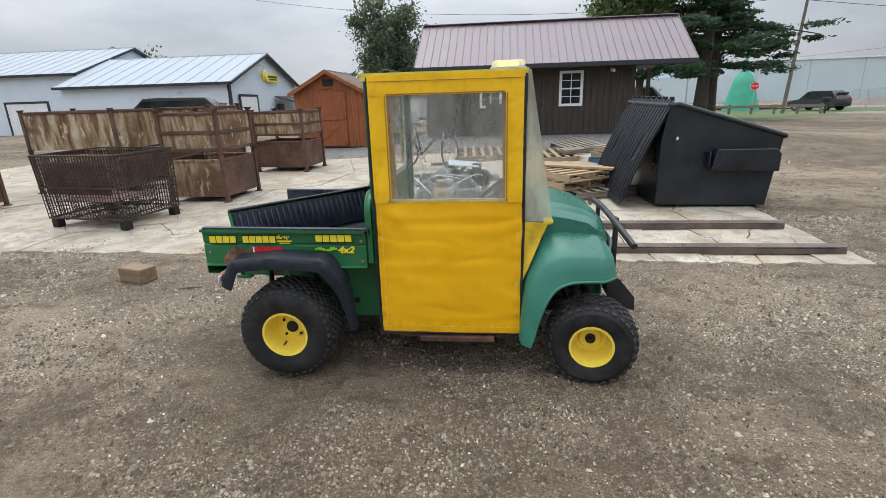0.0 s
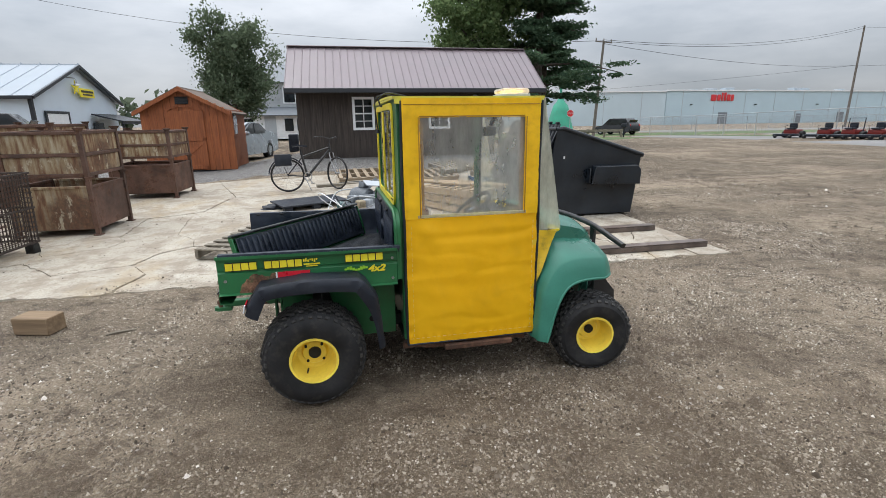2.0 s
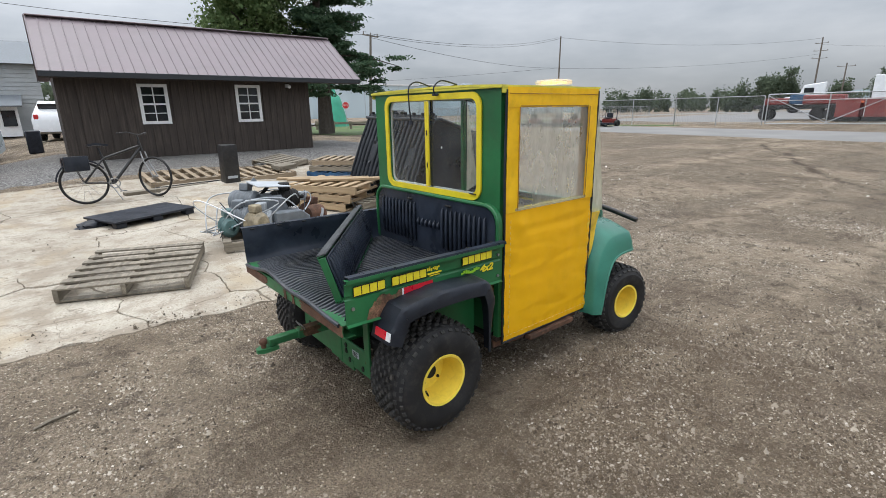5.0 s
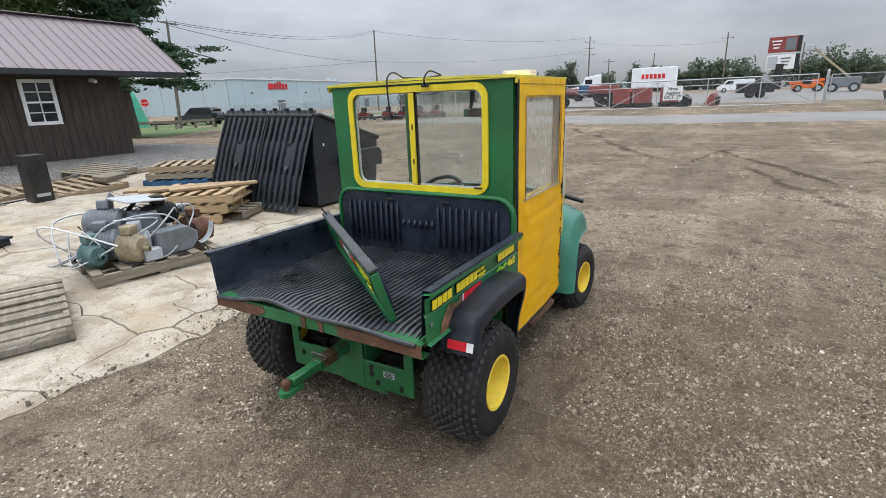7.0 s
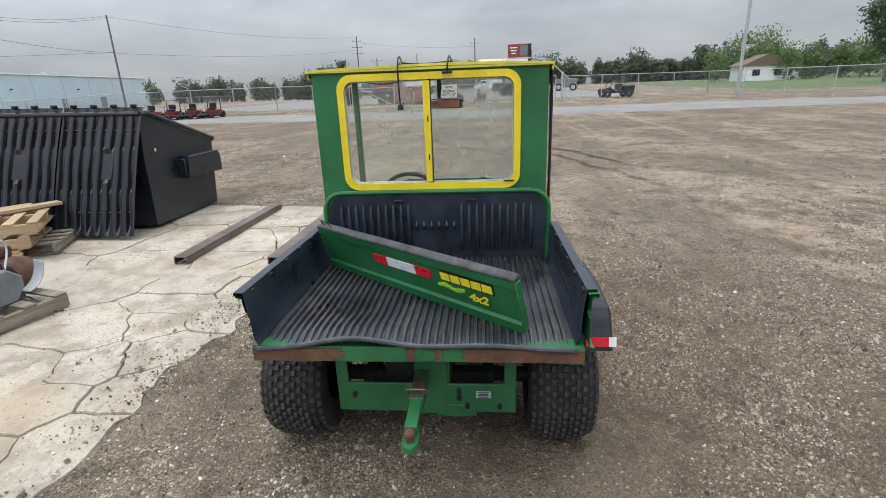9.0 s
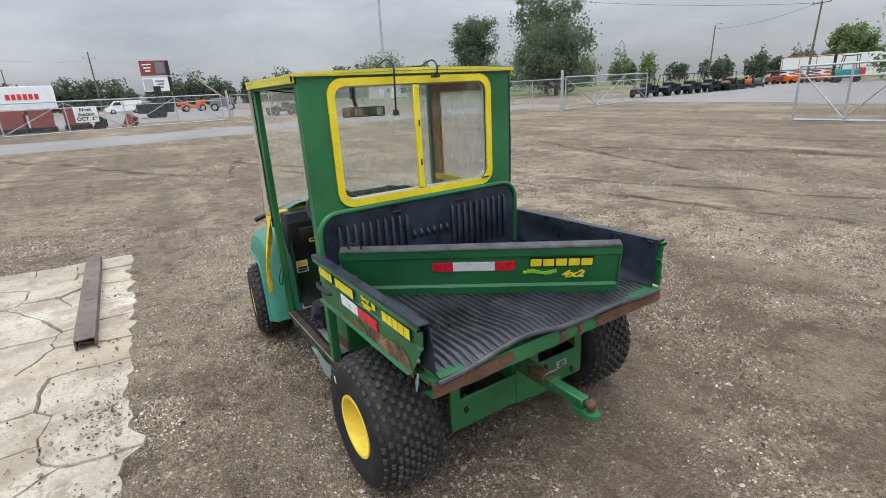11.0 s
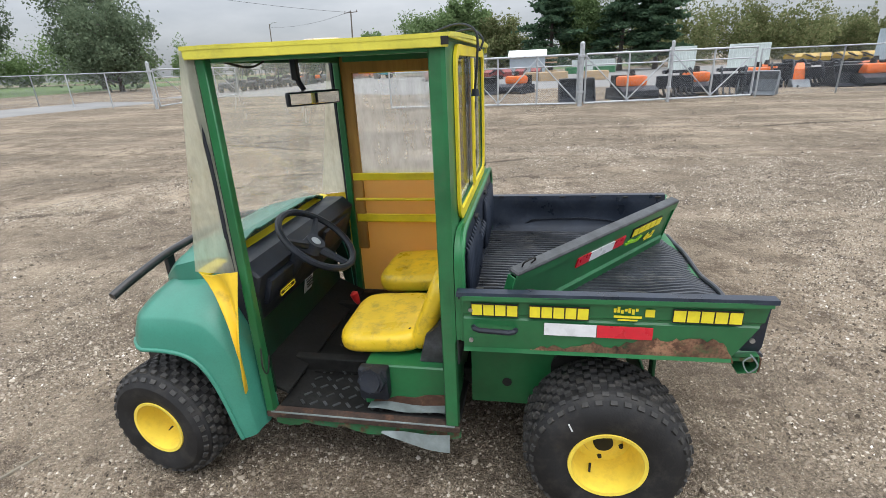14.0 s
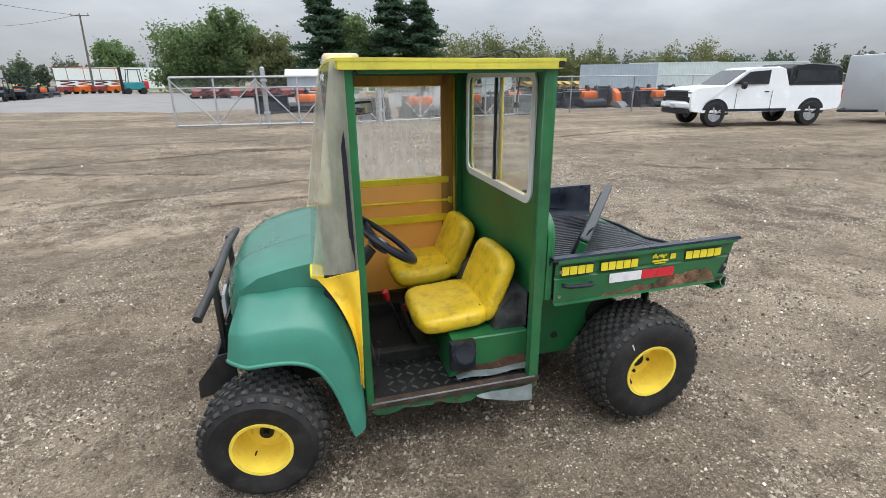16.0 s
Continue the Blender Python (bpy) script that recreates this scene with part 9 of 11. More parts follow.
def cards(centres, size, rs, flat=0.0, aspect=1.6):
    """Small leaf faces at the given places, turned every way, each bent along its middle."""
    n_ = len(centres)
    a = rs.randn(n_, 3)
    a[:, 2] *= 1 - flat
    a /= np.linalg.norm(a, axis=1, keepdims=True) + 1e-9
    b = rs.randn(n_, 3)
    b -= a * np.sum(a * b, 1, keepdims=True)
    b /= np.linalg.norm(b, axis=1, keepdims=True) + 1e-9
    nn = np.cross(a, b)
    s_ = (size * np.exp(rs.randn(n_) * 0.3))[:, None]
    q0, q1 = centres - a * s_ * aspect / 2, centres + a * s_ * aspect / 2
    m1, m2 = centres + b * s_ / 2 + nn * s_ * 0.12, centres - b * s_ / 2 + nn * s_ * 0.12
    V_ = np.stack([q0, m1, q1, m2], 1).reshape(-1, 3)
    I_ = (np.array([0, 1, 2, 0, 2, 3])[None] + (np.arange(n_) * 4)[:, None]).ravel()
    return V_, I_


def tree(x, y, h, r, z0, seed, n_leaf=9000, leaf=0.17, mat="leaf", kind="broad", label="tall broadleaf tree in full leaf", trunk=0.25, squash=1.0):
    rs_ = np.random.RandomState(seed)
    g = GZ(x, y)
    t = thing("tree", label, "tree", Matrix.Translation((x, y, g)))
    bm = nb()
    bend = rs_.randn(2) * 0.02 * h
    top = 0.96 if kind == "pine" else 0.72
    tp = [(bend[0] * f * f, bend[1] * f * f, h * f * top - 0.1) for f in np.linspace(0, 1, 8)]
    tube(bm, tp, trunk, 9, radii=[trunk * (1.25 if k == 0 else 1) * (1 - 0.12 * k) for k in range(8)])
    cs = []
    if kind == "broad":
        k_n = 22
        for k in range(k_n):
            f = k / (k_n - 1)
            zb_ = z0 * 0.8 + (h * 0.66 - z0 * 0.8) * f
            a = k * 2.4 + rs_.rand()
            env = r * math.sqrt(max(0.05, 1 - ((zb_ + 0.16 * h - (z0 + h) / 2) / ((h - z0) / 2 + 0.2)) ** 2)) * squash
            ln = env * (0.55 + 0.5 * rs_.rand())
            d = Vector((math.cos(a), math.sin(a), 0))
            ff = zb_ / (h * top)
            base = Vector((bend[0] * ff * ff, bend[1] * ff * ff, zb_))
            tip = base + d * ln + Vector((0, 0, 0.18 * h * (0.6 + 0.7 * rs_.rand()) * (1 - 0.3 * f)))
            mid = base.lerp(tip, 0.5) + Vector((0, 0, -0.05 * ln))
            rr = trunk * 0.42 * (1 - 0.5 * f)
            tube(bm, [base, mid, tip], rr, 6, radii=[rr, rr * 0.6, rr * 0.2])
            for j in range(6):
                u = 0.35 + 0.65 * rs_.rand()
                c = (base.lerp(mid, u * 2) if u < 0.5 else mid.lerp(tip, u * 2 - 1)) + Vector(rs_.randn(3) * 0.13 * r)
                c.z = max(c.z, z0)
                cs.append((c, 0.125 * r * (0.5 + 0.8 * rs_.rand())))
    else:
        z = z0
        while z < h * 0.98:
            f = (z - z0) / (h - z0)
            env = r * (1 - f) ** 0.8 * (0.75 + 0.5 * rs_.rand())
            for k in range(4 if f < 0.8 else 3):
                a = rs_.rand() * 6.28
                d = Vector((math.cos(a), math.sin(a), 0))
                ff = z / (h * top)
                base = Vector((bend[0] * ff * ff, bend[1] * ff * ff, z))
                tip = base + d * env * (0.7 + 0.5 * rs_.rand()) + Vector((0, 0, env * (0.25 - 0.35 * (1 - f)) + 0.1 * rs_.randn()))
                mid = base.lerp(tip, 0.5) + Vector((0, 0, 0.08 * env))
                rr = trunk * 0.22 * (1 - 0.6 * f)
                tube(bm, [base, mid, tip], rr, 5, radii=[rr, rr * 0.7, rr * 0.3])
                for j in range(7):
                    u = 0.3 + 0.7 * (j + rs_.rand()) / 7
                    c = (base.lerp(mid, u * 2) if u < 0.5 else mid.lerp(tip, min(1, u * 2 - 1)))
                    cs.append((c + Vector(rs_.randn(3) * (0.05 * r)) * 1, 0.085 * r * (0.6 + 0.6 * rs_.rand())))
            z += h * 0.055 * (0.7 + 0.6 * rs_.rand())
    part("trunk", bm, M["bark"], t)
    per = max(4, n_leaf // max(1, len(cs)))
    pts = []
    for c, s_ in cs:
        o = rs_.randn(per, 3) * s_
        if kind == "pine":
            o[:, 2] *= 0.2
        pts.append(np.array(c)[None] + o)
    V_, I_ = cards(np.concatenate(pts), leaf, rs_, 0.5 if kind == "pine" else 0.0, 2.2 if kind == "pine" else 1.5)
    part("crown", fast_mesh("crown", V_, 3, I_), M[mat], t)
    return t


tree(-7.0, 31.5, 9.0, 2.3, 1.6, 3, 24000, 0.10, "greyleaf", label="round-headed green tree behind the shed")
tree(10.6, 28.3, 15.5, 4.2, 2.6, 5, 62000, 0.09, "needle", "pine", "tall dark pine behind the cabin", 0.34)
tree(11.9, 30.5, 14.0, 2.9, 2.9, 15, 46000, 0.08, "needle", "pine", "dark pine beyond the cabin porch", 0.3)
tree(7.7, 29.5, 12.5, 3.3, 3.4, 6, 30000, 0.12, label="broad green tree behind the cabin roof")
tree(58.0, -40.0, 13.5, 3.6, 3.0, 21, 11000, 0.17, "greyleaf", label="open-crowned tree beyond the fence", squash=0.9)
tree(51.5, -48.0, 16.5, 5.0, 2.5, 22, 17000, 0.18, "greyleaf", label="large tree beyond the fence")
tree(42.5, -41.0, 9.5, 4.4, 1.0, 24, 13000, 0.18, "greyleaf", label="bushy tree beyond the fence")
tree(10.2, -69.0, 12.0, 3.6, 2.0, 31, 22000, 0.2, label="tall green tree beyond the yard")
tree(15.6, -70.0, 9.4, 4.9, 0.6, 32, 22000, 0.2, label="bushy green tree beyond the yard")
tree(4.9, -67.0, 8.6, 3.2, 0.6, 33, 16000, 0.2, "paleleaf", label="yellow-green tree beyond the yard")
tree(-1.5, -61.0, 12.5, 4.6, 1.6, 34, 26000, 0.19, "needle", "pine", "tall dark spruce beyond the yard", 0.3)
tree(-5.5, -63.0, 11.0, 4.0, 1.6, 37, 20000, 0.19, "leaf", label="tree among the spruces")
tree(-9.5, -60.0, 12.0, 4.4, 1.6, 35, 26000, 0.19, "needle", "pine", "dark spruce beyond the yard", 0.3)
tree(-13.5, -60.0, 10.6, 3.8, 1.6, 36, 24000, 0.19, "needle", "pine", "dark spruce beyond the yard", 0.28)
tree(37.2, -110.0, 9.8, 4.0, 1.2, 41, 10000, 0.28, label="lone round tree in the distance")
tree(141.0, 49.0, 10.5, 5.0, 1.0, 42, 10000, 0.34, "farleaf", label="lone tree in the distance")


def woodland(name, pts, hs, depth, seed, mat, n_, leaf, label, z_low=0.0):
    """A far belt of trees along points, with an uneven top; one mass of leaves."""
    rs_ = np.random.RandomState(seed)
    P = np.array(pts, float)
    seg = np.sqrt(((P[1:] - P[:-1]) ** 2).sum(1))
    cum = np.concatenate([[0], np.cumsum(seg)])
    blobs = int(cum[-1] / (np.mean(hs) * 0.17)) + 2
    out = []
    for k in range(blobs):
        u = rs_.rand() * cum[-1]
        j = min(len(seg) - 1, np.searchsorted(cum, u) - 1 if u > 0 else 0)
        f = (u - cum[j]) / seg[j]
        c = P[j] * (1 - f) + P[j + 1] * f + rs_.randn(2) * depth
        hh = (hs[j] * (1 - f) + hs[j + 1] * f) * (0.62 + 0.5 * rs_.rand() ** 2)
        w = hh * (0.2 + 0.2 * rs_.rand())
        m_ = n_ // blobs
        v = rs_.randn(m_, 3)
        v /= np.linalg.norm(v, axis=1, keepdims=True)
        v *= (0.55 + 0.5 * rs_.rand(m_, 1)) * (1 + 0.25 * np.sin(v[:, :1] * 5 + k) + 0.2 * np.sin(v[:, 2:] * 7 + k * 2))
        out.append(np.stack([c[0] + v[:, 0] * w, c[1] + v[:, 1] * w, GZ(*c) + z_low + hh * 0.52 + v[:, 2] * hh * 0.5], 1))
    V_, I_ = cards(np.concatenate(out), leaf, rs_)
    tagged(part(name, fast_mesh(name, V_, 3, I_), M[mat]), label, "woodland", kind="stuff")


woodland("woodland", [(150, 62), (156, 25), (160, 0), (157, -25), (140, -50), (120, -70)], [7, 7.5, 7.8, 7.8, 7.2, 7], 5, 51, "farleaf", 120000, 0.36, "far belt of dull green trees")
woodland("woodland", [(100, -38), (92, -52), (84, -70), (70, -90)], [8.5, 8.0, 7.5, 7.0], 4, 52, "leaf", 50000, 0.22, "belt of green trees beyond the fence")
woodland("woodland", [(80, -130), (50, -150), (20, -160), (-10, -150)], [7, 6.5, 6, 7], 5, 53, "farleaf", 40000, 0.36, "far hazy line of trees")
woodland("woodland", [(-14, -72), (-30, -84), (-46, -92), (-66, -96), (-84, -88)], [8.0, 8.5, 7.0, 9.5, 7.0], 4, 54, "paleleaf", 70000, 0.22, "pale green scrub trees beyond the containers")
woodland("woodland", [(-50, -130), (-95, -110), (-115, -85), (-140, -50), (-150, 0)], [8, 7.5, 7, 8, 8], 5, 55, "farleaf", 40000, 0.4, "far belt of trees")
woodland("woodland", [(166, 118), (175, 96), (190, 70), (205, 45)], [8.0, 8.5, 7.5, 6.5], 5, 56, "farleaf", 30000, 0.4, "far trees beyond the store")
woodland("woodland", [(-62, 40), (-52, 55), (-42, 66)], [10, 9, 8], 3, 57, "leaf", 24000, 0.3, "trees behind the white halls")
woodland("woodland", [(0, 150), (-40, 140), (-90, 120), (-150, 60), (-160, 0)], [9, 10, 9, 9, 9], 6, 58, "farleaf", 16000, 1.0, "far belt of trees")

# ---- grass, roads ----
sheet("grass", 13, 60, 44, 58, 0.02, M["grass"], "mown grass verge by the road", 3.0, 0.8, 4, "grass")
strip("road", [(2, 66), (40, 62), (80, 60), (160, 58)], 9, 0.03, M["asphalt"], "pale grey road beyond the yard", "road")
strip("road", [(30, 44), (29, 30), (26.5, 16), (25, 6), (26, -4), (27.5, -16), (26, -24)], 6.5, 0.02, M["asphalt"], "pale worn track along the fence", "road")
strip("grass", [(7 + 1.5 * k, 29 + 1.4 * k) for k in range(11)], 10.0, 0.03, M["grass"], "rough grass patch beside the cabin", "grass")
strip("grass", [(33, 46), (31.8, 32), (32.6, 18)], 1.6, 0.03, M["grass"], "strip of grass under the fence", "grass")
sheet("grass", 44, 130, -75, -20, 0.015, M["grass"], "rough grass field beyond the fence", 6.0, 1.5, 6, "grass")
sheet("grass", -25, 130, -150, -78, 0.015, M["grass"], "rough grass field beyond the yard", 8.0, 2.0, 7, "grass")
sheet("concrete_yard", 42, 100, -14, 30, 0.02, M["asphalt"], "pale paved lot beyond the gate", 6.0, 1.0, 8, "yard")
sheet("concrete_yard", -60, 30, -70, -24, 0.02, M["asphalt"], "pale paved lot beyond the fence", 5.0, 1.0, 9, "yard")
sheet("concrete_yard", 36, 90, 12, 46, 0.025, M["asphalt"], "pale paved lot before the store", 5.0, 1.0, 10, "yard")

# ---- fences and gates ----
q = Mat("chain_link")
tr = q.node("ShaderNodeBsdfTransparent")
sep = q.node("ShaderNodeSeparateXYZ")
q.link(q.co, sep.inputs["Vector"])


def fold(q, a, b, sign):
    ad = q.node("ShaderNodeMath")
    ad.operation = "ADD" if sign > 0 else "SUBTRACT"
    q.link(a, ad.inputs[0])
    q.link(b, ad.inputs[1])
    sc_ = q.node("ShaderNodeMath")
    sc_.operation = "MULTIPLY"
    sc_.inputs[1].default_value = 13.0
    q.link(ad.outputs[0], sc_.inputs[0])
    fr = q.node("ShaderNodeMath")
    fr.operation = "FRACT"
    q.link(sc_.outputs[0], fr.inputs[0])
    lt = q.node("ShaderNodeMath")
    lt.operation = "LESS_THAN"
    lt.inputs[1].default_value = 0.065
    q.link(fr.outputs[0], lt.inputs[0])
    return lt.outputs[0]


mx_ = q.node("ShaderNodeMath")
mx_.operation = "MAXIMUM"
q.link(fold(q, sep.outputs["X"], sep.outputs["Z"], 1), mx_.inputs[0])
q.link(fold(q, sep.outputs["X"], sep.outputs["Z"], -1), mx_.inputs[1])
q.set(Base_Color=(0.34, 0.36, 0.38), Metallic=0.4, Roughness=0.5)
ms = q.node("ShaderNodeMixShader")
q.link(mx_.outputs[0], ms.inputs["Fac"])
q.link(tr.outputs[0], ms.inputs[1])
q.link(q.b.outputs[0], ms.inputs[2])
q.link(ms.outputs[0], q.out.inputs["Surface"])
M["link"] = q.m


def fence(pts, h=1.85, label="galvanised chain-link fence", gap=3.2, thick_ends=False):
    f_ = thing("fence", label, "fence")
    for (ax, ay), (bx, by) in zip(pts, pts[1:]):
        ln = math.hypot(bx - ax, by - ay)
        k_n = max(1, round(ln / gap))
        prev = None
        for k in range(k_n + 1):
            u = k / k_n
            x, y = ax + (bx - ax) * u, ay + (by - ay) * u
            z = GZ(x, y)
            r = 0.055 if thick_ends and k in (0, k_n) else 0.032
            bm = nb()
            cyl(bm, (x, y, z - 0.05), (x, y, z + h + (0.12 if r > 0.05 else 0)), r, seg=8)
            part("post", bm, M["galv"], f_)
            if prev:
                bm = nb()
                cyl(bm, (prev[0], prev[1], prev[2] + h), (x, y, z + h), 0.024, seg=6)
                part("top_rail", bm, M["galv"], f_)
                bm = nb()
                d = math.hypot(x - prev[0], y - prev[1])
                vs = [bm.verts.new(p) for p in ((0, 0, 0.04), (d, 0, 0.04 + z - prev[2]), (d, 0, h + z - prev[2]), (0, 0, h))]
                bm.faces.new(vs)
                part("wire_mesh", bm, M["link"], f_, loc=Matrix.Translation(prev) @ Matrix.Rotation(math.atan2(y - prev[1], x - prev[0]), 4, "Z"))
            prev = (x, y, z)
    return f_


def gate_leaf(ax, ay, bx, by, h=1.88, bays=4, label="long galvanised sliding gate with diagonal braces", thick=0.036):
    ln = math.hypot(bx - ax, by - ay)
    g = thing("gate", label, "gate", Matrix.Translation((ax, ay, GZ(ax, ay) + 0.10)) @ Matrix.Rotation(math.atan2(by - ay, bx - ax), 4, "Z"), "yard gates")
    dz = GZ(bx, by) - GZ(ax, ay)
    for z in (0.0, h * 0.78, h):
        bm = nb()
        cyl(bm, (0, 0, z), (ln, 0, z + dz), thick if z != h * 0.78 else 0.024, seg=8)
        part("rail", bm, M["galv"], g)
    for k in range(bays + 1):
        x = ln * k / bays
        bm = nb()
        cyl(bm, (x, 0, dz * k / bays), (x, 0, h + dz * k / bays), thick, seg=8)
        part("upright", bm, M["galv"], g)
        if k < bays:
            bm = nb()
            za, zb_ = (h * 0.95, 0.05) if k % 2 == 0 else (0.05, h * 0.95)
            cyl(bm, (x, -0.03, za + dz * k / bays), (x + ln / bays, -0.03, zb_ + dz * (k + 1) / bays), 0.022, seg=6)
            part("brace", bm, M["galv"], g)
    bm = nb()
    vs = [bm.verts.new(p) for p in ((0, 0.02, 0.03), (ln, 0.02, 0.03 + dz), (ln, 0.02, h + dz), (0, 0.02, h))]
    bm.faces.new(vs)
    part("wire_mesh", bm, M["link"], g)
    return g


def gate_post(x, y, h=2.2, r=0.085):
    bm = nb()
    cyl(bm, (0, 0, -0.05), (0, 0, h), r, seg=14)
    bmesh.ops.create_uvsphere(bm, u_segments=12, v_segments=6, radius=r, matrix=Matrix.Translation((0, 0, h)))
    for z in (0.5, h - 0.4):
        box(bm, (0, 0, z), (r * 2.6, r * 2.6, 0.09), bevel=0.01)
    tagged(part("gate_post", bm, M["galv"], None, loc=on_ground(x, y, 0, 0, False)), "thick galvanised gate post", "gate post", "gate posts")


fence([(31.5, 48), (33.8, 19), (34.8, 13.6)], 1.85, "galvanised chain-link fence beside the track")
gate_leaf(34.8, 13.4, 38.3, -2.2, 1.82, 5)
gate_post(38.4, -2.7, 2.1)
fence([(38.4, -2.9), (41.5, -15), (30, -21), (19.2, -18.2)], 1.85, "galvanised chain-link fence along the far track")
gate_post(19.0, -18.0, 2.25)
gate_leaf(19.3, -18.6, 21.6, -29.5, 1.85, 3, "galvanised gate leaf swung open")
gate_leaf(5.25, -14.80, -2.02, -14.31, 1.68, 5)
gate_post(2.06, -14.70, 2.05)
gate_post(-2.13, -14.20, 2.12)
gate_leaf(-2.30, -14.38, -8.44, -16.02, 1.68, 4)
gate_post(-5.33, -15.07, 2.05, 0.06)
fence([(-8.70, -16.28), (-11.90, -17.32), (-15.01, -16.80), (-23.49, -14.89), (-34.73, -11.43)], 1.70, "chain-link fence behind the parked truck")
fence([(44, 70), (60, 66), (110, 64)], 1.9, "low chain-link fence by the store road", 4.0)

# notice on the gate
sg = thing("notice_board", "white auction notice hung on the gate", "sign", Matrix.Translation((36.3, 6.15, 0)) @ Matrix.Rotation(radians(102.5), 4, "Z"))
bm = nb()
box(bm, (0, 0.06, 1.42), (1.25, 0.03, 0.95), bevel=0.01)
part("board", bm, M["white"], sg)
for k, (txt, sz) in enumerate((("Next", 0.30), ("Auction", 0.28), ("OCT. 29", 0.30))):
    cu = bpy.data.curves.new("notice_text", "FONT")
    cu.body, cu.size, cu.align_x, cu.extrude, cu.offset = txt, sz, "CENTER", 0.002, 0.008
    o = new("lettering", cu)
    o.data.materials.append(M["decalblack"])
    o.parent = sg
    o.matrix_basis = Matrix.Translation((0, 0.085, 1.62 - 0.28 * k)) @ Matrix.Rotation(radians(180), 4, "Z") @ Matrix.Rotation(radians(90), 4, "X")

# ---- poles and wires ----
M["polewood"] = worn("grey_pole_wood", (0.16, 0.14, 0.12), 0.9, vary=0.2, scale=6)


def pole(x, y, h, r=0.14, lean=(0, 0), arms=((0.95, 1.6),), yaw=0, label="weathered wooden power pole", lamp=False, mat="polewood", name="power_pole"):
    g = GZ(x, y)
    p = thing(name, label, "pole", Matrix.Translation((x, y, g)))
    bm = nb()
    tube(bm, [(0, 0, -0.2), (lean[0] * 0.5, lean[1] * 0.5, h / 2), (lean[0], lean[1], h)], r, 9, radii=[r, r * 0.85, r * 0.65])
    part("mast", bm, M[mat], p)
    for f, w in arms:
        bm = nb()
        c = Vector((lean[0] * f, lean[1] * f, h * f))
        d = Vector((math.cos(radians(yaw)), math.sin(radians(yaw)), 0)) * w / 2
        cyl(bm, c - d, c + d, 0.055, seg=6)
        for s in (-1, 0, 1):
            cyl(bm, c + d * s * 0.9, c + d * s * 0.9 + Vector((0, 0, 0.28)), 0.045, seg=6)
        part("crossarm", bm, M[mat], p)
    if lamp:
        bm = nb()
        d = Vector((math.cos(radians(yaw)), math.sin(radians(yaw)), 0))
        c = Vector((lean[0], lean[1], h - 0.3))
        tube(bm, curvy([c, c + d * 0.8 + Vector((0, 0, 0.4)), c + d * 1.8 + Vector((0, 0, 0.45))]), 0.04, 6)
        box(bm, c + d * 2.0 + Vector((0, 0, 0.42)), (0.7, 0.3, 0.14), Matrix.Rotation(radians(yaw), 4, "Z"), 0.04)
        part("lamp_arm", bm, M["galv"], p)
    return p


pole(22.5, 43.5, 8.5, 0.15, (0.4, -0.2), ((0.99, 2.2),), 20)
pole(75.6, 63.7, 14.6, 0.18, (0.2, 0), ((0.62, 2.2), (0.98, 1.4)), 35, "slim tall power pole")
pole(142, 41.2, 16.5, 0.22, (0, 0), ((0.72, 3.0), (0.92, 2.6), (0.82, 2.8)), 100)
pole(147, 8.2, 13.6, 0.22, (0.1, 0), ((0.9, 2.6),), 100)
pole(143, 36, 10, 0.2, (0, 0), ((0.93, 3.4),), 100)
pole(150, -8, 10, 0.2)
pole(140, 24, 9.5, 0.16, (0, 0), (), 0, "plain grey steel lamp mast", True)
pole(38.0, -15.8, 11.5, 0.13, (-0.25, 0.1), (), 0, "plain grey steel pole", mat="galv", name="steel_pole")
pole(28.9, -73.0, 9.4, 0.15, (-0.5, 0.4), ((0.99, 2.6),), 160)
pole(51.0, -88.0, 9.6, 0.14, (-0.3, 0), (), 150, "leaning pole with a lamp", True)
pole(15.5, 45.0, 6.4, 0.07, (0, 0), (), 0, "thin galvanised steel upright pole", mat="galv", name="steel_pole")
for k, (a, b, sag) in enumerate((((22.9, 43.3, 8.62), (75.8, 63.7, 14.55), 1.2), ((22.9, 43.3, 8.5), (75.8, 63.7, 14.3), 1.3), ((22.9, 43.3, 8.3), (75.75, 63.7, 9.1), 0.8), ((75.8, 63.7, 14.4), (142, 41.2, 16.4), 1.4), ((75.75, 63.7, 9.0), (142, 41.2, 13.0), 1.0), ((28.4, -72.6, 9.9), (51, -88, 9.8), 0.7), ((28.4, -72.6, 9.7), (60, -40, 15), 0.9), ((75.7, 63.7, 9.1), (36.5, 146, 8.6), 0.6), ((-30, 60, 14), (22.9, 43.3, 8.55), 1.5), ((142, 41, 15), (147, 8, 13), 0.8))):
    a, b = Vector(a), Vector(b)
    bm = nb()
    tube(bm, [a.lerp(b, u) + Vector((0, 0, -4 * sag * u * (1 - u))) for u in np.linspace(0, 1, 15)], 0.02, 4)
    tagged(part("overhead_wire", bm, M["dark"], None), "thin overhead wire between poles", "wire", "overhead wires")

# ---- the store ----
st = thing("store", "long pale blue-grey retail store with a flat roof", "building")
M["storewall"] = worn("pale_store_wall", (0.455, 0.575, 0.63), 0.6, vary=0.04, scale=0.1, dirt=0.05, bump=0.02)
M["storewall2"] = worn("grey_store_wall", (0.50, 0.595, 0.64), 0.6, vary=0.04, scale=0.1, dirt=0.05, bump=0.02)


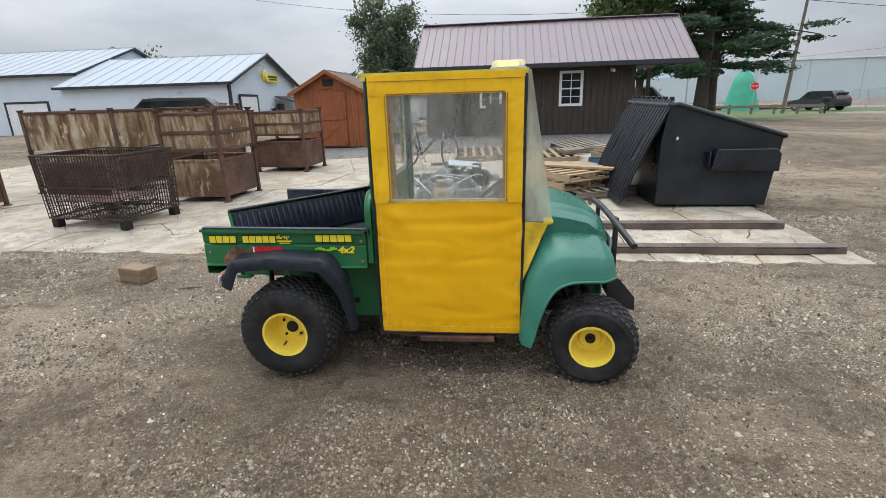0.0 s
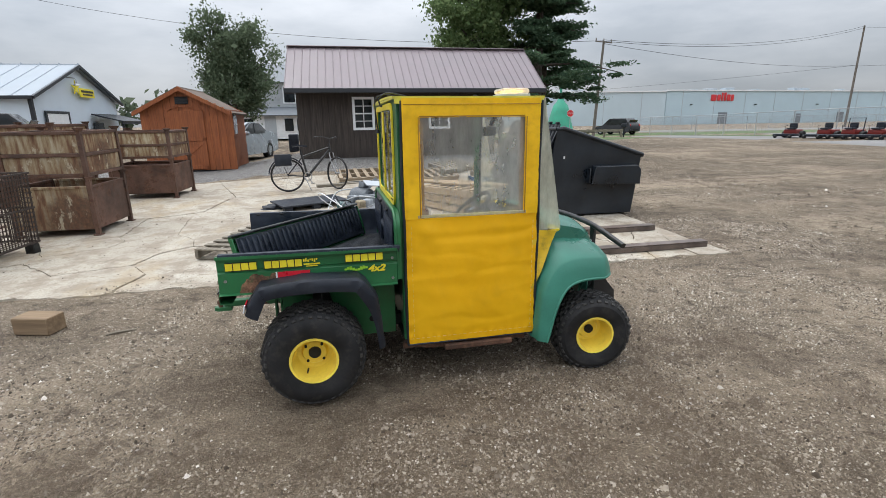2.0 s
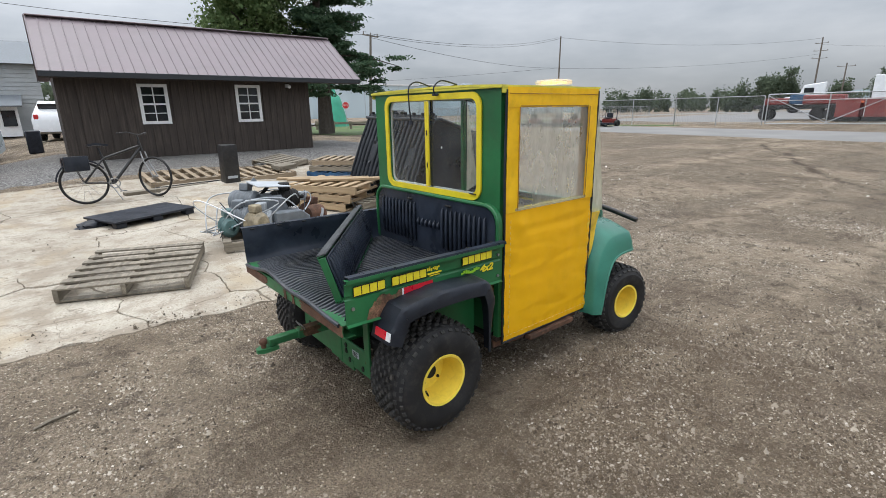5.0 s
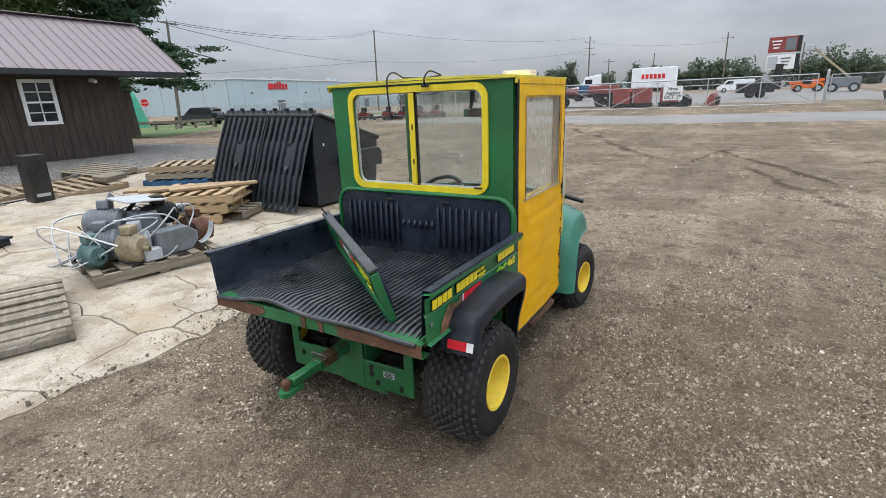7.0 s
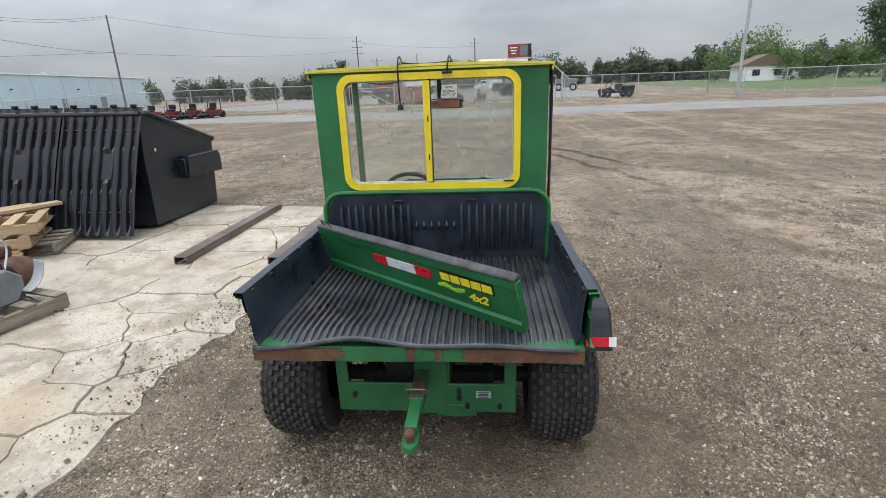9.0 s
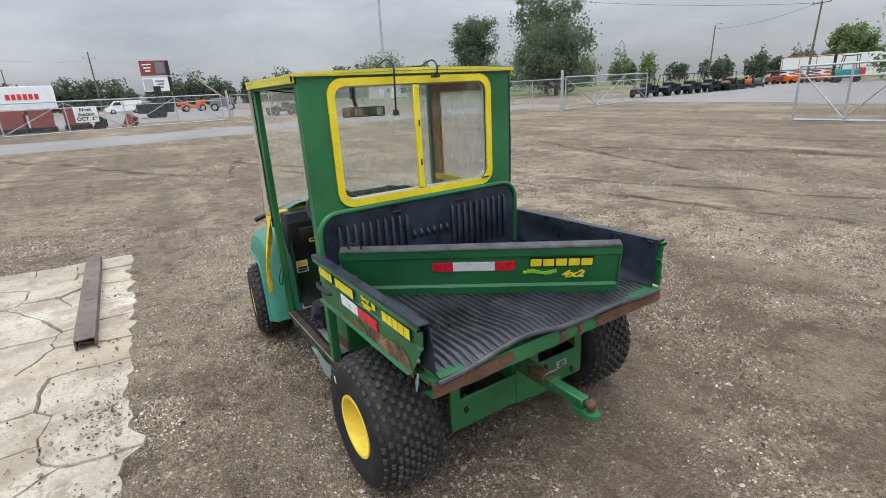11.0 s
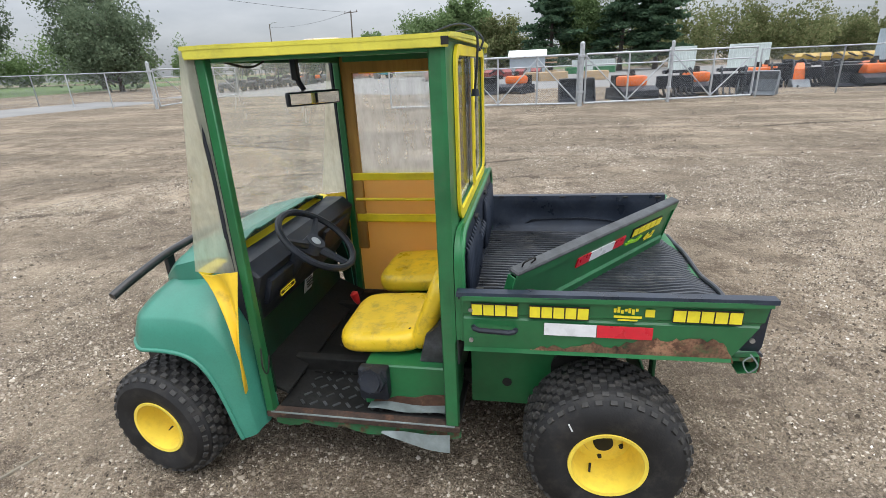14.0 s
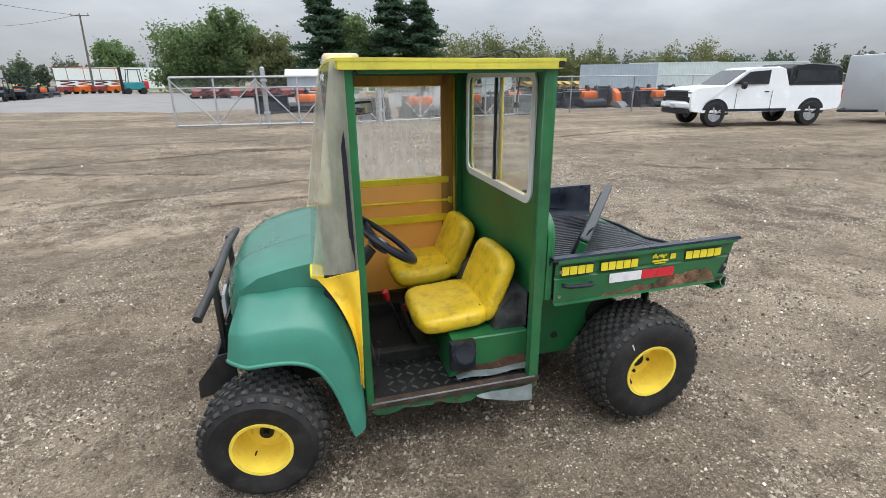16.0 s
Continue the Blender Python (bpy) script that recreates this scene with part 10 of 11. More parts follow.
def slab_wall(parent, a, b, z0, z1, mat, depth=12.0, name="wall"):
    d = Vector((b[0] - a[0], b[1] - a[1], 0))
    ln = d.length
    m = Matrix.Translation((a[0], a[1], 0)) @ Matrix.Rotation(math.atan2(d.y, d.x), 4, "Z")
    bm = nb()
    box(bm, (ln / 2, depth / 2, (z0 + z1) / 2), (ln, depth, z1 - z0))
    return part(name, bm, M[mat], parent, loc=m), m, ln


w2, m2, l2 = slab_wall(st, (97.5, 139.5), (196, 146), -1, 10.2, "storewall", 60)
w1, m1, l1 = slab_wall(st, (36, 146), (97.4, 139.6), -1, 9.9, "storewall2", 50)
slab_wall(st, (30, 138), (58, 137), -1, 6.4, "storewall2", 8, "annexe")
for m_, ln, zz in ((m2, l2, 10.2), (m1, l1, 9.9)):
    bm = nb()
    box(bm, (ln / 2, -0.1, zz + 0.1), (ln, 0.5, 0.35))
    part("parapet", bm, M["white"], st, loc=m_)
    for k in range(int(ln / 12)):
        part("wall_joint", box(nb(), (6 + 12 * k, -0.03, zz / 2), (0.12, 0.08, zz)), M["lgrey"], st, loc=m_)
rdm = random.Random(3)
for k in range(16):
    xx = rdm.uniform(4, l2 - 6)
    part("roof_unit", box(nb(), (xx, 8 + rdm.uniform(0, 18), 10.9), (rdm.uniform(1.5, 4), 2.5, rdm.uniform(1.0, 2.2)), bevel=0.05), M["lgrey"], st, loc=m2)
for k in range(8):
    part("roof_unit", box(nb(), (rdm.uniform(6, l1 - 6), 8 + rdm.uniform(0, 14), 10.6), (rdm.uniform(1.5, 4), 2.5, rdm.uniform(1.0, 2.0)), bevel=0.05), M["lgrey"], st, loc=m1)
M["signred"] = plain("red_sign", (0.62, 0.03, 0.035), 0.5)
bm = nb()
for k, (w, hh) in enumerate(((2.1, 1.9), (1.3, 1.9), (0.7, 2.5), (0.9, 2.5), (1.3, 1.9), (1.1, 1.9))):
    box(bm, (16.4 + sum(x_ + 0.28 for x_ in (2.1, 1.3, 0.7, 0.9, 1.3, 1.1)[:k]) + w / 2, -0.2, 8.1 + (hh - 1.9) / 2), (w, 0.2, hh), bevel=0.1)
part("store_sign", bm, M["signred"], st, "red block lettering on the store wall", loc=m2)
for a, b, z in ((20, 23.5, 3.6), (52, 54, 3), (70, 73, 3.4)):
    part("loading_door", box(nb(), ((a + b) / 2, -0.06, z / 2), (b - a, 0.1, z)), M["grey"], st, loc=m2)
for x_ in (9, 34, 60):
    bm = nb()
    box(bm, (x_, -0.4, 6.0), (0.5, 0.6, 0.3))
    part("wall_lamp", bm, M["dark"], st, loc=m2)
bw = thing("brick_building", "low tan building in the distance", "building", Matrix.Translation((150, -46, GZ(150, -46))))
part("wall", box(nb(), (0, 0, 1.6), (8, 26, 3.2)), M["shingle"], bw)
part("roof", plate(nb(), [(-14, 3.2), (14, 3.2), (9, 5.0), (-9, 5.0)], "X", -4.4, 8.8), M["shingle"], bw)
ww = thing("long_white_building", "long low white building in the distance", "building")
slab_wall(ww, (44, -99), (28, -104), 0.4, 4.2, "white", 5)
w3 = thing("warehouse", "long low pale warehouse at the horizon", "building")
slab_wall(w3, (204, 72), (200, 20), 0.4, 6.0, "storewall", 12)
cot = thing("cottage", "small white cottage beyond the fence", "house", Matrix.Translation((92, -43, GZ(92, -43))))
part("wall", box(nb(), (0, 0, 1.3), (5, 7, 2.6)), M["white"], cot)
part("roof", plate(nb(), [(-4, 2.5), (4, 2.5), (0, 4.3)], "X", -2.8, 5.6), M["shingle"], cot)
for yy in (-2, 1.5):
    part("window", box(nb(), (-2.53, yy, 1.4), (0.05, 1.2, 1.1)), M["pane"], cot)

# green cone and road signs
gc = thing("green_cone_tower", "tall teal-green cone with a thin spire", "tower", Matrix.Translation((24.3, 55, GZ(24, 55))))
bm = nb()
lathe(bm, [(1.72, -0.1), (1.66, 0.15), (1.05, 2.6), (0.85, 3.3), (0.45, 3.75), (0.16, 4.6), (0.05, 7.4), (0.005, 7.6)], "Z", 28)
part("cone", bm, worn("teal_cone_paint", (0.04, 0.34, 0.22), 0.5, vary=0.1, scale=1), gc)
for k, (x, y) in enumerate(((21.8, 47.1),)):
    ss = thing("stop_sign", "red octagonal stop sign on a post", "road sign", Matrix.Translation((x, y, GZ(x, y))) @ Matrix.Rotation(radians(-28), 4, "Z"))
    part("post", cyl(nb(), (0, 0.03, -0.3), (0, 0.03, 2.5), 0.03, seg=8), M["galv"], ss)
    part("plate", plate(nb(), [(0.36 * math.cos(a), 2.25 + 0.36 * math.sin(a)) for a in np.linspace(0, math.tau, 9)[:-1] + math.pi / 8], "Y", -0.01, 0.015), M["white"], ss)
    part("face", plate(nb(), [(0.33 * math.cos(a), 2.25 + 0.33 * math.sin(a)) for a in np.linspace(0, math.tau, 9)[:-1] + math.pi / 8], "Y", -0.016, 0.005), M["signred"], ss)
    cu = bpy.data.curves.new("stop_text", "FONT")
    cu.body, cu.size, cu.align_x, cu.extrude = "STOP", 0.22, "CENTER", 0.002
    o = new("lettering", cu)
    o.data.materials.append(M["white"])
    o.parent = ss
    o.matrix_basis = Matrix.Translation((0, -0.02, 2.17)) @ Matrix.Rotation(radians(90), 4, "X")
gr = thing("guard_rail", "low weathered timber guard rail by the road", "guard rail")
for k in range(6):
    x = 16.0 + 1.5 * k
    y = 41.5 - 0.25 * k
    part("post", box(nb(), (x, y, GZ(x, y) + 0.35), (0.16, 0.16, 0.8), bevel=0.01), M["weathered"], gr)
a, b = Vector((15.8, 41.4, GZ(16, 41) + 0.58)), Vector((23.6, 40.15, GZ(23, 40) + 0.58))
part("rail", box(nb(), (a + b) / 2, ((b - a).length, 0.08, 0.2), Matrix.Rotation(math.atan2(b.y - a.y, b.x - a.x), 4, "Z")), M["weathered"], gr)
bm = nb()
box(bm, (0, 0, 1.05), (0.3, 0.5, 0.35), bevel=0.05)
box(bm, (0, 0, 0.45), (0.1, 0.1, 0.9))
tagged(part("mailbox", bm, M["black"], None, loc=on_ground(24.2, 41.0, 30)), "black mailbox on a post by the road", "mailbox")

# billboard
bb = thing("billboard", "tall two-panel roadside billboard", "billboard", Matrix.Translation((107.5, -2.3, GZ(107, -2) - 0.7)) @ Matrix.Rotation(radians(84), 4, "Z"))
part("mast", box(nb(), (0, 0, 2.5), (1.2, 1.2, 5.0)), M["blackpaint"], bb)
for k, (z, mm) in enumerate(((8.2, "red"), (5.3, "white"))):
    p_ = part("panel", box(nb(), (0, 0.3, z), (4.2, 0.4, 2.6 if k == 0 else 2.4), bevel=0.03), M["fadedred" if mm == "red" else mm], bb, "faded red poster" if k == 0 else "pale poster")
    part("panel_side", box(nb(), (-2.4, -0.5, z), (0.6, 1.4, 2.6)), M["blackpaint"], p_)
    part("poster_patch", box(nb(), (-1.2 if k == 0 else 1.2, 0.52, z), (1.5, 0.06, 2.0)), M["grey" if k == 0 else "lgrey"], p_)
    for j in range(3):
        part("poster_bar", box(nb(), (0.9 if k == 0 else -0.7, 0.53, z + 0.6 - 0.55 * j), (1.5 - 0.3 * j, 0.06, 0.22)), M["white" if k == 0 else "grey"], p_)

# ---- machines beyond the gates ----


def zero_turn(x, y, rz, mat, rops=True, label="red ride-on mower with a roll bar"):
    m_ = thing("ride_on_mower", label, "mower", on_ground(x, y, rz) @ Matrix.Diagonal((0.9, 0.9, 0.72, 1)), "ride-on mowers")
    part("deck", box(nb(), (0.55, 0, 0.28), (0.9, 1.5, 0.22), bevel=0.06, seg=2), M["black"], m_)
    part("body", box(nb(), (-0.45, 0, 0.55), (1.0, 0.9, 0.45), bevel=0.08, seg=2), M[mat], m_)
    part("seat", box(box(nb(), (-0.15, 0, 0.85), (0.5, 0.55, 0.14), bevel=0.05), (-0.42, 0, 1.1), (0.14, 0.55, 0.5), bevel=0.05), M["black"], m_)
    for s in (-1, 1):
        car_w = lathe(nb(), [(0.1, -0.12), (0.3, -0.12), (0.32, 0), (0.3, 0.12), (0.1, 0.12)], "Y", 18, (-0.55, 0.58 * s, 0.32), close=True)
        part("wheel", car_w, M["rubber"], m_)
        part("caster", lathe(nb(), [(0.03, -0.06), (0.15, -0.06), (0.15, 0.06), (0.03, 0.06)], "Y", 12, (1.1, 0.5 * s, 0.16), close=True), M["rubber"], m_)
        part("lever", tube(nb(), [(0.1, 0.3 * s, 0.7), (0.25, 0.3 * s, 1.1), (0.2, 0.1 * s, 1.15)], 0.02, 6), M["black"], m_)
    if rops:
        part("roll_bar", tube(nb(), [(-0.6, -0.5, 0.6), (-0.65, -0.5, 1.7), (-0.65, 0.5, 1.7), (-0.6, 0.5, 0.6)], 0.035, 6), M["black"], m_)
    return m_


zero_turn(28.9, 28.3, 200, "mower", False, "red ride-on mower parked on the yard")
for k in range(4):
    zero_turn(28.9 + 0.4 * k, 25.9 - 1.25 * k, 185, "mower", k in (1, 3), "red ride-on mower in a row")


def utv(x, y, rz, label="small black utility cart with a roll cage", mat="black"):
    u = thing("utility_cart", label, "utility cart", on_ground(x, y, rz), "utility carts")
    part("body", plate(nb(), [(-1.3, 0.35), (1.3, 0.35), (1.35, 0.7), (0.8, 0.85), (0.3, 0.55), (-0.4, 0.55), (-0.45, 0.95), (-1.35, 0.95)], "Y", -0.65, 1.3, 0.02), M[mat], u)
    for s in (-1, 1):
        for xx in (0.95, -0.9):
            part("wheel", lathe(nb(), [(0.1, -0.12), (0.28, -0.12), (0.31, 0), (0.28, 0.12), (0.1, 0.12)], "Y", 16, (xx, 0.6 * s, 0.31), close=True), M["rubber"], u)
        part("cage_bar", tube(nb(), [(0.75, 0.6 * s, 0.8), (0.35, 0.58 * s, 1.75), (-0.45, 0.58 * s, 1.75), (-0.5, 0.6 * s, 0.9)], 0.03, 6), M["black"], u)
    part("cage_cross", tube(tube(nb(), [(0.35, -0.58, 1.75), (0.35, 0.58, 1.75)], 0.03, 6), [(-0.45, -0.58, 1.75), (-0.45, 0.58, 1.75)], 0.03, 6), M["black"], u)
    part("seat", box(nb(), (-0.2, 0, 0.85), (0.3, 1.0, 0.55), bevel=0.05), M["black"], u)
    return u


def bucket(x, y, rz, mat="black", w=1.8, label="black steel loader bucket on the gravel"):
    b_ = thing("loader_bucket", label, "bucket", on_ground(x, y, rz) @ Matrix.Diagonal((0.92, 0.92, 1.04, 1)), "loader attachments")
    pr = [(0.0, 0.02), (0.75, 0.0), (0.80, 0.03), (0.12, 0.12), (0.05, 0.55), (0.25, 0.85), (0.15, 0.88), (-0.08, 0.6), (-0.1, 0.2)]
    part("shell", plate(nb(), pr, "Y", -w / 2, w), M[mat], b_)
    for s in (-1, 1):
        part("side_plate", plate(nb(), [(-0.08, 0.02), (0.78, 0.02), (0.25, 0.86), (-0.05, 0.6)], "Y", s * w / 2, 0.03 * s), M[mat], b_)
    part("mount", box(nb(), (-0.16, 0, 0.4), (0.1, 1.1, 0.5), bevel=0.02), M["dark"], b_)


def cutter(x, y, rz, mat="orange", label="brush cutter with an orange deck and black frame"):
    c = thing("brush_cutter", label, "brush cutter", on_ground(x, y, rz) @ Matrix.Diagonal((0.92, 0.92, 1.04, 1)), "loader attachments")
    part("deck", plate(nb(), [(-0.8, 0.12), (0.8, 0.12), (0.8, 0.34), (0.45, 0.50), (-0.8, 0.44)], "Y", -0.85, 1.7, 0.02), M["black"], c)
    part("hood", box(nb(), (-0.1, 0, 0.68), (0.9, 1.1, 0.4), bevel=0.14, seg=2), M[mat], c)
    part("frame", box(box(nb(), (-0.85, 0, 0.55), (0.08, 1.2, 0.7), bevel=0.02), (-0.5, 0.4, 0.7), (0.7, 0.08, 0.1), bevel=0.02), M["dark"], c)
    part("motor", cyl(nb(), (-0.1, 0, 0.85), (-0.1, 0, 1.1), 0.16, 0.12, 14), M["dark"], c)
    for s in (-1, 1):
        part("skid", box(nb(), (0, 0.84 * s, 0.07), (1.6, 0.06, 0.14), bevel=0.02), M["black"], c)


def grapple(x, y, rz, label="black grapple rake with curved tines", accent=None):
    g = thing("grapple", label, "grapple", on_ground(x, y, rz) @ Matrix.Diagonal((0.92, 0.92, 1.04, 1)), "loader attachments")
    part("frame", box(box(nb(), (-0.3, 0, 0.55), (0.12, 1.6, 0.5), bevel=0.02), (-0.2, 0, 0.95), (0.16, 1.2, 0.12), bevel=0.02), M["black"], g)
    for k in range(7):
        yy = -0.75 + 0.25 * k
        part("tine", plate(nb(), [(-0.3, 0.3), (-0.1, 0.05), (0.5, 0.0), (0.75, 0.12), (0.5, 0.08), (0.0, 0.16), (-0.2, 0.4)], "Y", yy, 0.04), M["black"], g)
    for s in (-1, 1):
        part("clamp", tube(nb(), curvy([(-0.2, 0.45 * s, 0.9), (0.2, 0.45 * s, 1.05), (0.5, 0.45 * s, 0.7), (0.55, 0.45 * s, 0.35)]), 0.05, 6), M["black"], g)
    if accent:
        part("panel", box(nb(), (-0.1, 0.2, 0.7), (0.3, 0.6, 0.35), bevel=0.05), M[accent], g)


def trencher(x, y, rz, label="black and orange ditcher attachment"):
    t = thing("ditcher", label, "loader attachment", on_ground(x, y, rz) @ Matrix.Diagonal((0.92, 0.92, 1.04, 1)), "loader attachments")
    part("frame", box(box(nb(), (-0.2, 0, 0.5), (0.14, 1.0, 0.9), bevel=0.02), (0.2, 0.2, 0.75), (0.8, 0.2, 0.16), bevel=0.03), M["black"], t)
    part("chute", plate(nb(), [(-0.1, 0.0), (0.5, 0.0), (0.3, 0.75), (-0.05, 1.0)], "Y", -0.35, 0.5, 0.04), M["orange"], t)
    part("foot", plate(nb(), [(0.0, 0.0), (0.9, 0.0), (0.5, 0.3), (0.1, 0.35)], "Y", -0.45, 0.8, 0.03), M["grey"], t)


bucket(2.55, -23.37, 100)
cutter(0.73, -23.54, 60)
bucket(-2.12, -16.97, 95, w=1.5)
cutter(-4.37, -17.14, 110)
grapple(-6.19, -17.66, 100)
cutter(-7.23, -18.87, 85)
grapple(-8.18, -17.49, 80)
bucket(-9.30, -17.66, 60, "grey", 1.4)
rdm = random.Random(12)
for k in range(13):
    x = -10.8 - 0.85 * k
    y = -22.0 + 0.17 * k + rdm.uniform(-0.25, 0.25)
    (grapple, cutter, trencher, bucket, grapple)[(k * 3 + 1) % 5](x, y, 90 + rdm.uniform(-25, 25))
for k in range(10):
    (cutter, grapple, bucket)[k % 3](-12.5 - 1.6 * k, -25.0 - rdm.uniform(0, 1.5), rdm.uniform(60, 120))
for k in range(5):
    utv(25.0 - 0.1 * k, -34.0 - 3.0 * k, 100)
utv(41.5, -7.6, 100, "small dark utility cart parked beyond the gate")
for k, mm in enumerate(("orange", "black", "orange", "grey")):
    cutter(24.9 + 0.3 * k, -46 - 2.6 * k, 80 + 10 * k, mm, "mower deck attachment with a %s hood" % mm)


def scissor_lift(x, y, rz, mat="red", label="folded red scissor lift", h=2.4):
    s_ = thing("scissor_lift", label, "lift", on_ground(x, y, rz), "lifts")
    part("base", box(nb(), (0, 0, 0.55), (2.2, 1.0, 0.6), bevel=0.05), M[mat], s_)
    for k in range(3):
        part("arm", box(nb(), (0, 0.3, 1.0 + 0.18 * k), (2.0, 0.08, 0.12), Matrix.Rotation(radians(5 if k % 2 else -5), 4, "Y")), M[mat], s_)
    part("platform", box(nb(), (0, 0, 1.5), (2.2, 1.0, 0.12)), M["grey"], s_)
    part("guard_rail", tube(nb(), [(-1.1, -0.5, 1.5), (-1.1, -0.5, h), (1.1, -0.5, h), (1.1, 0.5, h), (-1.1, 0.5, h), (-1.1, -0.5, h)], 0.04, 6), M[mat], s_)
    for sx in (-1, 1):
        for sy in (-1, 1):
            part("wheel", cyl(nb(), (0.8 * sx, 0.42 * sy, 0.25), (0.8 * sx, 0.56 * sy, 0.25), 0.25, seg=14), M["rubber"], s_)


for k in range(4):
    scissor_lift(28.0 - 1.3 * k, -63 - 1.2 * k, 70, "orange" if k % 2 else "fadedred", "folded orange scissor lift" if k % 2 else "folded red scissor lift", 2.9)
fk = thing("forklift", "teal forklift with a red rear", "forklift", on_ground(20.6, -62.0, 30))
part("body", box(nb(), (0, 0, 0.9), (2.2, 1.3, 0.9), bevel=0.1), worn("teal_paint", (0.02, 0.22, 0.24), 0.4, vary=0.1), fk)
part("counterweight", box(nb(), (-1.1, 0, 1.0), (0.6, 1.3, 0.9), bevel=0.1), M["red"], fk)
part("cage", tube(tube(nb(), [(0.7, -0.55, 1.3), (0.5, -0.55, 2.7), (-0.7, -0.55, 2.7), (-0.8, -0.55, 1.3)], 0.05, 6), [(0.7, 0.55, 1.3), (0.5, 0.55, 2.7), (-0.7, 0.55, 2.7), (-0.8, 0.55, 1.3)], 0.05, 6), M["black"], fk)
part("cage_roof", box(nb(), (-0.1, 0, 2.72), (1.4, 1.2, 0.06)), M["black"], fk)
part("mast", box(box(nb(), (1.25, 0.35, 1.5), (0.14, 0.12, 2.9)), (1.25, -0.35, 1.5), (0.14, 0.12, 2.9)), M["black"], fk)
for sx in (-0.75, 0.85):
    for sy in (-1, 1):
        part("wheel", cyl(nb(), (sx, 0.5 * sy, 0.35), (sx, 0.72 * sy, 0.35), 0.35, seg=16), M["rubber"], fk)


def container(ax, ay, bx, by, h, mat, label, depth=2.44):
    ln = math.hypot(bx - ax, by - ay)
    c = thing("shipping_container", label, "container", Matrix.Translation((ax, ay, GZ(ax, ay))) @ Matrix.Rotation(math.atan2(by - ay, bx - ax), 4, "Z"), "containers")
    bm = nb()
    n_ = int(ln / 0.28)
    rows = []
    prof = []
    for k in range(n_ + 1):
        x = ln * k / n_
        prof += [(x - 0.05, 0.0), (x - 0.03, 0.045), (x + 0.08, 0.045), (x + 0.10, 0.0)] if 0 < k < n_ else [(x, 0.0)]
    for z in (0.12, h - 0.1):
        rows.append([(x, d, z) for x, d in prof])
    loft(bm, rows)
    bmesh.ops.recalc_face_normals(bm, faces=bm.faces)
    part("side", bm, M[mat], c, smooth=20)
    part("body", box(nb(), (ln / 2, -depth / 2 - 0.01, h / 2), (ln, depth - 0.02, h - 0.1)), M[mat], c)
    for z in (0.07, h - 0.06):
        part("rail", box(nb(), (ln / 2, 0.0, z), (ln, 0.12, 0.14)), M[mat], c)
    for x in (0.06, ln - 0.06):
        part("corner_post", box(nb(), (x, 0.0, h / 2), (0.14, 0.13, h)), M[mat], c)
    return c


M["contblue"] = worn("pale_blue_container_paint", (0.38, 0.44, 0.48), 0.5, vary=0.08, scale=1, dirt=0.15)
M["contwhite"] = worn("off_white_container_paint", (0.58, 0.64, 0.62), 0.5, vary=0.06, scale=1, dirt=0.15)
container(-37.2, -44.8, -30.2, -49.4, 2.95, "contblue", "pale blue shipping container")
container(-47.2, -47.2, -38.4, -52.0, 3.2, "contwhite", "off-white shipping container behind the attachments")
container(-58.5, -45, -49.0, -50.5, 3.2, "contwhite", "off-white shipping container behind the truck")
container(-14.9, -48.6, -12.6, -49.1, 2.25, "contwhite", "small white site container", 2.0)
container(-19.5, -44.0, -16.6, -45.0, 2.2, "contwhite", "small white site container", 2.0)
container(-8.6, -57, -3.9, -58, 1.4, "contwhite", "low pale bin container", 1.8)
sb = thing("blue_shed", "small blue-grey shed with a white roof", "shed", Matrix.Translation((1.0, -50.5, GZ(1, -50.5))))
part("wall", box(nb(), (0, 0, 1.05), (3.6, 2.6, 2.1)), M["contblue"], sb)
part("roof", plate(nb(), [(-1.7, 2.05), (1.7, 2.05), (0.0, 2.65)], "X", -1.95, 3.9), M["white"], sb)
for k in range(5):
    pallet(-1.3, -50.2, 10 + 3 * k, 1.2, 1.0, "fresh", 0.02 + 0.42 * k, "tan pallet in a tall stack", group="far pallet stack")
for x, y, mm in ((-4.2, -55, "green"), (-7.2, -54.5, "green"), (-1.5, -38, "fresh"), (-4.5, -37, "fresh"), (-0.2, -39, "fresh")):
    bm = nb()
    box(bm, (0, 0, 0.35), (2.2, 1.1, 0.7), bevel=0.04)
    tagged(part("crate", bm, M[mm], None, loc=on_ground(x, y, 8)), "low green steel crate" if mm == "green" else "low wooden crate on the lot", "crate", "crates on the lot")
M["machyellow"] = worn("machine_yellow_paint", (0.42, 0.27, 0.04), 0.5, vary=0.15, scale=4)


def small_machine(x, y, rz, mat, label):
    m_ = thing("compact_loader", label, "loader", on_ground(x, y, rz) @ Matrix.Diagonal((0.9, 0.9, 0.74, 1)), "rows of small machines")
    part("body", plate(nb(), [(-0.9, 0.3), (0.7, 0.3), (0.8, 0.9), (0.2, 1.35), (-0.7, 1.35), (-0.95, 0.9)], "Y", -0.5, 1.0, 0.05), M[mat], m_)
    part("arm", box(box(nb(), (0.4, 0.55, 1.0), (1.5, 0.1, 0.16), Matrix.Rotation(radians(20), 4, "Y")), (0.4, -0.55, 1.0), (1.5, 0.1, 0.16), Matrix.Rotation(radians(20), 4, "Y")), M["black"], m_)
    for s in (-1, 1):
        part("track", box(nb(), (-0.05, 0.62 * s, 0.28), (1.7, 0.24, 0.5), bevel=0.16, seg=2), M["rubber"], m_)


rdm = random.Random(6)
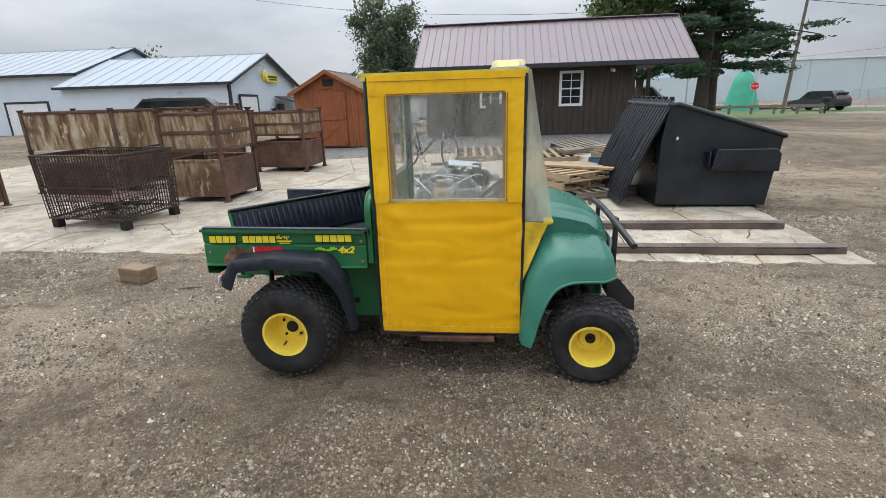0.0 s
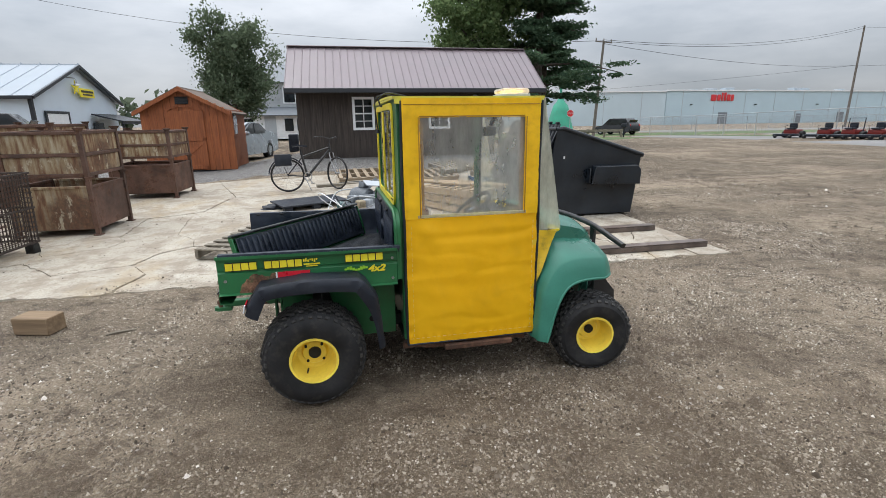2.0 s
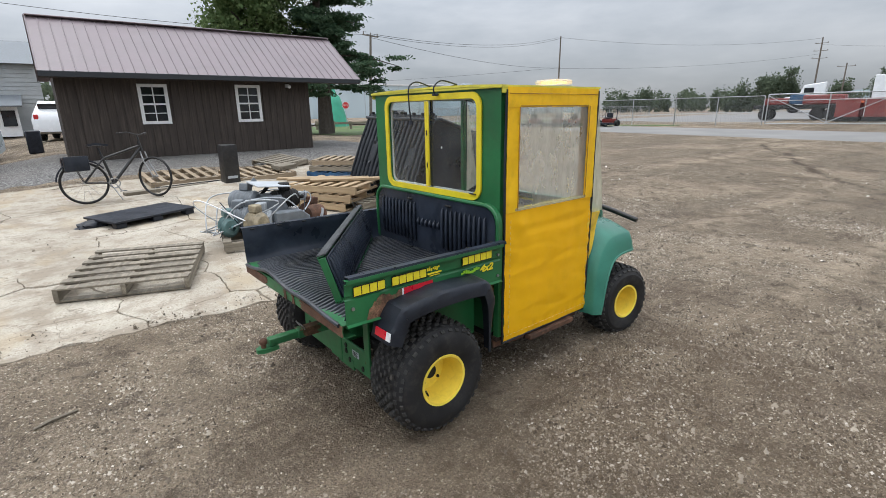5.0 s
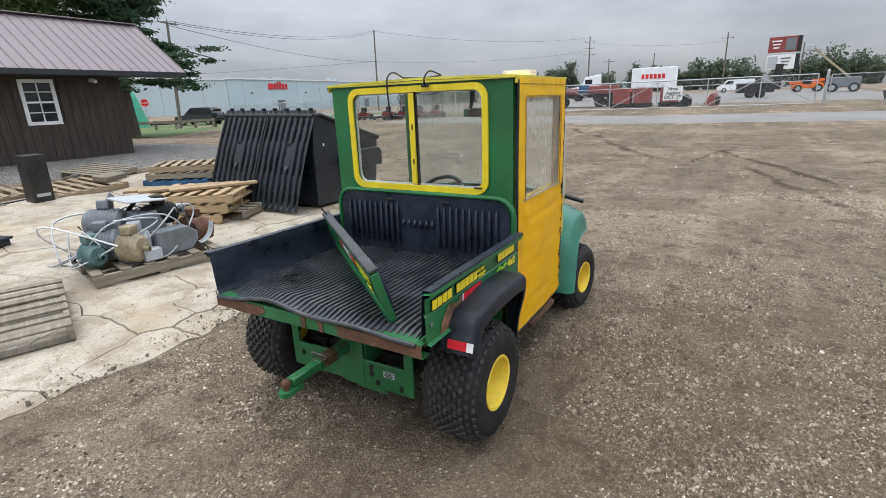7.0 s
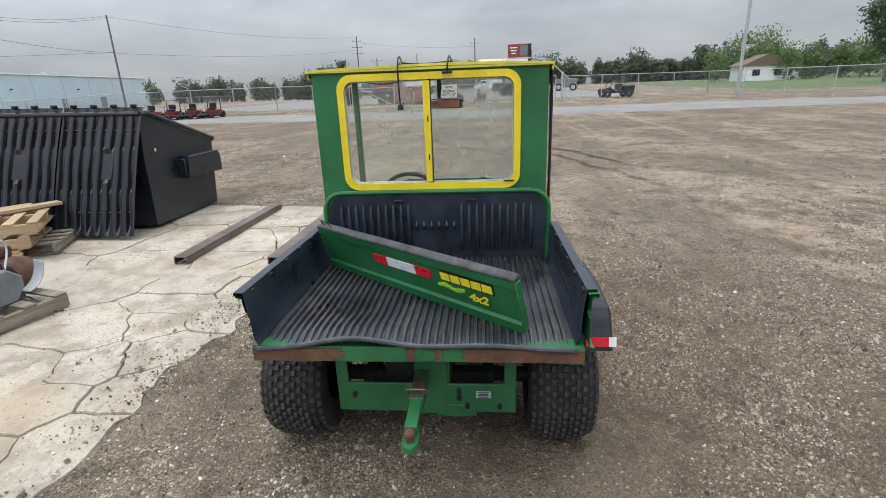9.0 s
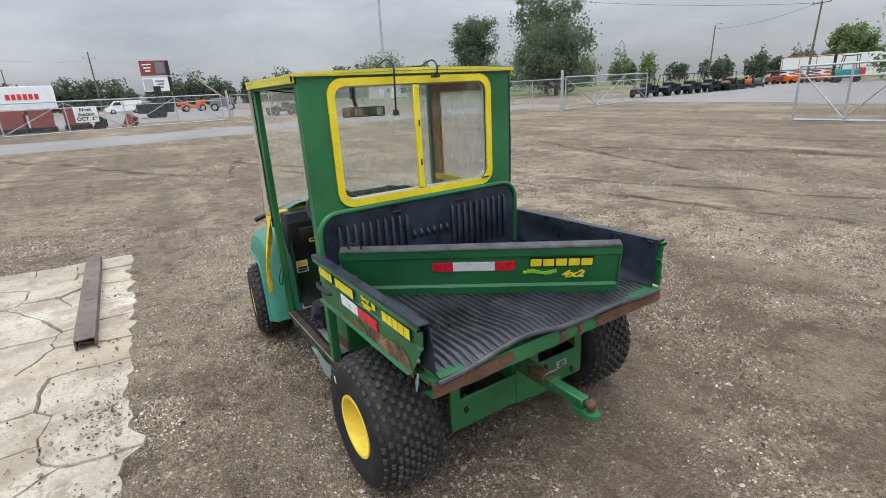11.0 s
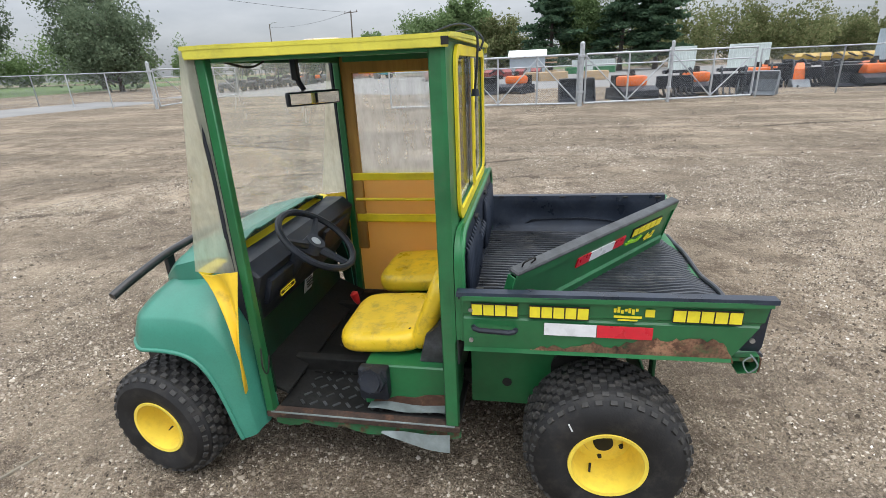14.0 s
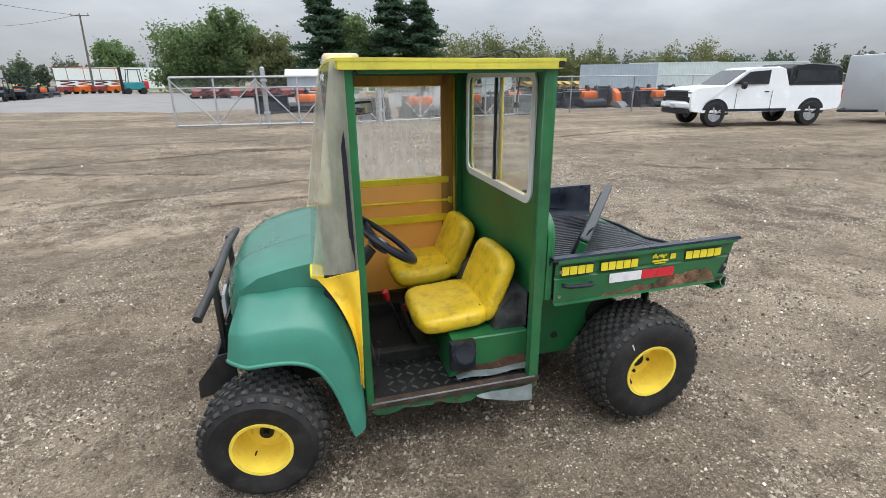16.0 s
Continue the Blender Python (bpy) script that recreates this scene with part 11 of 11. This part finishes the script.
for r in range(3):
    for k in range(9):
        small_machine(-30.2 - 1.15 * k + rdm.uniform(-0.3, 0.3), -60.5 - 2.6 * r + 0.35 * k, rdm.uniform(40, 130), "machyellow", "small yellow loader in a row")
for k in range(8):
    small_machine(10.5 - 1.5 * k, -45.5 - rdm.uniform(0, 2), rdm.uniform(60, 120), "fadedred", "small red loader in a row")

# white pickup and enclosed trailer
pk = thing("pickup_truck", "white pickup truck with a black bed topper", "pickup truck", on_ground(-14.35, -9.2, -10.6, 0.02) @ Matrix.Diagonal((0.92, 0.92, 0.98, 1)))
PW = 1.98
prof = [(2.76, 0.50), (2.84, 0.75), (2.84, 1.10), (2.76, 1.22), (2.55, 1.27), (1.50, 1.34), (1.10, 1.60), (0.74, 1.82), (0.40, 1.90), (-0.50, 1.91), (-0.70, 1.84), (-0.78, 1.32), (-0.80, 1.30), (-2.80, 1.30), (-2.86, 0.72), (-2.78, 0.56), (-2.2, 0.50), (2.3, 0.46)]
part("body", car_body(prof, PW, 0.22, 1.2), M["carwhite"], pk)
part("topper", plate(nb(), [(-0.80, 1.31), (-2.84, 1.31), (-2.72, 1.84), (-2.5, 1.95), (-1.5, 2.02), (-0.92, 1.98), (-0.80, 1.86)], "Y", -0.90, 1.80, 0.04), M["carblack"], pk, "black fibreglass bed topper")
for s in (-1, 1):
    side_panel(pk, "window", [(1.22, 1.36), (0.72, 1.75), (-0.02, 1.80), (-0.02, 1.36)], 0.86 * s, "pane", depth=0.07)
    side_panel(pk, "topper_window", [(-1.0, 1.44), (-1.0, 1.80), (-2.5, 1.78), (-2.62, 1.44)], 0.90 * s, "pane", depth=0.02)
    for x in (1.86, -1.72):
        car_wheel(pk, x, 0.87 * s, 0.40, 0.27)
        side_panel(pk, "wheel_arch", [(x + 0.50 * math.cos(a), 0.44 + 0.47 * math.sin(a)) for a in np.linspace(-0.12, math.pi + 0.12, 16)], 0.982 * s, "black", depth=0.006)
    part("headlight", box(nb(), (2.78, 0.80 * s, 1.12), (0.16, 0.34, 0.10), bevel=0.03), M["chrome"], pk)
    part("fog_light", box(nb(), (2.82, 0.84 * s, 0.86), (0.10, 0.20, 0.22), bevel=0.03), M["black"], pk)
    part("trim_strip", box(nb(), (0.5, 0.985 * s, 0.53), (2.6, 0.03, 0.09), bevel=0.01), M["black"], pk)
    part("door_mirror", box(nb(), (1.0, 1.10 * s, 1.32), (0.14, 0.24, 0.22), bevel=0.05), M["black"], pk)
    part("door_handle", box(nb(), (0.05, 0.992 * s, 1.12), (0.18, 0.02, 0.035), bevel=0.008), M["black"], pk)
    part("tail_light", box(nb(), (-2.83, 0.88 * s, 1.0), (0.06, 0.16, 0.35), bevel=0.02), M["red"], pk)
    part("door_seam", box(nb(), (-0.16, 0.991 * s, 0.88), (0.012, 0.006, 0.62)), M["black"], pk)
    part("door_seam", box(nb(), (1.16, 0.991 * s, 0.88), (0.012, 0.006, 0.62)), M["black"], pk)
grl = part("grille", box(nb(), (2.81, 0, 1.00), (0.12, 1.62, 0.36), bevel=0.04), M["black"], pk, "black barred grille")
for z_ in (0.88, 0.96, 1.04, 1.12):
    part("grille_bar", box(nb(), (2.875, 0, z_), (0.02, 1.44, 0.025), bevel=0.004), M["dark"], grl)
part("bumper", box(nb(), (2.86, 0, 0.70), (0.16, 1.90, 0.20), bevel=0.05), M["carwhite"], pk)
part("air_dam", box(nb(), (2.80, 0, 0.50), (0.20, 1.84, 0.20), bevel=0.04), M["black"], pk)
part("number_plate", box(nb(), (2.95, 0.0, 0.66), (0.02, 0.30, 0.14)), M["lgrey"], pk)
bm = nb()
loft(bm, [[(1.50, y, 1.36) for y in (-0.84, 0, 0.84)], [(0.78, y * 0.9, 1.82) for y in (-0.84, 0, 0.84)]], 0.01)
part("windscreen", bm, M["pane"], pk)
M["trailer"] = worn("silver_trailer_skin", (0.52, 0.55, 0.58), 0.35, metal=0.35, vary=0.04, scale=1, dirt=0.08)
et = thing("enclosed_trailer", "silver enclosed cargo trailer behind the pickup", "trailer", on_ground(-21.1, -8.0, -10.6) @ Matrix.Diagonal((0.86, 0.86, 0.86, 1)))
part("box", box(nb(), (0, 0, 1.55), (6.0, 2.3, 2.2), bevel=0.08, seg=2), M["trailer"], et)
for s in (-1, 1):
    for xx in (-0.5, 0.4):
        car_wheel(et, xx, 1.05 * s, 0.34, 0.22)
    part("mudguard", box(nb(), (-0.05, 1.12 * s, 0.75), (1.9, 0.24, 0.06), bevel=0.02), M["black"], et)
    for k in range(9):
        part("rivet_line", box(nb(), (-2.7 + 0.67 * k, 1.152 * s, 1.55), (0.02, 0.006, 2.0)), M["galv"], et)
part("tongue", tube(nb(), [(3.0, 0.8, 0.5), (4.0, 0, 0.48), (3.0, -0.8, 0.5)], 0.05, 6), M["black"], et)

# east lot: flatbeds, lift, van, telehandler, trailer
fb = thing("flatbed_trailer", "red and dark flatbed trailer behind the gate", "trailer", on_ground(44.0, 14.0, 100))
part("deck", box(nb(), (0, 0, 1.0), (6.5, 2.4, 0.3), bevel=0.03), M["dark"], fb)
part("load", box(box(nb(), (-1.2, 0, 1.5), (2.6, 1.8, 0.7), bevel=0.08), (1.8, 0, 1.4), (1.6, 1.7, 0.5), bevel=0.06), M["fadedred"], fb)
part("load_box", box(nb(), (0.5, 0.3, 1.55), (0.9, 1.0, 0.7), bevel=0.05), M["bluepallet"], fb)
for xx in (-1.8, -0.9, 2.4):
    for s in (-1, 1):
        part("wheel", cyl(nb(), (xx, 0.9 * s, 0.45), (xx, 1.2 * s, 0.45), 0.45, seg=16), M["rubber"], fb)
for x, y, a in ((40.8, 8.9, 95), (41.3, 7.0, 100), (40.6, 10.4, 88)):
    c = thing("red_loader_frame", "red steel loader frame behind the gate", "machine frame", on_ground(x, y, a), "red frames")
    part("frame", box(box(nb(), (0, -0.5, 0.8), (1.3, 0.12, 1.5), bevel=0.03), (0, 0.5, 0.8), (1.3, 0.12, 1.5), bevel=0.03), M["fadedred"], c)
    part("cross", box(nb(), (0, 0, 1.3), (1.2, 1.0, 0.14), bevel=0.03), M["orange"], c)
    part("base", box(nb(), (0, 0, 0.2), (1.5, 1.3, 0.3), bevel=0.04), M["dark"], c)
bucket(39.6, 5.4, 90, "black", 2.0)
bucket(39.9, 3.6, 80, "fadedred", 1.6)
vn = thing("van", "white delivery van far across the lot", "van", on_ground(92.5, 3.8, 95))
part("body", car_body([(2.6, 0.4), (2.65, 0.9), (1.9, 1.2), (1.2, 1.95), (-2.5, 1.98), (-2.6, 0.5), (2.0, 0.35)], 2.0, 0.1, 1.2), M["carwhite"], vn)
for s in (-1, 1):
    side_panel(vn, "window", [(1.7, 1.25), (1.2, 1.75), (0.4, 1.75), (0.4, 1.25)], 0.94 * s, "pane", depth=0.08)
    for xx in (1.6, -1.6):
        car_wheel(vn, xx, 0.9 * s, 0.36, 0.24)
th_ = thing("telehandler", "orange telehandler with its boom lowered", "telehandler", on_ground(78.0, -4.6, 95) @ Matrix.Diagonal((0.72, 0.72, 0.78, 1)))
part("body", plate(nb(), [(-2.2, 0.6), (2.2, 0.6), (2.3, 1.1), (1.0, 1.3), (-1.2, 1.5), (-2.3, 1.3)], "Y", -1.0, 2.0, 0.05), M["orange"], th_)
part("cab", box(nb(), (0.2, 0.55, 1.7), (1.3, 0.9, 1.1), bevel=0.06), M["pane"], th_)
part("boom", box(nb(), (0.1, -0.4, 1.65), (5.2, 0.4, 0.45), Matrix.Rotation(radians(4), 4, "Y"), 0.03), M["orange"], th_)
for sx in (-1.5, 1.5):
    for s in (-1, 1):
        car_wheel(th_, sx, 1.0 * s, 0.58, 0.4, "lgrey")
bl = thing("boom_lift", "orange boom lift with a raised pale arm", "boom lift", on_ground(72.0, -7.6, 80))
part("base", box(nb(), (0, 0, 1.1), (3.0, 2.2, 1.1), bevel=0.08), M["grey"], bl)
part("arm", tube(nb(), [(-0.4, 0, 1.6), (3.4, 0, 5.0)], 0.15, 4), M["tan"], bl)
part("basket", box(nb(), (3.7, 0, 5.1), (0.8, 1.4, 0.7), bevel=0.04), M["lgrey"], bl)
for sx in (-1.0, 1.0):
    for s in (-1, 1):
        car_wheel(bl, sx, 1.0 * s, 0.5, 0.35, "lgrey")
dk = thing("dump_trailer", "dark dump trailer across the lot", "trailer", on_ground(58.0, 1.2, 95))
part("box", box(nb(), (0, 0, 1.0), (3.2, 1.9, 1.0), bevel=0.05), M["dark"], dk)
for s in (-1, 1):
    for xx in (-0.5, 0.4):
        part("wheel", cyl(nb(), (xx, 0.9 * s, 0.36), (xx, 1.1 * s, 0.36), 0.36, seg=14), M["rubber"], dk)
se = thing("semi_trailer", "white box semi-trailer with red lettering", "trailer", on_ground(82.5, 14.6, 97) @ Matrix.Diagonal((0.68, 1, 0.92, 1)))
part("box", box(nb(), (0, 0, 3.0), (9.5, 2.6, 3.2), bevel=0.06), M["carwhite"], se)
bm = nb()
for k in range(6):
    box(bm, (-1.9 + 0.85 * k, 1.33, 3.2), (0.62, 0.05, 0.75), bevel=0.02)
part("lettering", bm, M["signred"], se, "red block lettering")
part("skirt", box(nb(), (0.5, 0, 1.2), (7, 2.2, 0.5)), M["dark"], se)
for xx in (-3.2, -2.1):
    for s in (-1, 1):
        part("wheel", cyl(nb(), (xx, 0.9 * s, 0.5), (xx, 1.25 * s, 0.5), 0.5, seg=14), M["rubber"], se)
tc = thing("lorry", "white lorry cab with a red bonnet", "lorry", on_ground(66, 19.8, 100))
part("cab", plate(nb(), [(-1.2, 0.7), (2.4, 0.7), (2.5, 1.7), (1.2, 1.9), (0.8, 3.0), (-1.2, 3.3)], "Y", -1.15, 2.3, 0.06), M["carwhite"], tc)
part("window", box(nb(), (0.3, 0, 2.4), (0.9, 2.34, 0.6)), M["pane"], tc)
for xx in (1.6, -0.8):
    for s in (-1, 1):
        part("wheel", cyl(nb(), (xx, 0.9 * s, 0.5), (xx, 1.18 * s, 0.5), 0.5, seg=14), M["rubber"], tc)
